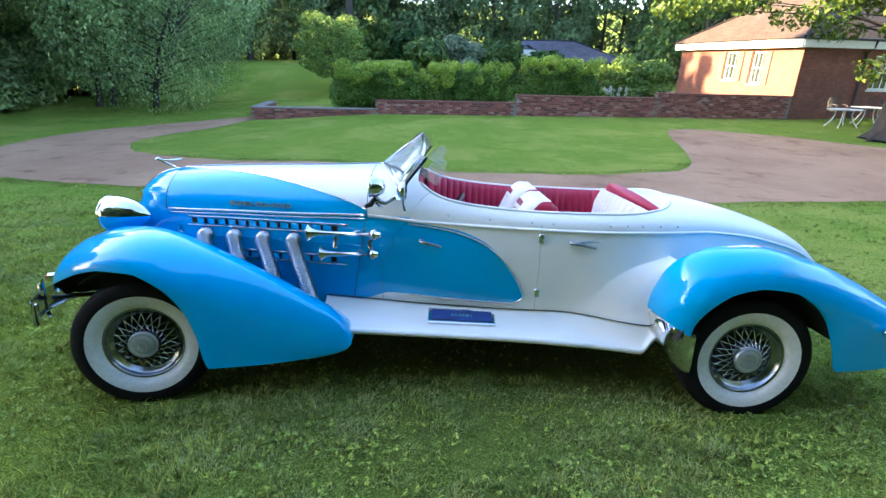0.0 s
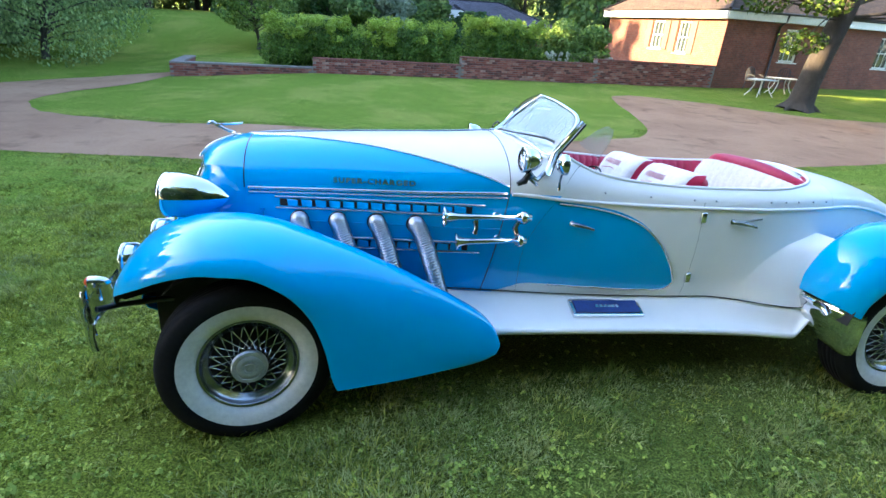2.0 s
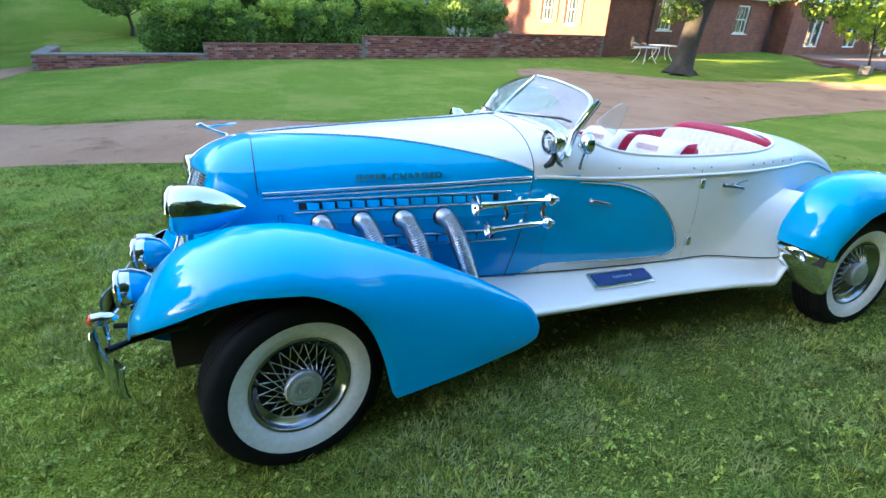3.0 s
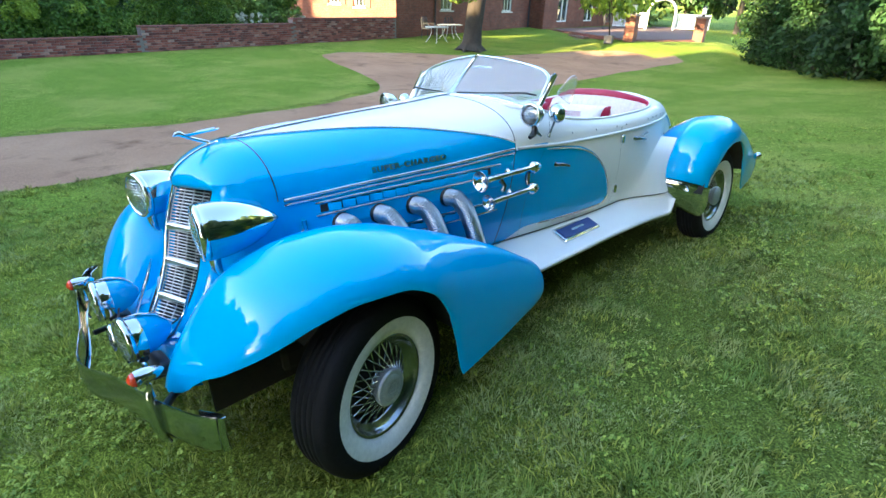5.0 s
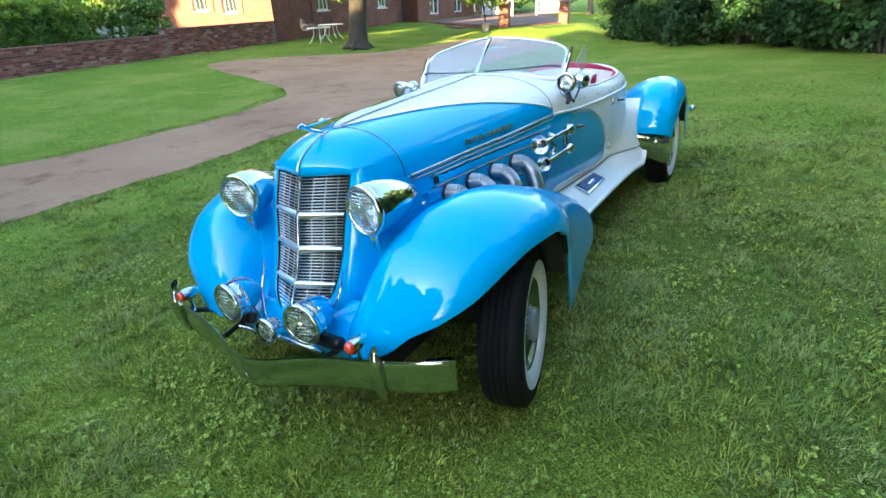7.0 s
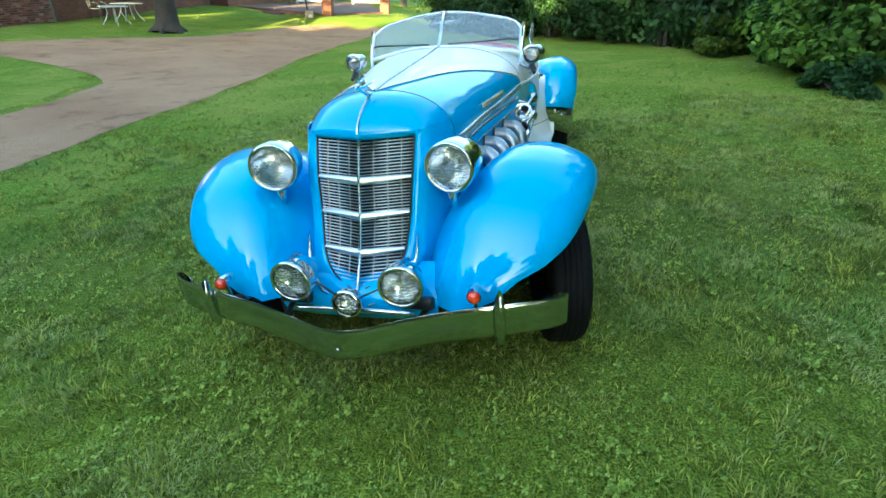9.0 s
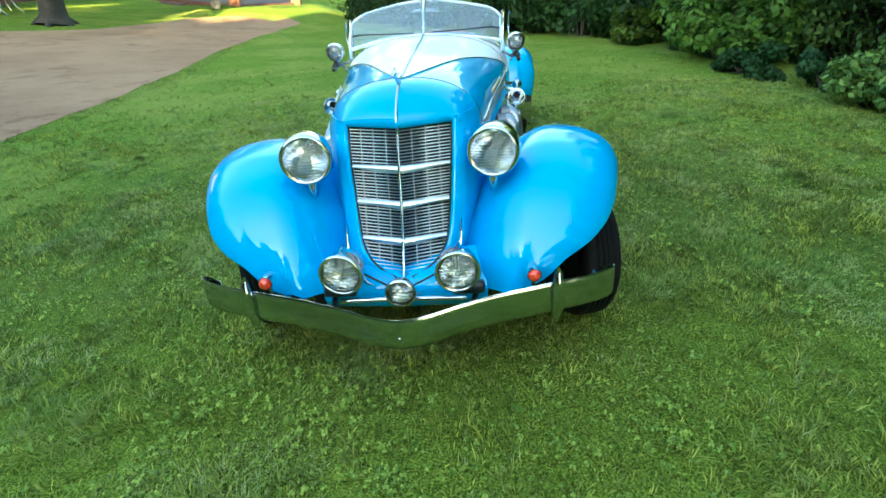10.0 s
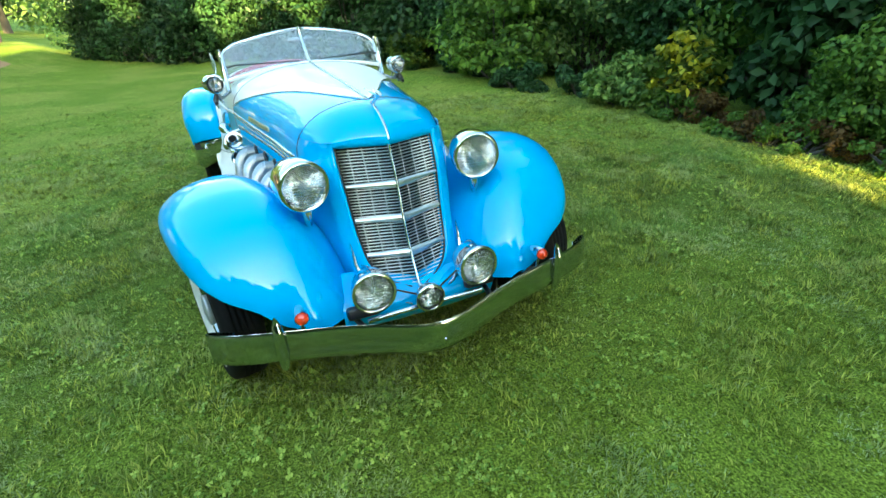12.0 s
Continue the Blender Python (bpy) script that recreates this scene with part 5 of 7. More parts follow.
        lathe("brake_drum", [(-0.013, 0.152), (0.012, 0.149), (0.03, 0.144), (0.026, 0.135), (0.02, 0.06), (0.0, 0.04)], UNDER, wheel, "dark brake drum", 32)
        lathe("hub_cap", [(-0.02, 0.045), (-0.050, 0.062), (-0.070, 0.072), (-0.080, 0.073), (-0.087, 0.068), (-0.0885, 0.056), (-0.086, 0.053), (-0.0885, 0.050), (-0.092, 0.040), (-0.0925, 0.030), (-0.0905, 0.027), (-0.093, 0.0)], HUBMETAL, wheel, "dull chrome hub cap with a worn emblem", 40, sharp=True)
        sv, sf = tube_data([(0.062, -0.060, -0.024), (0.105, -0.042, 0.005), (0.154, -0.018, 0.036)], [0.0026, 0.0024, 0.004], 5)
        spoke_a = make_mesh("spoke", sv, sf, CHROME)
        sv, sf = tube_data([(0.060, -0.050, 0.024), (0.105, -0.032, -0.005), (0.152, -0.008, -0.036)], [0.0026, 0.0024, 0.004], 5)
        spoke_b = make_mesh("spoke", sv, sf, CHROME)
        for k in range(40):
            put("spoke", spoke_a if k % 2 else spoke_b, wheel, "", pose(0, 0, 0, 0, k * 9, 0))
        em, ef = tube_data([(-0.018, -0.0925, -0.012), (-0.018, -0.0925, 0.014), (0.0, -0.093, 0.02), (0.018, -0.0925, 0.014), (0.018, -0.0925, -0.012), (0.0, -0.093, -0.02), (-0.018, -0.0925, -0.012)], 0.0016, 5)
        put("emblem", make_mesh("emblem", em, ef, STEEL), wheel, "worn hub emblem")

# ---- radiator shell and grille
GR_TOP, GR_BOT = 1.045, 0.50


def grille_x(z, y):
    k = np.clip((GR_TOP - z) / (GR_TOP - GR_BOT), 0, 1)
    return curve(k, [0, 0.27, 0.55, 0.8, 1], [-0.315, -0.375, -0.418, -0.48, -0.55]) + np.abs(y) * 0.32


def grille_w(z):
    return curve(z, [0.50, 0.52, 0.56, 0.62, 0.8, 1.04, 1.05], [0.02, 0.085, 0.145, 0.175, 0.195, 0.208, 0.208])


def shell_w(z):
    return curve(z, [0.44, 0.50, 0.58, 0.7, 0.9, 1.06], [0.16, 0.19, 0.225, 0.24, 0.252, 0.255])


for side, flip in ((1, False), (-1, True)):
    rows = []
    for z in np.linspace(0.50, 1.073, 42):
        w0, w1 = grille_w(z), shell_w(z)
        xf = grille_x(z, w0)
        bx = SEAM
        bw = float(-flank(np.array(bx), np.array(min(z, 0.985)))[1]) if z < 0.985 else float(-upper(np.array(bx), np.array(s_of_y(bx, belt_w(bx) * 0.995)))[1])
        if z > 0.985:
            k = (z - 0.985) / max(1e-6, top_z(bx) - 0.985)
            bw = belt_w(bx) * (1 - k**BULGE) ** (1 / BULGE)
        row = [(xf + 0.03, w0, z), (xf - 0.004, w0 + 0.004, z), (xf - 0.008, w0 + 0.014, z), (xf + 0.006, w0 + 0.03, z)]
        p0 = np.array([xf + 0.012, w1])
        for k in np.linspace(0.0, 1, 8):
            row.append((p0[0] + (bx - p0[0]) * k, p0[1] + (bw - p0[1]) * np.sin(k * np.pi / 2), z))
        rows.append([(x, -y * side, zz) for x, y, zz in row])
    panel("radiator_shell", np.array(rows), BLUE, car, "sky-blue radiator shell", 0.004, flip=not flip)
# crown of the shell, over the grille
rows = []
for a in np.linspace(-1, 1, 33):
    row = []
    yf = a * 0.232
    xf = grille_x(1.045, yf)
    row += [(xf + 0.03, a * 0.208, 1.043), (xf - 0.006, a * 0.212, 1.045), (xf - 0.014, a * 0.222, 1.058)]
    for k in np.linspace(0, 1, 16):
        yb = a * belt_w(SEAM) * 0.99
        zb = 0.985 + (top_z(SEAM) - 0.985) * (1 - abs(a * 0.985) ** BULGE) ** (1 / BULGE)
        x0 = xf - 0.012
        e = np.sin(k * np.pi / 2)
        z0 = 1.07
        z = z0 + (zb - z0) * e if zb > z0 else z0 + (zb - z0) * k
        row.append((x0 + (SEAM - x0) * (1 - np.cos(k * np.pi / 2)) ** 0.8, a * 0.228 + (yb - a * 0.228) * k, z))
    rows.append(row)
panel("shell_crown", np.array(rows), BLUE, car, "sky-blue rounded nose above the grille", 0.004, flip=True)
nx0 = grille_x(1.045, 0) - 0.015
tube("nose_strip", [(nx0 + (SEAM + 0.012 - nx0) * (1 - math.cos(k * math.pi / 2)) ** 0.8, 0, 1.07 + (top_z(SEAM) - 1.07) * math.sin(k * math.pi / 2) + 0.001) for k in np.linspace(0, 0.8, 14)], 0.006, CHROME, car, "chrome nose strip", 8)
tube("bonnet_strip", [(x, 0, top_z(x) + 0.001) for x in np.linspace(-0.08, 1.2, 30)], 0.007, RIMMETAL, car, "dulled centre hinge strip", 8)
seam = [upper(np.array(SEAM), np.array(s)) for s in np.linspace(0, 1, 20)]
tube("shell_seam", np.array(seam + [p * (1, -1, 1) for p in seam[::-1][1:]]), 0.0025, BLACK, car, "", 6)
grille = assembly("grille", "tall V-shaped chrome radiator grille")

for side in (1, -1):
    # dark core behind the slats
    rows = [[(grille_x(z, y) + 0.03, -y * side, z) for y in np.linspace(0, grille_w(z) + 0.004, 6)] for z in np.linspace(0.502, 1.047, 30)]
    panel("core", np.array(rows), UNDER, grille, "dark radiator core", 0.004, flip=side == 1)
    for z in np.arange(0.515, 1.04, 0.0118):
        w = grille_w(z)
        if w > 0.03:
            tube("slat", [(grille_x(z, y) + 0.004, -y * side, z) for y in np.linspace(0.0, w, 3)], 0.0022, BRIGHT, grille, "", 5)
    for j, yy in enumerate(np.linspace(0.052, 0.158, 3)):
        z0 = 0.515 + 0.02 + 0.06 * (j / 2) ** 2.2
        tube("upright", [(grille_x(z, yy) + 0.004, -yy * side, z) for z in np.linspace(z0, 1.04, 12)], 0.0026, STEEL, grille, "thin upright", 5)
    for z in (0.893, 0.757, 0.622):
        w = grille_w(z) - 0.003
        rows = [[(grille_x(z, y) + dx, -y * side, z + 0.004 + 0.02 * y + dz * (1.0 - 0.80 * y / w)) for dx, dz in ((0.006, -0.014), (-0.006, -0.0135), (-0.009, -0.010), (-0.004, 0.010), (0.010, 0.012))] for y in np.linspace(0.0, w, 6)]
        panel("crossbar", np.array(rows), BRIGHT, grille, "bright crossbar", 0.003, flip=side == 1)
    edge = [(grille_x(z, grille_w(z)) - 0.004, -grille_w(z) * side, z) for z in np.linspace(0.503, 1.046, 30)]
    tube("grille_edge", edge, 0.0045, BLACK, grille, "", 6)
    tube("shell_trim", [(-0.40 - 0.02, -0.235 * side, 0.70), (-0.455, -0.232 * side, 0.62), (-0.50, -0.215 * side, 0.55), (-0.555, -0.15 * side, 0.49), (-0.585, -0.05 * side, 0.45)], [0.003, 0.008, 0.009, 0.008, 0.004], CHROME, car, "chrome moulding beside the grille", 8)
tube("centre_rib", [(grille_x(z, 0) - 0.006, 0, z) for z in np.linspace(0.50, 1.05, 16)], 0.007, CHROME, grille, "chrome centre rib", 8)
# apron below the grille
rows = []
for a in np.linspace(-1, 1, 25):
    y = a * 0.33
    xf = -0.575 + 0.02 * abs(a) ** 2
    rows.append([(xf + 0.16, y * 0.9, 0.56), (xf + 0.05, y * 0.95, 0.515), (xf, y, 0.475), (xf - 0.012, y, 0.43), (xf + 0.01, y, 0.385), (xf + 0.08, y, 0.36)])
panel("apron", np.array(rows), BLUE, car, "sky-blue apron below the grille", 0.004, flip=True)
# mascot
mascot = tube("mascot", [(-0.155, 0, 1.19), (-0.175, 0, 1.199), (-0.215, 0, 1.215), (-0.245, 0, 1.232), (-0.258, 0, 1.241), (-0.272, 0, 1.239), (-0.283, 0, 1.233)], [0.009, 0.008, 0.007, 0.009, 0.011, 0.008, 0.002], CHROME, car, "slender chrome bird mascot", 10)
for side in (1, -1):
    rows = [[(-0.245 + 0.135 * k, -side * (0.005 + 0.014 * k**0.8), 1.236 + 0.008 * k), (-0.238 + 0.115 * k, -side * (0.004 + 0.010 * k), 1.226 + 0.012 * k)] for k in np.linspace(0, 1, 8)]
    panel("wing", np.array(rows), CHROME, mascot, "", 0.003)
# fog lamp bar, centre lamp
tube("lamp_bar", [(-0.62, y, 0.452 - 0.06 * y * y) for y in np.linspace(-0.25, 0.25, 9)], 0.0105, CHROME, car, "chrome lamp bar", 10)
cl = assembly("centre_lamp", "small round chrome driving lamp")

M = Matrix.Translation((-0.668, 0, 0.508)) @ Matrix.Diagonal((1.1, 1.15, 1.15, 1))
lathe("shell", [(0.0, 0.047), (0.02, 0.048), (0.05, 0.036), (0.065, 0.0)], CHROME, cl, "", 32, "x", M)
lathe("bezel", [(0.01, 0.047), (0.008, 0.053), (-0.006, 0.052), (-0.008, 0.044)], CHROME, cl, "", 32, "x", M)
lathe("lens", [(-0.014, 0.0), (-0.01, 0.03), (-0.002, 0.045), (0.002, 0.045), (-0.004, 0.0)], LENS, cl, "ribbed lens", 32, "x", M)
lathe("reflector", [(0.004, 0.045), (0.03, 0.02), (0.034, 0.0)], CHROME, cl, "", 24, "x", M)
tube("lamp_rod", [(-0.64, -0.04, 0.52), (-0.60, -0.15, 0.56)], 0.004, BLACK, cl)
tube("lamp_rod", [(-0.64, 0.04, 0.52), (-0.60, 0.15, 0.56)], 0.004, BLACK, cl)

# ---- bumper
bumper = assembly("bumper", "V-shaped chrome front bumper with a dull reflection of the grass")



def bumper_at(y):
    a = abs(y) / 0.81
    x = curve(a, [0, 0.06, 0.3, 0.7, 0.95, 1.0], [-0.792, -0.786, -0.735, -0.675, -0.60, -0.57])
    zc = curve(a, [0, 0.1, 0.3, 0.55, 0.8, 1.0], [0.412, 0.416, 0.441, 0.472, 0.485, 0.484])
    return x, zc


rows = []
for y in np.linspace(-0.81, 0.81, 61):
    x, zc = bumper_at(y)
    rows.append([(x + 0.006, y, zc - 0.066), (x - 0.004, y, zc - 0.064), (x - 0.008, y, zc - 0.045), (x - 0.009, y, zc - 0.005), (x - 0.007, y, zc + 0.035), (x - 0.005, y, zc + 0.057), (x - 0.002, y, zc + 0.061)])
panel("blade", np.array(rows), BUMPERCHROME, bumper, "long chrome bumper blade", 0.003)
for side in (1, -1):
    # the blade folds back on itself at its end
    fold = np.array([(-0.570, 0.810), (-0.562, 0.818), (-0.554, 0.820), (-0.548, 0.814), (-0.552, 0.798), (-0.568, 0.770), (-0.594, 0.730)])
    t = np.linspace(0, 6, 25)
    fx, fy = curve(t, range(7), fold[:, 0]), curve(t, range(7), fold[:, 1])
    rows = [[(a + lean_, -side * b, 0.484 + dz) for lean_, dz in ((-0.004, -0.064), (-0.008, -0.045), (-0.009, -0.005), (-0.005, 0.035), (-0.001, 0.056))] for a, b in zip(fx, fy)]
    panel("blade_end", np.array(rows), BUMPERCHROME, bumper, "folded blade end", 0.003)
    x, zc = bumper_at(0.585)
    v, f = tube_data([(x + 0.004, -0.585 * side, zc - 0.11), (x - 0.010, -0.585 * side, zc - 0.08), (x - 0.020, -0.585 * side, zc - 0.02), (x - 0.022, -0.585 * side, zc + 0.05), (x - 0.016, -0.585 * side, zc + 0.095), (x - 0.004, -0.585 * side, zc + 0.122)], [0.007, 0.017, 0.023, 0.022, 0.016, 0.004], 12, True, 0.8)
    put("overrider", make_mesh("overrider", v, f, BUMPERCHROME), bumper, "chrome overrider")
    tube("bracket", [(x + 0.01, -0.56 * side, zc), (-0.60, -0.48 * side, 0.47), (-0.35, -0.38 * side, 0.46)], 0.014, BLACK, bumper, "black bumper iron", 8)
    tube("bracket", [(-0.70, -0.26 * side, 0.44), (-0.5, -0.3 * side, 0.44)], 0.012, BLACK, bumper, "black bumper iron", 8)
lathe("bolt", [(-0.806, 0.0), (-0.804, 0.007), (-0.796, 0.008)], CHROME, bumper, "", 12, "x", Matrix.Translation((0.0, 0, 0.395)))
for side in (1, -1):
    lathe("tail_lamp", [(-0.03, 0.0), (-0.02, 0.025), (0.0, 0.03), (0.02, 0.026), (0.03, 0.0)], CHROME, car, "small chrome tail lamp", 20, "x", Matrix.Translation((3.90, -0.892 * side, 0.54)))

# ---- chassis: dark pan under the body
block("chassis", (3.9, 0.86, 0.12), (1.75, 0, 0.36), UNDER, car, "dark underside of the chassis", 0.03)
block("firewall", (0.06, 0.9, 0.45), (1.30, 0, 0.72), UNDER, car, "dark bulkhead", 0.01)
for ax in (0.0, AXLE):
    tube("axle", [(ax, -0.75, HUB_Z), (ax, 0.75, HUB_Z)], 0.03, UNDER, car, "dark axle", 10)
block("engine", (1.15, 0.5, 0.5), (0.55, 0, 0.70), UNDER, car, "dark engine under the bonnet", 0.03)

# ---- windscreen
screen = assembly("windscreen", "raked V windscreen in a chrome frame")

for side in (1, -1):
    B0, B1, T0, T1 = (np.array(p) for p in ((1.205, 0.0, 1.248), (1.345, -0.495, 1.175), (1.445, 0.0, 1.440), (1.465, -0.505, 1.345)))
    outline = [B0 + (B1 - B0) * k + (0, 0, 0.022 * np.sin(k * np.pi)) for k in np.linspace(0, 1, 14)]
    outline += [B1 + (T1 - B1) * k for k in np.linspace(0, 0.72, 6)[1:]]
    c = [B1 + (T1 - B1) * 0.72, T1 + (0.012, -0.0, 0.0), T1 + (0.01, 0.10, 0.032)]
    outline += [(1 - t) ** 2 * c[0] + 2 * t * (1 - t) * c[1] + t * t * c[2] for t in np.linspace(0, 1, 10)[1:]]
    outline += [c[2] + (T0 - c[2]) * k + (0, 0, 0.010 * np.sin(k * np.pi)) for k in np.linspace(0, 1, 10)[1:]]
    outline = np.array(outline) * (1, side, 1)
    mid = outline.mean(0)
    bm = bmesh.new()
    vs = [bm.verts.new(p) for p in mid + (outline - mid) * 0.985]
    bm.faces.new(vs)
    bmesh.ops.triangulate(bm, faces=bm.faces[:])
    pane = part("pane", bm, GLASS, screen, "clear glass pane")
    s = pane.modifiers.new("thickness", "SOLIDIFY")
    s.thickness, s.offset = 0.005, 0
    pane.visible_shadow = False
    tube("frame", np.concatenate([outline, outline[:1]]), 0.010, CHROME, screen, "slim chrome frame", 8)
    # wind wing
    bm = bmesh.new()
    pts = [(1.455, -0.552, 1.25), (1.49, -0.557, 1.228), (1.55, -0.566, 1.188), (1.578, -0.57, 1.235), (1.600, -0.572, 1.29), (1.600, -0.572, 1.322), (1.580, -0.57, 1.336), (1.55, -0.565, 1.329), (1.46, -0.552, 1.262)]
    bm.faces.new([bm.verts.new((x, y * side, z)) for x, y, z in pts])
    ww = part("wind_wing", bm, WINGGLASS, screen, "clear wind deflector")
    s = ww.modifiers.new("thickness", "SOLIDIFY")
    s.thickness, s.offset = 0.005, 0
    ww.visible_shadow = False
    tube("post", [(1.335, -0.508 * side, 1.10), (1.36, -0.51 * side, 1.20), (1.475, -0.52 * side, 1.345)], [0.017, 0.016, 0.014], CHROME, screen, "chrome side post", 8)
    tube("rubber_seal", [(1.356, -0.497 * side, 1.105), (1.384, -0.499 * side, 1.195), (1.494, -0.509 * side, 1.335)], [0.007, 0.007, 0.006], BLACK, screen, "black rubber seal", 8)
    tube("wiper", [(1.205, -0.06 * side, 1.262), (1.25, -0.22 * side, 1.262), (1.335, -0.44 * side, 1.262), (1.36, -0.49 * side, 1.25)], [0.005, 0.004, 0.006, 0.006], BLACK, screen, "black wiper arm", 6)
tube("centre_post", [(1.20, 0, 1.245), (1.445, 0, 1.447)], [0.012, 0.011], CHROME, screen, "chrome centre post", 8)
tube("screen_base", [(1.345 - 0.14 * np.cos(a * np.pi / 2) ** 1.0, 0.495 * a, 1.245 - 0.07 * abs(a) ** 1.7) for a in np.linspace(-1, 1, 25)], 0.012, WHITE, screen, "white rubber-lipped base", 8)
v, f = tube_data([(1.47, -0.09, 1.375), (1.465, -0.075, 1.375), (1.462, 0.0, 1.377), (1.465, 0.075, 1.375), (1.47, 0.09, 1.375)], [0.006, 0.02, 0.025, 0.02, 0.006], 12, True, 0.35)
put("rear_view_mirror", make_mesh("rear_view_mirror", v, f, CHROME), screen, "oval chrome rear-view mirror")

# ---- cockpit
tub = part("floor_tub", block_bm((1.3, 0.86, 0.05), (2.15, 0, 0.50), 0.01), RED, car, "burgundy cockpit floor")
for side in (1, -1):
    xs = np.linspace(1.47, 2.95, 200)
    rows = []
    for i, x in enumerate(xs):
        p = upper(np.array(x), np.array(float(rim_s(x)) * 0.98))
        dent = 0.016 * abs(np.sin((x - 1.47) * np.pi / 0.047)) ** 0.6
        rows.append([(x, (p[1] + 0.010) * side, p[2] - 0.004), (x, (p[1] + 0.022 + dent) * side, p[2] - 0.03), (x, (p[1] + 0.03 + dent) * side, p[2] - 0.13), (x, (p[1] + 0.03 + dent) * side, 0.55)])
    panel("side_trim", np.array(rows), RED, car, "pleated burgundy side trim", 0.006, flip=side == 1)
# dash and steering wheel
block("dashboard", (0.05, 0.92, 0.16), (1.42, 0, 1.06), RED, car, "burgundy dashboard", 0.02)
M = Matrix.Translation((1.62, -0.24, 0.955)) @ pose(0, 0, 0, 0, -58, 0)
steer = lathe("steering_wheel", [(0.0, 0.165), (0.008, 0.17), (0.0, 0.176), (-0.008, 0.17), (0.0, 0.165)], BLACK, car, "dark steering wheel", 40, "z", M)
for a in (0, 120, 240):
    tube("spoke", [(0, 0, 0), (0.17 * math.cos(radians(a)), 0.17 * math.sin(radians(a)), 0)], 0.007, CHROME, steer)
tube("column", [(1.62, -0.24, 0.955), (1.42, -0.24, 0.85)], 0.018, BLACK, car, "dark steering column", 10)


def cushion(name, w, h, d, mats, parent, label, m, pleat=9):
    """An upholstered pad: face of one leather, edge of another. x is thickness, y width, z height."""
    n, k = 24, 24
    rows = []
    for i in range(n + 1):
        u = i / n * 2 - 1
        row = []
        for j in range(k + 1):
            v = j / k * 2 - 1
            e = (1 - abs(u) ** 5) ** 0.5 * (1 - abs(v) ** 5) ** 0.5
            row.append((-d * (0.5 * e) - 0.006 * e * abs(math.sin((u + 1) * pleat * math.pi / 2)), u * w / 2, v * h / 2))
        rows.append(row)
    v, f = sheet(rows)
    back = [(d * 0.5 * (1 - abs(p[1] / w * 2) ** 5) ** 0.5 * (1 - abs(p[2] / h * 2) ** 5) ** 0.5, p[1], p[2]) for p in v]
    v2, f2 = np.array(back), [tuple(i + len(v) for i in q) for q in f]
    me = make_mesh(name, np.concatenate([v, v2]), [q[::-1] for q in f] + f2, mats)
    idx = []
    for which, q in [(0, q) for q in f] + [(1, q) for q in f]:
        c = np.mean([v[i] for i in q], axis=0)
        edge = abs(c[1]) > w * 0.455
        idx.append(1 if which == 1 or edge else 0)
    me.polygons.foreach_set("material_index", idx)
    ob = put(name, me, parent, label)
    ob.matrix_basis = m
    return ob


for y, x in ((-0.24, 2.10), (0.24, 2.10)):
    seat = cushion("seat_back", 0.43, 0.52, 0.24, [CREAM, RED], car, "white seat back with burgundy edges", pose(x, y, 0.862, 0, 24, 0), 5)
    cushion("seat_base", 0.46, 0.52, 0.16, [CREAM, RED], car, "white seat base", pose(x - 0.30, y, 0.66, 0, 80, 0), 5)
    # a flourish of thin burgundy stitching
    def face(y, z):
        return -0.12 * (1 - abs(y / 0.215) ** 5) ** 0.5 * (1 - abs(z / 0.26) ** 5) ** 0.5 - 0.0085

    line = [(-0.085 + 0.00115 * k + 0.012 * math.sin(k * 0.36), 0.165 + 0.016 * math.cos(k * 0.36)) for k in range(150)]
    tube("embroidery", [(face(y_, z_), y_, z_) for y_, z_ in line], 0.0013, RED, seat, "burgundy stitched flourish", 5)
    tube("embroidery", [(face(-0.06 + 0.015 * k, 0.119), -0.06 + 0.015 * k, 0.119 + 0.006 * math.sin(k * 0.5)) for k in range(11)], 0.0020, RED, seat, "burgundy stitched flourish", 5)
# broad pleated backrest at the rear of the cockpit, with its burgundy roll
rows, roll = [], []
for a in np.linspace(-1, 1, 61):
    y = 0.43 * a
    x = 2.70 + 0.17 * abs(a) ** 2.2
    pl = 0.012 * abs(math.sin(a * 30))
    zt = 1.104 - 0.082 * abs(a) ** 2.4
    rows.append([(x - 0.10, y, 0.60), (x - 0.085 - pl, y, 0.80), (x - 0.06 - pl, y, 1.0 if zt > 1.05 else zt - 0.06), (x - 0.03, y, zt)])
    roll.append((x + 0.02, y, zt + 0.004))
roll = roll[3:-3]
panel("backrest", np.array(rows), CREAM, car, "white pleated backrest", 0.02)
v, f = tube_data(roll, 0.042 * (1 - 0.55 * np.abs(np.linspace(-1, 1, 55)) ** 3), 12)
put("backrest_roll", make_mesh("backrest_roll", v, f, RED), car, "burgundy padded roll on the backrest")
rows = [[(x + 0.03, y, z), (3.02, y * (0.9 if abs(y) < 0.4 else 0.8), 1.10 - 0.12 * abs(y / 0.43) ** 2.2)] for x, y, z in roll]
panel("backrest_ledge", np.array(rows), WHITE, car, "white ledge behind the backrest", 0.004)

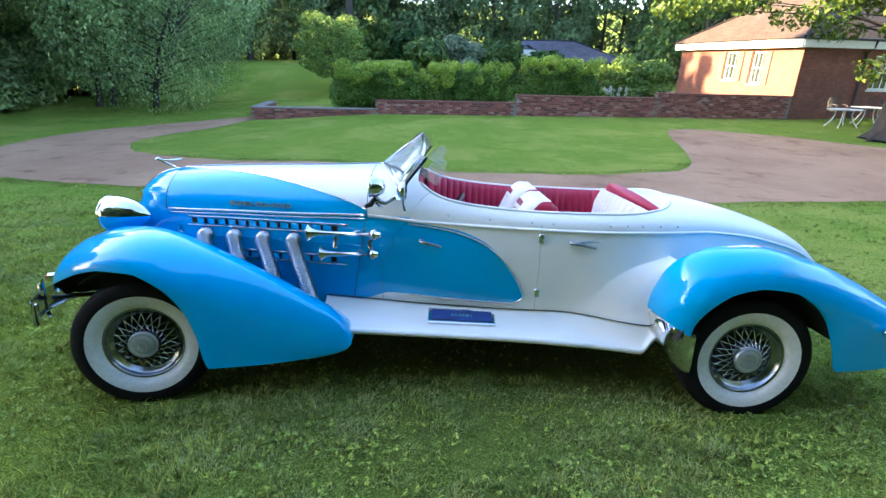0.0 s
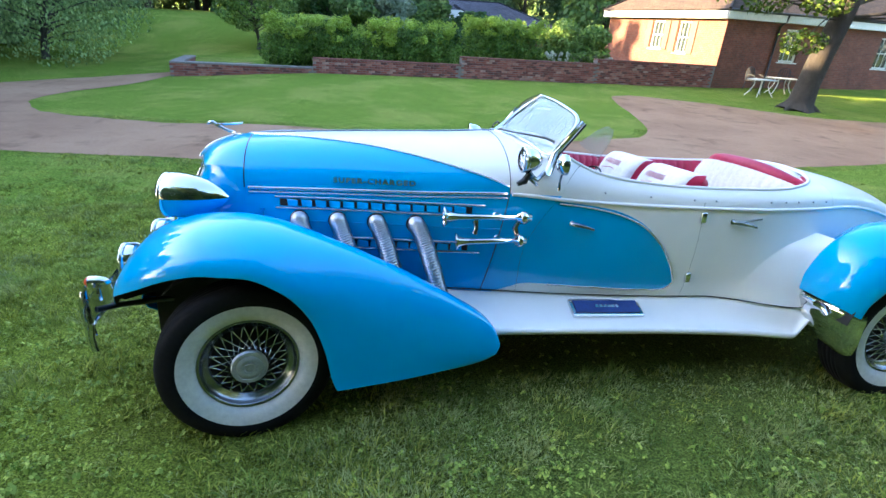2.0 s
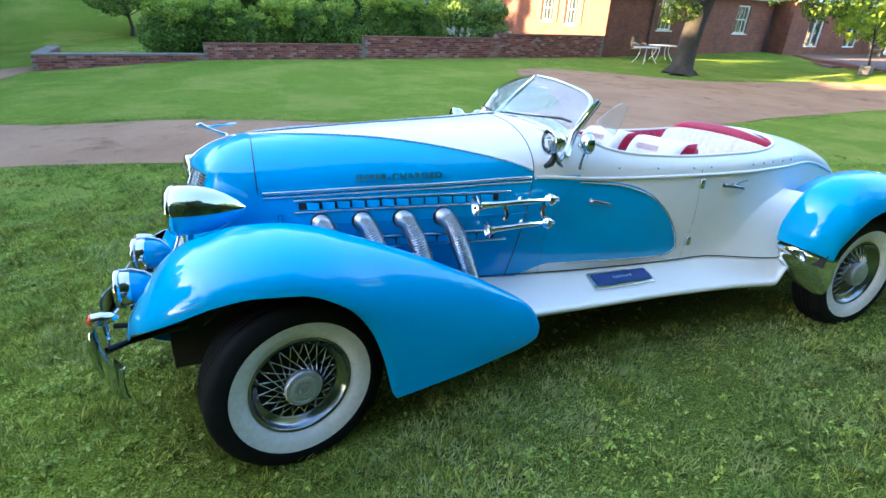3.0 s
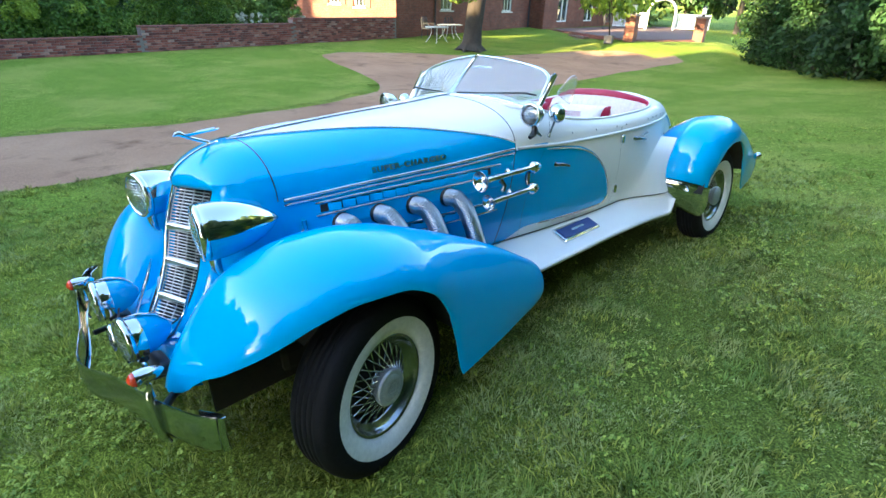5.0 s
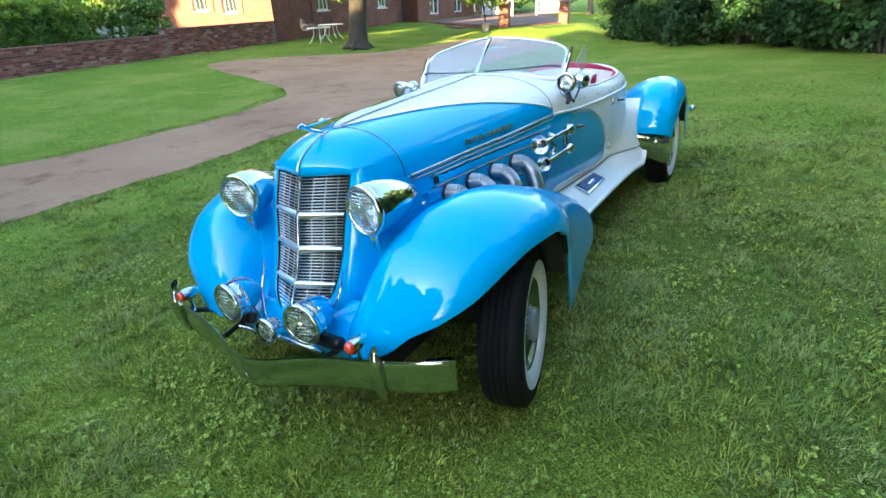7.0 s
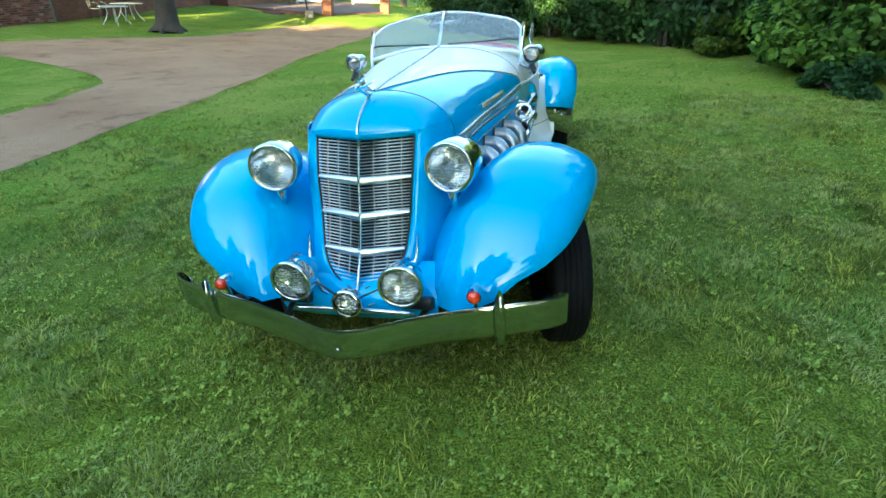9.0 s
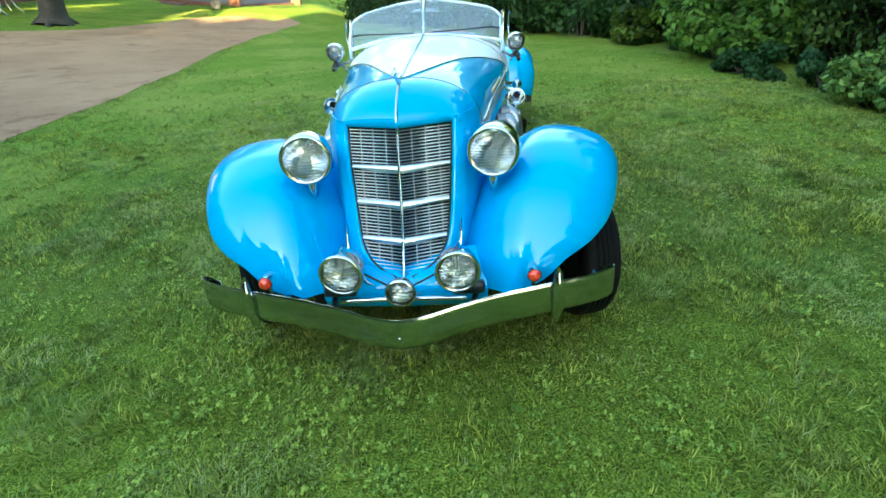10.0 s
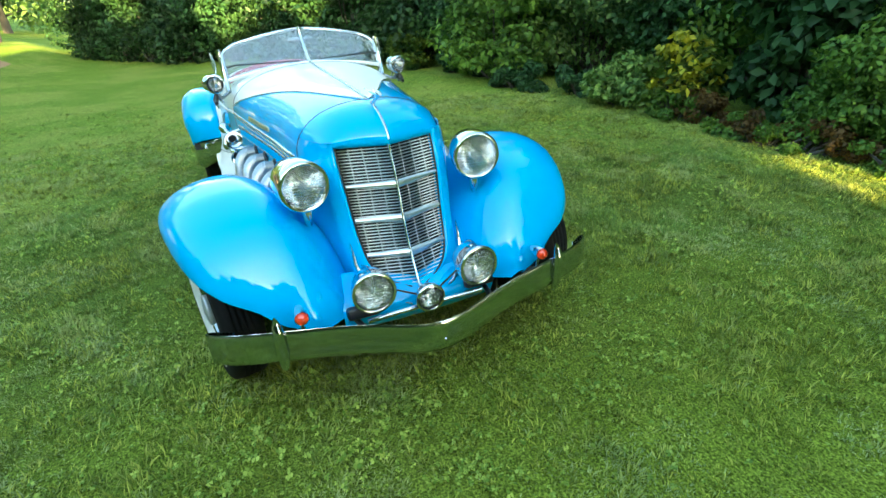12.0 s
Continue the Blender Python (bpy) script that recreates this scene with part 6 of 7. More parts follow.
# ---- raised bonnet lettering
for side in (1, -1):
    fc = bpy.data.curves.new("bonnet_letters", "FONT")
    fc.body, fc.size, fc.extrude, fc.align_x, fc.align_y = "SUPER-CHARGED", 0.052, 0.003, "CENTER", "CENTER"
    fc.space_character = 1.25
    fc.offset = 0.0018
    ob = new("bonnet_letters", fc)
    dg = bpy.context.evaluated_depsgraph_get()
    me = bpy.data.meshes.new_from_object(ob.evaluated_get(dg))
    bpy.data.objects.remove(ob)
    xs = [v.co.x for v in me.vertices]
    w = max(xs) - min(xs)
    me.materials.clear()
    me.materials.append(GOLD)
    k = 0.38 / w
    p = upper(np.array(0.535), np.array(0.16))
    ob = put("bonnet_letters", me, car, "gilt raised bonnet lettering reading SUPER-CHARGED")
    ob.matrix_basis = pose(0.535, -0.428 * side, 1.036, 90 - 10, 0, -9.3 if side == 1 else 189.3) @ Matrix.Diagonal((k, 0.62, 1, 1))


# ---- garden wall and house: d runs along the front, e away from it ----
TURN = math.degrees(math.atan2(1.9, 20.7))
HOUSE = pose(15.4, 18.05, 0, 0, 0, TURN)


def spot(s, e, z=0.0):
    """A place by metres along the house front, metres behind it, and height."""
    p = HOUSE @ Vector((s, e, z))
    return p


def wall_mesh(length, z0, z1, thick, openings=()):
    """A wall along x with its outer face at y = 0; openings: (x0, x1, za, zb)."""
    bm = bmesh.new()
    xs = sorted({0.0, length, *(o[0] for o in openings), *(o[1] for o in openings)})
    for a, b in zip(xs, xs[1:]):
        spans, z = [], z0
        for o in sorted(openings, key=lambda o: o[2]):
            if o[0] <= a + 1e-6 and o[1] >= b - 1e-6:
                spans.append((z, o[2]))
                z = o[3]
        spans.append((z, z1))
        for c, d in spans:
            if d - c > 1e-3:
                block_bm((b - a, thick, d - c), ((a + b) / 2, thick / 2, (c + d) / 2), 0, bm)
    bmesh.ops.remove_doubles(bm, verts=bm.verts[:], dist=1e-4)
    return bm


WALL_RUNS = []
garden_wall = thing("garden_wall", HOUSE, "old red-brick garden wall stepping up towards the house", "wall", kind="structure")
for s0, s1, top in ((-21.05, -16.5, 0.02), (-16.5, -11.15, 0.34), (-11.15, -5.57, 0.62), (-5.57, -0.01, 0.80)):
    bm = wall_mesh(s1 - s0 - 0.004, -1.4, top, 0.32)
    ob = part("section", bm, MORTAR, garden_wall, "mortar core of the brick wall")
    ob.matrix_basis = Matrix.Translation((s0, 0, 0))
    WALL_RUNS.append((s0, s1, top))
    n = int((s1 - s0) / 0.5)
    for k in range(n):
        w = (s1 - s0) / n
        cap = part("capstone", block_bm((w - 0.012, 0.38, 0.055), (0, 0, 0), 0.012), STONE if s0 < -20 else OLDBRICK, garden_wall, "")
        cap.matrix_basis = pose(s0 + w * (k + 0.5), 0.16, top + 0.03, 0.4 * math.sin(k * 3 + s0), 0.3 * math.sin(k * 5), 0)
ob = part("return_wall", wall_mesh(2.4, -1.4, 0.02, 0.32), OLDBRICK, garden_wall, "brick return wall")
ob.matrix_basis = pose(-21.05, 0.33, 0, 0, 0, 90) @ pose(0, -0.32, 0)
ob = part("capstone", block_bm((2.4, 0.38, 0.055), (0, 0, 0), 0.012), STONE, garden_wall, "")
ob.matrix_basis = pose(-20.89, 1.55, 0.05, 0, 0, 90)

house = thing("house", HOUSE, "single-storey red-brick house with cream eaves and a hipped shingle roof", "house")
EAVE = 2.82


def window(parent, m, w, h, shutters=False, label="cream sash window", door=False):
    """A window in the wall frame m (x along, y inwards, z up), its lower left corner at the origin."""
    fr = new("french_door" if door else "window")
    fr.parent = parent
    fr.matrix_basis = m
    tagged(fr, label)
    t = 0.07
    for size, at in (((w, 0.1, t), (w / 2, 0.05, t / 2)), ((w, 0.1, t), (w / 2, 0.05, h - t / 2)), ((t, 0.1, h - 2 * t), (t / 2, 0.05, h / 2)), ((t, 0.1, h - 2 * t), (w - t / 2, 0.05, h / 2)),
                     ((w - 2 * t, 0.05, 0.045), (w / 2, 0.045, h / 2)) if not door else ((0.09, 0.07, h - 2 * t), (w / 2, 0.045, h / 2))):
        block("frame", size, at, TRIMWHITE, fr, "", 0.006)
    if not door:
        for k in (1, 2):
            block("glazing_bar", (0.022, 0.03, h - 2 * t), (w * k / 3, 0.05, h / 2), TRIMWHITE, fr, "", 0)
        block("sill", (w + 0.16, 0.16, 0.05), (w / 2, -0.03, -0.03), TRIMWHITE, fr, "", 0.008)
    block("pane", (w - 2 * t, 0.012, h - 2 * t), (w / 2, 0.075, h / 2), PANE, fr, "dark glass", 0)
    if shutters:
        for x in (-0.24, w + 0.24):
            sh = block("shutter", (0.40, 0.04, h), (x, -0.085, h / 2), SHUTTER, fr, "grey-brown louvred shutter", 0.006)
    return fr


FRONT_OPEN = [(3.1, 4.0, 1.15, 2.45), (8.45, 9.4, 1.1, 2.4)]
SIDE_OPEN = [(3.82, 4.72, 1.3, 2.55), (5.77, 6.57, 1.2, 2.55)]
front = part("wall", wall_mesh(11.3, -0.5, EAVE, 0.28, FRONT_OPEN), BRICK, house, "shaded red-brick front wall")
side_w = part("wall", wall_mesh(8.436, -0.5, EAVE, 0.28, SIDE_OPEN), BRICK, house, "red-brick side wall lit by the evening sun")
# the side wall runs away from the corner, its outer face towards -x
side_w.matrix_basis = pose(0, 8.718, 0, 0, 0, -90)
back_w = part("wall", wall_mesh(11.3, -0.5, EAVE, 0.28), BRICK, house, "red-brick rear wall")
back_w.matrix_basis = pose(11.3, 9.0, 0, 0, 0, 180)
end_w = part("wall", wall_mesh(8.42, -0.5, EAVE, 0.28), BRICK, house, "red-brick end wall")
end_w.matrix_basis = pose(11.3, 0.29, 0, 0, 0, 90)
for o in FRONT_OPEN:
    window(house, Matrix.Translation((o[0], 0.06, o[2])), o[1] - o[0], o[3] - o[2])
for o in SIDE_OPEN:
    window(house, pose(0, 8.718, 0, 0, 0, -90) @ Matrix.Translation((o[0], 0.06, o[2])), o[1] - o[0], o[3] - o[2], True)
# cream fascia and soffit, gutter
for size, at in (((11.9, 0.05, 0.34), (5.65, -0.30, EAVE + 0.02)), ((11.9, 0.34, 0.03), (5.65, -0.14, EAVE - 0.14)), ((0.05, 9.5, 0.34), (-0.30, 4.5, EAVE + 0.02)), ((0.34, 9.5, 0.03), (-0.14, 4.5, EAVE - 0.145))):
    block("fascia", size, at, TRIMWHITE, house, "cream painted eaves board", 0.004)
tube("gutter", [(-0.3, -0.36, EAVE + 0.17), (11.5, -0.36, EAVE + 0.17)], 0.05, IRON, house, "dark gutter", 8)
tube("downpipe", [(2.62, -0.36, EAVE + 0.15), (2.62, -0.3, EAVE - 0.12), (2.62, -0.06, EAVE - 0.3), (2.62, -0.06, -0.1)], 0.04, IRON, house, "dark downpipe", 8)
tube("downpipe", [(11.2, -0.36, EAVE + 0.15), (11.2, -0.06, EAVE - 0.3), (11.2, -0.06, -0.1)], 0.04, IRON, house, "dark downpipe", 8)


def roof_plane(name, pts, mat, parent, label=""):
    """A thick roof slope through three or four corners, the first two along its eaves; its shingle courses follow the eaves."""
    pts = [Vector(p) for p in pts]
    u = (pts[1] - pts[0]).normalized()
    nrm = u.cross(pts[-1] - pts[0]).normalized()
    v = nrm.cross(u)
    bm = bmesh.new()
    top = [bm.verts.new(p) for p in pts]
    low = [bm.verts.new(p - nrm * 0.08) for p in pts]
    bm.faces.new(top)
    bm.faces.new(low[::-1])
    n = len(pts)
    for i in range(n):
        bm.faces.new((top[i], low[i], low[(i + 1) % n], top[(i + 1) % n]))
    uv = bm.loops.layers.uv.new("uv")
    for f in bm.faces:
        for l in f.loops:
            d = l.vert.co - pts[0]
            l[uv].uv = (d.dot(u), d.dot(v))
    return part(name, bm, mat, parent, label)


def hip_roof(parent, x0, x1, y0, y1, z, rise, mat, label):
    inset = (y1 - y0) / 2 if (y1 - y0) <= (x1 - x0) else (x1 - x0) / 2
    ym = (y0 + y1) / 2
    if (y1 - y0) <= (x1 - x0):
        r0, r1 = (x0 + inset, ym, z + rise), (x1 - inset, ym, z + rise)
        quads = [((x0, y0, z), (x1, y0, z), r1, r0), ((x1, y1, z), (x0, y1, z), r0, r1)]
        tris = [((x0, y1, z), (x0, y0, z), r0), ((x1, y0, z), (x1, y1, z), r1)]
    for q in quads + tris:
        roof_plane("roof", q, mat, parent, label)
    for a, b in ((quads[0][0], r0), (quads[0][1], r1), (quads[1][1], r0), (quads[1][0], r1), (r0, r1)):
        tube("ridge_cap", [Vector(a) + Vector((0, 0, 0.02)), Vector(b) + Vector((0, 0, 0.02))], 0.06, mat, parent, "", 6)


hip_roof(house, -0.36, 11.7, -0.36, 9.36, EAVE + 0.19, 3.0, SHINGLE, "weathered brown shingle slope")

# second block with the terrace doors
annex = thing("house", HOUSE @ Matrix.Translation((11.4, -1.0, 0)), "red-brick house wing with french doors on a terrace", "house")
DOORS = [(1.6, 2.9, 0.55, 2.55), (5.2, 6.5, 0.55, 2.55)]
part("wall", wall_mesh(11.0, -0.5, EAVE, 0.28, DOORS), BRICK, annex, "red-brick terrace wall")
ob = part("wall", wall_mesh(6.0, -0.5, EAVE, 0.28), BRICK, annex, "red-brick side wall")
ob.matrix_basis = pose(0, 6.3, 0, 0, 0, -90)
ob = part("wall", wall_mesh(6.0, -0.5, EAVE, 0.28), BRICK, annex, "red-brick side wall")
ob.matrix_basis = pose(11.0, 0.29, 0, 0, 0, 90)
for o in DOORS:
    window(annex, Matrix.Translation((o[0], 0.06, o[2])), o[1] - o[0], o[3] - o[2], False, "white-framed french doors", True)
block("fascia", (11.7, 0.05, 0.34), (5.5, -0.32, EAVE + 0.03), TRIMWHITE, annex, "cream painted eaves board", 0.004)
hip_roof(annex, -0.38, 11.4, -0.38, 6.6, EAVE + 0.2, 2.6, SLATE, "dark slate slope")
block("chimney", (0.8, 0.7, 1.9), (0.55, 1.6, EAVE + 1.4), BRICK, annex, "brick chimney", 0.01)
terrace = thing("terrace", HOUSE @ Matrix.Translation((11.6, -6.2, 0)), "raised brick terrace with paving and low steps", "terrace", kind="structure")
PLAN = [(-4.7, -2.1), (-1.2, -4.2), (8.7, -0.95), (13.0, 1.2), (13.0, 4.9), (0.1, 4.9)]


def slab(name, plan, z0, z1, mat, label):
    bm = bmesh.new()
    low, top = [bm.verts.new((x, y, z0)) for x, y in plan], [bm.verts.new((x, y, z1)) for x, y in plan]
    bm.faces.new(low[::-1])
    bm.faces.new(top)
    for i in range(len(plan)):
        j = (i + 1) % len(plan)
        bm.faces.new((low[i], low[j], top[j], top[i]))
    return part(name, bm, mat, terrace, label)


slab("edge_wall", PLAN, -0.7, 0.19, OLDBRICK, "low brick edge")
slab("paving", [(4.15 + (x - 4.15) * 0.975, 1.5 + (y - 1.5) * 0.955) for x, y in PLAN], 0.0, 0.21, PAVING, "warm stone paving")
for k in range(2):
    ob = block("step", (1.7, 0.34, 0.3), (0, 0, 0), PAVING, terrace, "stone step", 0.01)
    ob.matrix_basis = pose(-2.55 - 0.30 * k, 1.55 + 0.20 * k, -0.06 - 0.11 * k, 0, 0, 55.6)


def pier(x, y, h, lit=True):
    z = gz(x, y)
    p = thing("gate_pier", pose(x, y, z - 0.1, 0, 0, TURN), "square brick pier with a small lantern on top", "pier", "terrace piers")
    block("shaft", (0.46, 0.46, h), (0, 0, h / 2), BRICK, p, "", 0.008)
    block("cap", (0.56, 0.56, 0.08), (0, 0, h + 0.04), STONE, p, "stone cap", 0.012)
    block("lantern_base", (0.12, 0.12, 0.10), (0, 0, h + 0.13), IRON, p, "", 0.006)
    block("lantern", (0.17, 0.17, 0.26), (0, 0, h + 0.31), TRIMWHITE, p, "frosted lantern", 0.02)
    lathe("lantern_cap", [(h + 0.44, 0.13), (h + 0.5, 0.07), (h + 0.56, 0.0)], IRON, p, "", 12, "z")
    return p


pier(23.0, 10.35, 1.2)
pier(26.75, 8.7, 1.15)
st = thing("stone_block", pose(22.1, 10.9, gz(22.1, 10.9) - 0.03, 0, 0, 20), "pale sunlit stone block beside the terrace", "stone block")
block("stone", (0.5, 0.36, 0.36), (0, 0, 0.18), STONE, st, "", 0.03)
tree("tree", 23.3, 11.5, 3.7, 1.25, 0.035, LEAF_YOUNG, DARKBARK, "slender young tree with yellow-green leaves by the terrace", 61, 2600, 0.13, 0.36, (-0.5, 0.4), 16, 0.5)
tree("tree", 42.5, 16.0, 9.0, 3.0, 0.25, LEAF_SHADE, DARKBARK, "broad dark tree behind the white arbour", 62, 9000, 0.26, 0.20, (0, 0), 20, 0.4)
tree("tree", 41.0, 20.5, 9.5, 3.0, 0.25, LEAF_SHADE, DARKBARK, "broad dark tree behind the terrace", 63, 9000, 0.26, 0.16, (0, 0), 20, 0.4)
# white arbour with lattice sides
arb = thing("arbour", pose(35.0, 14.6, 0.2, 0, 0, -64), "white painted garden arch with lattice fences", "arbour")
for x in (-0.85, 0.85):
    for y in (-0.16, 0.16):
        block("post", (0.14, 0.1, 1.0), (x, y, 0.5), TRIMWHITE, arb, "", 0.006)
for y in (-0.16, 0.16):
    tube("arch", [(0.85 * math.cos(a), y, 1.0 + 0.85 * math.sin(a)) for a in np.linspace(0, math.pi, 15)], 0.08, TRIMWHITE, arb, "", 8)
for k in range(7):
    a = math.pi * (k + 0.5) / 7
    block("slat", (0.06, 0.36, 0.04), (0.88 * math.cos(a), 0, 1.0 + 0.88 * math.sin(a)), TRIMWHITE, arb, "", 0)
for sx in (-1, 1):
    for z in (0.15, 0.95):
        block("rail", (2.1, 0.06, 0.08), (sx * 1.95, 0, z), TRIMWHITE, arb, "", 0.005)
    for k in range(19):
        block("picket", (0.075, 0.03, 0.8), (sx * (0.98 + 0.11 * k), 0, 0.55), TRIMWHITE, arb, "", 0)


# ---- garden tables and chairs
def garden_table(x, y, turn, label):
    t = thing("garden_table", pose(x, y, gz(x, y), 0, 0, turn), label, "table", "white garden tables")
    v, f = lathe_data([(0.62, 0.0), (0.62, 0.46), (0.632, 0.475), (0.646, 0.47), (0.65, 0.44), (0.65, 0.0)], 36, "z")
    ob = put("tabletop", make_mesh("tabletop", v * (1.35, 1, 1), f, PLASTIC), t, "oval white resin top")
    for sx in (-1, 1):
        for sy in (-1, 1):
            tube("leg", [(sx * 0.22, sy * 0.16, 0.62), (sx * 0.20, sy * 0.15, 0.42), (sx * 0.28, sy * 0.21, 0.2), (sx * 0.42, sy * 0.30, 0.0)], [0.02, 0.02, 0.019, 0.018], PLASTIC, t, "", 8)
    return t


def garden_chair(x, y, turn, mat, label, group):
    t = thing("garden_chair", pose(x, y, gz(x, y), 0, 0, turn), label, "chair", group)
    block("seat", (0.46, 0.46, 0.03), (0, 0, 0.42), mat, t, "", 0.012)
    for k in range(5):
        block("back_slat", (0.035, 0.02, 0.42), (-0.17 + 0.085 * k, 0.235 + 0.0, 0.66), mat, t, "", 0.004)
    tube("back_frame", [(-0.22, 0.22, 0.42), (-0.23, 0.25, 0.75), (-0.15, 0.26, 0.90), (0, 0.265, 0.93), (0.15, 0.26, 0.90), (0.23, 0.25, 0.75), (0.22, 0.22, 0.42)], 0.015, mat, t, "", 6)
    for sx in (-1, 1):
        for sy in (-1, 1):
            tube("leg", [(sx * 0.2, sy * 0.2, 0.42), (sx * 0.23, sy * 0.23, 0.0)], 0.015, mat, t, "", 6)
        tube("arm", [(sx * 0.22, 0.24, 0.66), (sx * 0.25, 0.0, 0.65), (sx * 0.24, -0.2, 0.62), (sx * 0.22, -0.21, 0.42)], 0.014, mat, t, "", 6)
    return t


garden_table(16.2, 16.15, 10, "oval white resin garden table on the gravel by the house")
garden_table(17.55, 16.7, -15, "second oval white resin table close to the brick wall")
garden_chair(16.9, 17.5, 10, IRON, "dark metal garden chair behind the white tables", "dark garden chairs")
garden_chair(18.4, 17.55, -25, IRON, "dark metal garden chair behind the white tables", "dark garden chairs")
for s, e, a in ((15.2, -3.4, 40), (16.6, -2.7, -60), (18.6, -3.0, 160)):
    p = spot(s, e)
    ch = garden_chair(p.x, p.y, a, IRON, "dark metal chair on the terrace", "terrace chairs")
    ch.location.z = 0.212

# ---- far house behind the hedge
far_house = thing("house", pose(10.1, 43.0, -0.65, 0, 0, -4), "low neighbouring house with a hipped slate roof behind the hedge", "house")
block("wall", (10.6, 6.6, 2.9), (0, 0, 1.2), BRICK, far_house, "shaded brick wall", 0.01)
hip_roof(far_house, -6.0, 6.0, -3.9, 3.9, 2.6, 1.6, SLATE, "dark slate slope")
block("dormer", (1.4, 1.2, 0.8), (-2.0, -3.0, 3.0), TRIMWHITE, far_house, "pale dormer", 0.01)
roof_plane("dormer_roof", ((-1.2, -3.7, 3.35), (-1.2, -2.0, 3.35), (-2.0, -2.0, 3.8), (-2.0, -3.7, 3.8)), SLATE, far_house)
roof_plane("dormer_roof", ((-2.8, -2.0, 3.35), (-2.8, -3.7, 3.35), (-2.0, -3.7, 3.8), (-2.0, -2.0, 3.8)), SLATE, far_house)

# ---- hedges behind the wall
for s, e, size, mat, lab, seed, n, lf in (
    (-16.3, 1.3, (3.7, 1.8, 1.72), LEAF_HEDGE, "clipped dense green hedge with pale new shoots on top", 11, 15000, 0.055),
    (-12.75, 1.35, (3.6, 1.9, 1.80), LEAF_HEDGE, "clipped dense green hedge with pale new shoots on top", 12, 15000, 0.055),
    (-9.25, 1.35, (3.2, 1.8, 2.08), LEAF_HEDGE, "rounded clipped hedge with fresh yellow-green tips", 13, 13000, 0.055),
):
    p = spot(s, e)
    b = bush("hedge", p.x, p.y, size, mat, lab, seed, n, lf, "hedge", "hedges behind the wall", 12, True)
    b.rotation_euler.z = radians(TURN)
    b.location.z = -0.15
    rg = np.random.default_rng(seed)
    tips = [(rg.uniform(-0.46, 0.46) * size[0], rg.uniform(-0.5, 0.35) * size[1], size[2] * (0.62 + 0.40 * rg.uniform() ** 0.6)) for k in range(70)]
    v, f = leaves(tips, [(rg.uniform(0.10, 0.26), rg.uniform(0.12, 0.3), rg.uniform(0.10, 0.26)) for k in range(70)], int(n * 0.7), lf * 0.85, rg, -0.35)
    put("young_growth", np_mesh("young_growth", v, f, LEAF_YOUNG, False), b, "fresh yellow-green shoots", kind="stuff")
p = spot(-5.7, 1.5)
b = bush("shrub", p.x, p.y, (4.2, 2.0, 2.2), LEAF_MID, "loose bright green shrub above the garden wall", 15, 12000, 0.085, "shrub", "", 22)
b.location.z = 0.0
p = spot(-6.2, 0.75)
b = bush("flowers", p.x, p.y, (3.0, 0.5, 1.0), LEAF_HEDGE, "bed of white flowers behind the garden wall", 16, 2500, 0.06, "flowers", "", 12)
rg = np.random.default_rng(3)
v, f = leaves([(rg.uniform(-1.5, 1.5), rg.uniform(-0.2, 0.1), rg.uniform(0.75, 1.05)) for _ in range(60)], [0.07] * 60, 1500, 0.05, rg)
put("blossom", np_mesh("blossom", v, f, PETAL, False), b, "white blossom")

# ---- trees
tree("tree", -4.15, 24.5, 3.65, 1.35, 0.07, LEAF_MID, DARKBARK, "young cone-crowned tree with pale tips behind the wall", 21, 9500, 0.08, 0.30, clumps=38, squash=0.55)
b = bush("shrub", 2.3, 30.0, (2.6, 2.6, 3.6), LEAF_GREY, "silvery-leaved shrub beyond the hedge", 22, 6000, 0.14)
b = bush("shrub", 0.0, 29.0, (3.6, 3.0, 2.5), LEAF_TREE, "rounded green shrub beyond the hedge", 23, 6000, 0.14)
# willow-like trees at the bend of the drive
tree("willow", -11.0, 19.7, 7.6, 3.0, 0.10, LEAF_WILLOW, DARKBARK, "drooping willow at the bend of the drive", 31, 32000, 0.075, 0.10, (2.4, 0.2), 70, 1.4, squash=0.85)
tree("tree", -5.1, 35.0, 12.5, 2.6, 0.3, LEAF_TREE, BARK, "tall tree with a bare pale trunk", 36, 5000, 0.25, 0.62, (0, 0), 12)
tree("tree", -13.4, 19.6, 8.8, 2.6, 0.11, LEAF_WILLOW, DARKBARK, "dark leaning tree beside the drive", 32, 14000, 0.10, 0.42, (-2.0, 0.5), 26, 0.5)
tree("tree", -13.0, 20.0, 8.4, 2.2, 0.10, LEAF_WILLOW, DARKBARK, "dark slender tree beside the drive", 33, 12000, 0.10, 0.42, (0.6, 0.4), 22, 0.5)
# the big tree on the lawn before the house
oak = thing("tree", Matrix.Translation((15.75, 13.6, gz(15.75, 13.6) - 0.05)), "old broad tree with a leaning trunk on the house lawn", "tree")
stem = [(0, 0, 0), (0.05, 0.0, 0.25), (0.12, 0.02, 0.9), (0.28, 0.03, 1.9), (0.62, 0.05, 3.2), (0.8, 0.1, 4.6), (0.9, 0.1, 6.5), (0.9, 0.1, 8.5)]
ways = [(stem, [0.62, 0.42, 0.36, 0.36, 0.33, 0.28, 0.2, 0.08])]
for a in range(6):
    t = a * 1.05 + 0.3
    ways.append(([(0.1 * math.cos(t), 0.1 * math.sin(t), 0.35), (0.38 * math.cos(t), 0.38 * math.sin(t), 0.12), (0.75 * math.cos(t), 0.75 * math.sin(t), -0.05)], [0.22, 0.16, 0.05]))
cs, rs = [], []
rg = np.random.default_rng(41)
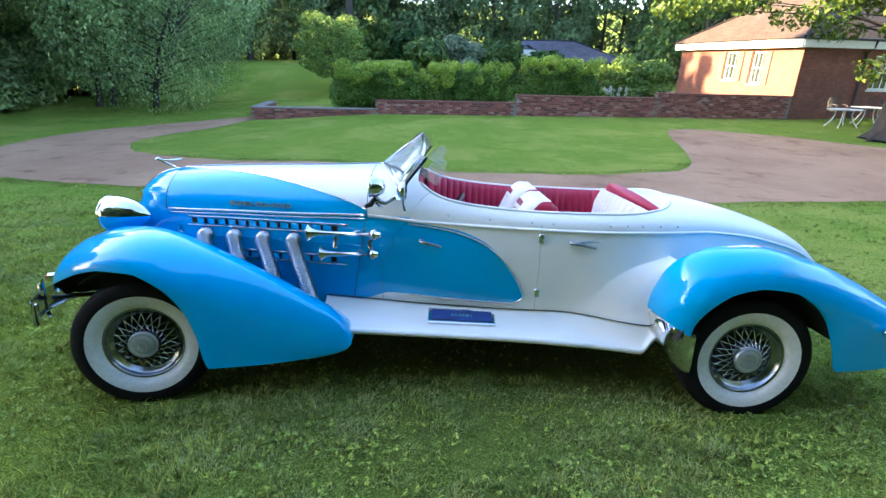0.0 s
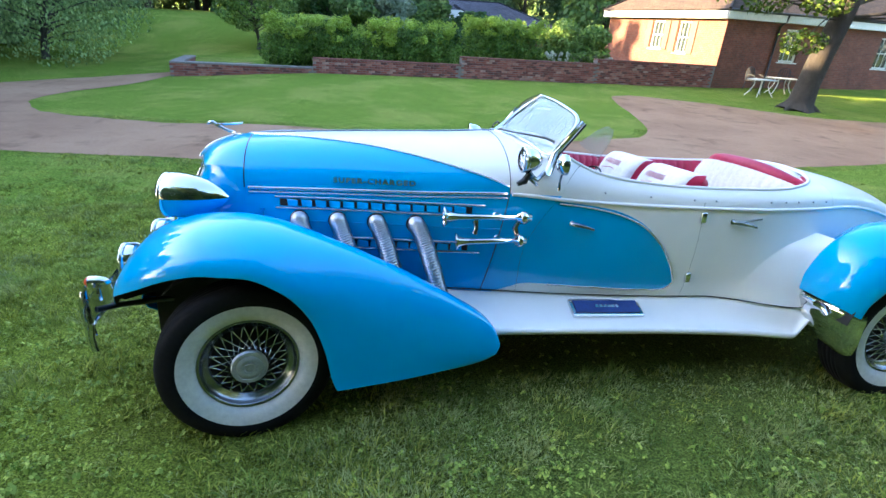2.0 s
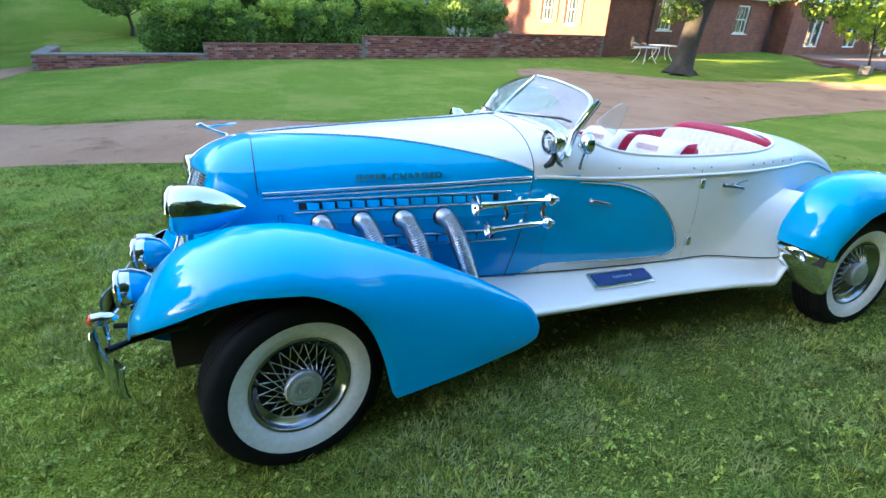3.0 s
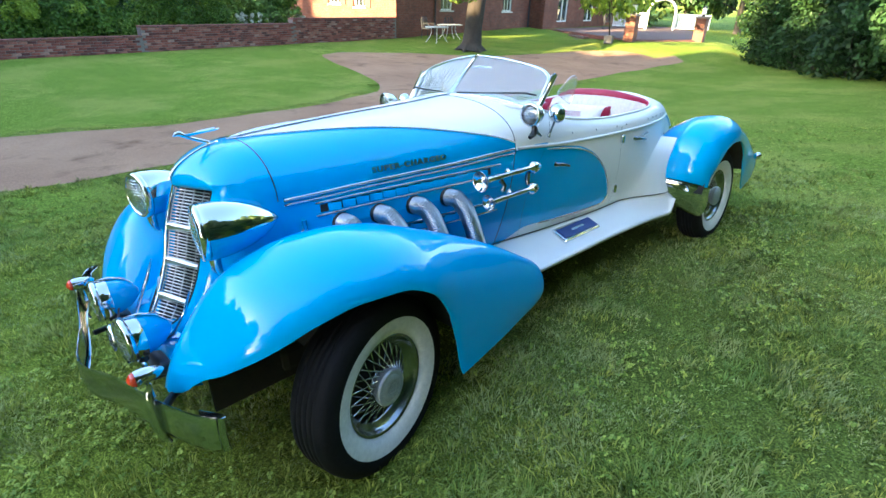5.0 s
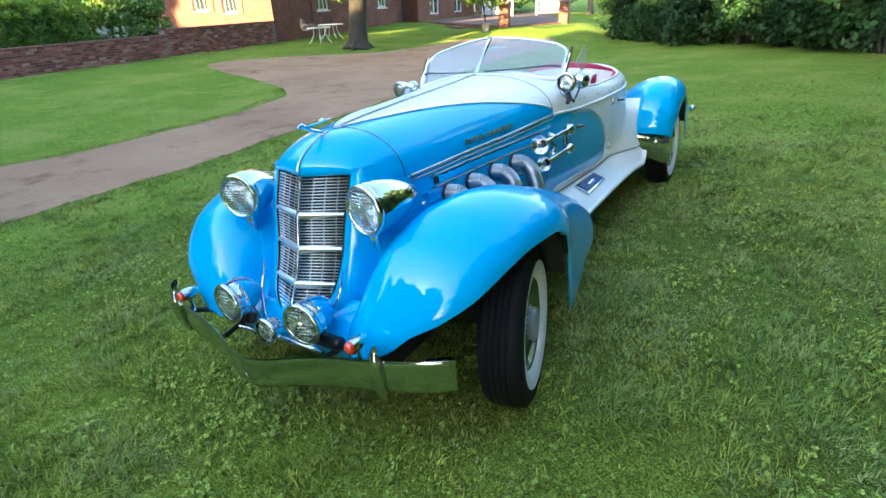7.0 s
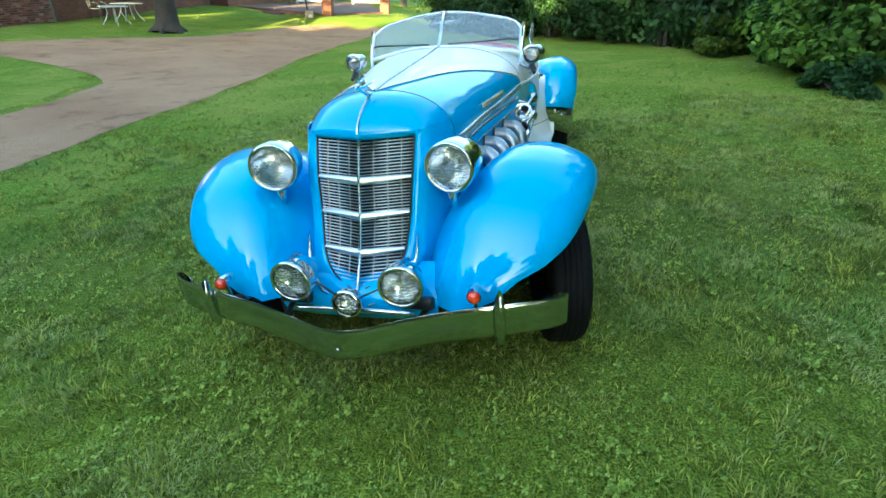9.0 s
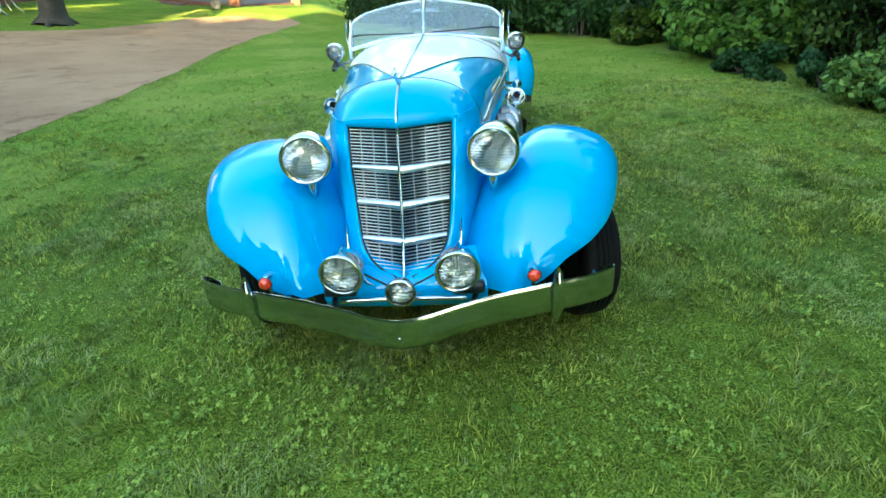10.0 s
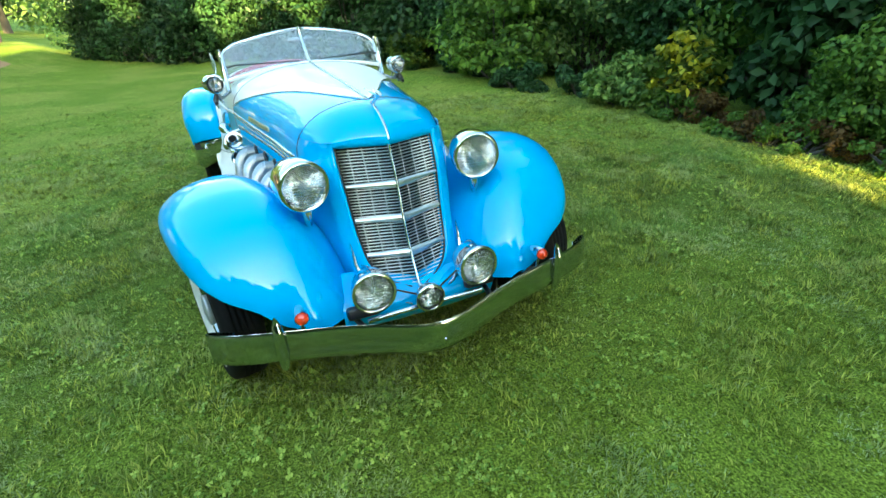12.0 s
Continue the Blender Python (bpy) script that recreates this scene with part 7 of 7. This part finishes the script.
for k in range(26):
    t, h = k * 2.4, 4.0 + 4.6 * (k / 26)
    reach = rg.uniform(1.6, 4.6)
    c = (0.8 + reach * math.cos(t), reach * math.sin(t), h + rg.uniform(-0.6, 0.6))
    cs.append(c)
    rs.append((1.25, 1.25, 0.8))
    b0 = np.array((0.7, 0.08, min(3.4 + 0.12 * k, 7.5)))
    ways.append(([b0, b0 + (np.array(c) - b0) * 0.5 + (0, 0, 0.35), c], [0.12, 0.07, 0.02]))
for c in ((-7.2, 0.4, 3.8), (-5.9, 0.2, 4.1), (-4.8, 0.6, 4.0), (-3.6, 0.3, 3.6), (-2.1, 0.4, 3.3), (-0.8, -0.6, 3.3), (-3.4, -0.8, 3.7), (-2.2, -2.6, 3.6), (2.4, -1.5, 2.9), (3.6, -2.2, 2.6), (-1.5, -0.9, 2.2), (5.2, -1.2, 2.4), (4.3, -3.4, 3.2)):
    cs.append(c)
    rs.append((0.7, 0.7, 0.35))
    b0 = np.array((0.5, 0.0, 3.0))
    ways.append(([b0, b0 + (np.array(c) - b0) * 0.5 + (0, 0, 0.3), c], [0.045, 0.022, 0.006]))
put("trunk", limbs(ways[:7], BARK, "trunk", 14), oak, "thick grey trunk")
put("branchwork", limbs(ways[7:], BARK, "branchwork", 7), oak, "spreading limbs", kind="stuff")
v, f = leaves(cs, rs, 24000, 0.10, rg, 0.3)
put("crown", np_mesh("crown", v, f, LEAF_BRIGHT, False), oak, "spreading crown")

# ---- woods round the place
rg = np.random.default_rng(77)


def wood(points, heights, spread_, mat, label, group, count, leaf, base=0.08, tops={}):
    for i, (x, y) in enumerate(points):
        h = tops.get((x, y), 0) or rg.uniform(*heights)
        if (x, y) in tops:
            rg.uniform()
        tree("tree", x, y, h, spread_ * rg.uniform(0.85, 1.15), 0.18, mat, DARKBARK, label, 100 + i + int(10 * abs(x)), count, leaf, base, (rg.uniform(-0.5, 0.5), rg.uniform(-0.5, 0.5)), 18, 0.3, group)


wood([(-30 + 5.2 * k, 41 + 3.0 * math.sin(k * 2.1) + (10 if 5 <= k <= 9 else 0)) for k in range(14)], (13.0, 16.0), 4.0, LEAF_WOOD, "dark woodland tree beyond the garden", "woods behind the garden", 7000, 0.22)
wood([(-36 + 7.0 * k, 58 + 3.0 * math.sin(k * 1.3)) for k in range(13)], (19.0, 23.0), 6.0, LEAF_WOOD, "tall tree in the far wood", "far wood", 3000, 0.55)
wood([(-22, 27), (-18, 31), (-24, 33), (-15, 34), (-20, 37)], (7.5, 9.0), 3.2, LEAF_WOOD, "dark woodland tree beyond the garden", "woods behind the garden", 6000, 0.26)
wood([(20 + 5 * k, 36 + 2.5 * math.sin(k)) for k in range(5)] + [(38, 24), (40, 18), (42, 12)], (13.0, 16.0), 4.0, LEAF_TREE, "green woodland tree beyond the house", "woods behind the house", 4500, 0.3)
wood([(-25, 50.5), (-18, 52), (-12.5, 49), (-31, 54), (-6.5, 47.5)], (14.0, 16.0), 3.6, LEAF_WOOD, "dark woodland tree beyond the garden", "woods behind the garden", 3800, 0.40, 0.04)
for k in range(7):
    bush("shrub", -7.5 + 3.3 * k, 38.5 + 1.4 * math.sin(k * 2.3), (4.2, 2.6, 2.6 + 0.7 * math.sin(k * 1.9)), (LEAF_WOOD, LEAF_TREE, LEAF_SHADE)[k % 3], "low shrub at the foot of the woods", 460 + k, 2600, 0.22, "shrub", "shrubs at the foot of the woods", 22)
# added out of view: its high crown cuts the sun on the terrace
tree("tree", -24.0, 24.9, 17.0, 1.5, 0.2, LEAF_TREE, DARKBARK, "unseen high-crowned tree added to shade the terrace", 175, 12000, 0.34, 0.795, (0, 0), 26, 0.3, "trees west of the lawn")
# unseen trees to the west, placed to keep the evening sun off the lawn
WEST = [(-21, 4.6), (-21, -2.6), (-24.5, 5.6), (-25, -1.8), (-21.5, 7.6), (-25, 9.4), (-20.5, 10.8), (-24, 12.6), (-17.6, 5.2), (-17.8, 7.6), (-17.6, 10.2), (-17.8, 14.6), (-27, 17.5), (-21, 20.2), (-21.5, 23.0)]
wood(WEST, (10.2, 11.4), 2.5, LEAF_TREE, "unseen tall tree shading the lawn from the west", "trees west of the lawn", 3600, 0.55, 0.05, {(-21, 20.2): 11.1, (-21.5, 23.0): 11.7, (-27, 17.5): 10.6})
wood([(-20.5, 14.3), (-24.5, 15.8), (-21, 17.2), (-22, 11.5)], (14.2, 15.2), 2.7, LEAF_TREE, "unseen tall tree shading the lawn from the west", "trees west of the lawn", 11000, 0.42, 0.05, {(-21, 17.2): 11.8})
wood([(-21.5, 24.7)], (12.5, 12.6), 1.3, LEAF_TREE, "unseen slender tree added to block the sun", "trees west of the lawn", 6000, 0.3, 0.05)
wood([(-20, 33.3)], (13.0, 13.2), 2.0, LEAF_TREE, "open-crowned tree beyond the drive", "trees west of the lawn", 2600, 0.28, 0.2)
wood([(-19, 3.75), (-16.5, 3.1)], (12.0, 12.5), 1.6, LEAF_TREE, "unseen slender tree added to block the sun", "trees west of the lawn", 7000, 0.24, 0.05)
# added out of view to shape the patch of sun by the near shrubs
tree("tree", -19.2, 1.1, 13.0, 2.2, 0.2, LEAF_TREE, DARKBARK, "unseen high-crowned tree trimming the sun patch", 171, 19000, 0.30, 0.54, (0, 0), 34, 0.3, "trees west of the lawn")
bush("shrub", -18.0, 1.0, (3.2, 3.0, 4.3), LEAF_WOOD, "unseen tall shrub added to block low sun", 172, 7000, 0.2, "shrub", "", 26)
bush("shrub", -18.0, 2.45, (3.0, 3.4, 9.8), LEAF_TREE, "unseen dense evergreen bounding the sun patch", 173, 16000, 0.24, "shrub", "", 70)
bush("shrub", -15.0, -0.3, (1.6, 3.4, 6.4), LEAF_TREE, "unseen airy shrub that weakens the sun patch", 174, 260, 0.2, "shrub", "", 40)
# thicket beyond the bend of the drive
for k, (x, y, h) in enumerate(((-16.8, 17.4, 3.6), (-16.5, 20.4, 5.0), (-17.0, 23.5, 5.2), (-15.6, 24.0, 3.4), (-17.0, 26.8, 5.5), (-15.2, 29.6, 5.5), (-13.8, 33.4, 5.5), (-16.5, 37.0, 5.0), (-18.5, 18.6, 5.0))):
    bush("shrub", x, y, (4.0, 3.8, h * 0.85), (LEAF_WILLOW if k < 2 else (LEAF_WOOD, LEAF_MID, LEAF_WILLOW)[k % 3]), "tall thicket shrub beyond the drive", 180 + k, 6500, 0.14, "shrub", "thicket beyond the drive", 26)
# tall trees added in the south to dim the sky on the car's left
wood([(-13 + 3.9 * k, -10.0 - 1.6 * math.sin(k * 1.7)) for k in range(10)], (10.0, 12.5), 3.0, LEAF_WOOD, "tall tree added south of the lawn to dim the sky", "wood south of the lawn", 4200, 0.40)

# ---- shrubbery along the lawn, from the terrace to the near corner
EDGE = [(24.2, 5.0), (22.6, 3.6), (21.0, 2.6), (19.4, 1.4), (17.8, -0.1), (16.3, -1.2), (14.6, -2.2), (13.0, -3.1), (11.4, -4.2), (9.6, -5.2), (8.0, -5.7), (6.4, -6.0), (4.8, -6.4), (3.0, -6.6), (0.9, -6.4), (-1.2, -6.0), (-3.2, -6.4)]
for i, (x, y) in enumerate(EDGE):
    far_ = x > 10
    bush("shrub", x, y - 0.3, (3.2, 2.6, 3.4), ((LEAF_FAR_SHADE, LEAF_SHADE, LEAF_FAR_SHADE) if far_ else (LEAF_SHADE, LEAF_HEDGE, LEAF_TREE))[i % 3], ("leafy green shrub at the edge of the lawn", "dense dark shrub at the edge of the lawn")[i % 2], 200 + i, 7000 if far_ else 11500, 0.10 if far_ else 0.068, "shrub", "shrubs along the lawn", 30)
    bush("shrub", x + 0.8, y - 2.6, (4.2, 2.6, 6.6), LEAF_FAR_SHADE if far_ else LEAF_SHADE, "tall dark shrub behind the lawn's edge", 300 + i, 3200, 0.18, "shrub", "tall shrubs behind", 26)
b = bush("shrub", 2.75, -4.95, (1.0, 0.9, 1.2), LEAF_BRIGHT, "green shrub with golden top leaves and bare brown twigs below", 401, 1500, 0.065, "shrub", "", 18)
rg = np.random.default_rng(402)
tips = [(rg.uniform(-0.40, 0.36), rg.uniform(-0.1, 0.42), rg.uniform(0.35, 1.0)) for _ in range(30)]
v, f = leaves(tips, [(0.12, 0.12, 0.06)] * 30, 300, 0.065, rg, 0.25)
put("young_growth", np_mesh("young_growth", v, f, LEAF_GOLD, False), b, "golden-yellow leaves", kind="stuff")
bush("shrub", 3.7, -4.75, (1.3, 0.9, 0.8), LEAF_MID, "low fresh green shrub at the lawn's edge", 402, 4200, 0.05, "shrub", "", 20)
bush("shrub", 7.5, -4.9, (3.4, 2.2, 2.5), LEAF_HEDGE, "spreading layered shrub with fresh top leaves", 403, 8500, 0.08, "shrub", "", 34)
bush("shrub", 1.7, -5.6, (2.0, 1.5, 2.9), LEAF_SHADE, "broad-leaved dark shrub at the lawn's edge", 404, 5000, 0.10, "shrub", "", 22)
bush("shrub", 0.5, -5.0, (1.8, 1.1, 1.5), LEAF_HEDGE, "dusty green shrub at the lawn's edge", 405, 9000, 0.04, "shrub", "", 24)
bush("shrub", 10.6, -4.1, (2.0, 1.2, 0.9), LEAF_BRIGHT, "yellow-green shrub at the lawn's edge", 408, 5000, 0.07, "shrub", "", 20)
for k, (x, y, w) in enumerate(((2.3, -4.8, 1.3), (0.9, -4.55, 1.8), (-0.6, -4.5, 1.8))):
    bush("undergrowth", x, y, (w, 0.6, 0.42), LEAF_DRY, "dry brown undergrowth below the shrubs", 406 + 10 * k, 2600, 0.03, "undergrowth", "dry undergrowth", 18)
    bush("undergrowth", x + 0.3, y + 0.1, (w, 0.6, 0.36), LEAF_HEDGE, "low green undergrowth below the shrubs", 407 + 10 * k, 2000, 0.03, "undergrowth", "green undergrowth", 16)
for k in range(6):
    bush("undergrowth", 4.6 + 1.5 * k, -4.85 + 0.12 * k + 0.25 * math.sin(k * 2), (1.8, 0.8, 0.55), LEAF_SHADE, "low dark ground cover below the shrubs", 440 + k, 2600, 0.05, "undergrowth", "dark ground cover", 16)

# ---- the garden wall's bricks in running bond, last
brick_mesh = bpy.data.meshes.new("brick")
bm = block_bm((0.205, 0.05, 0.064), (0, 0, 0), 0)
bmesh.ops.bevel(bm, geom=[e for e in bm.edges if all(v.co.y < 0 for v in e.verts)], offset=0.006, segments=1, affect="EDGES")
bm.to_mesh(brick_mesh)
bm.free()
brick_mesh.materials.append(BRICK_PIECE)
one_v = np.array([v.co[:] for v in brick_mesh.vertices])
one_f = [tuple(p.vertices) for p in brick_mesh.polygons]
rg = np.random.default_rng(9)
run_v, run_f, loose = [], [], 0
for s0, s1, top in WALL_RUNS:
    low = min(gz(*spot(s0, 0)[:2]), gz(*spot(s1, 0)[:2])) - 0.08
    for row in range(int((top - low) / 0.0745)):
        z = top - 0.036 - 0.0745 * row
        x = s0 + 0.106 + (0.107 if row % 2 else 0.0)
        while x < s1 - 0.10:
            at = np.array((x + rg.normal(0, 0.002), 0.013 + rg.normal(0, 0.0025), z + rg.normal(0, 0.0015)))
            turn = rg.normal(0, 0.5)
            if s0 == -16.5 and loose < 300:
                put("brick", brick_mesh, garden_wall, "", pose(*at, 0, turn * 0.5, turn))
                loose += 1
            else:
                run_f += [tuple(i + len(run_v) * len(one_v) for i in f) for f in one_f]
                run_v.append(one_v + at)
            x += 0.2145
put("brickwork", make_mesh("brickwork", np.concatenate(run_v), run_f, BRICK_RUN, False), garden_wall, "weathered red bricks", kind="stuff")
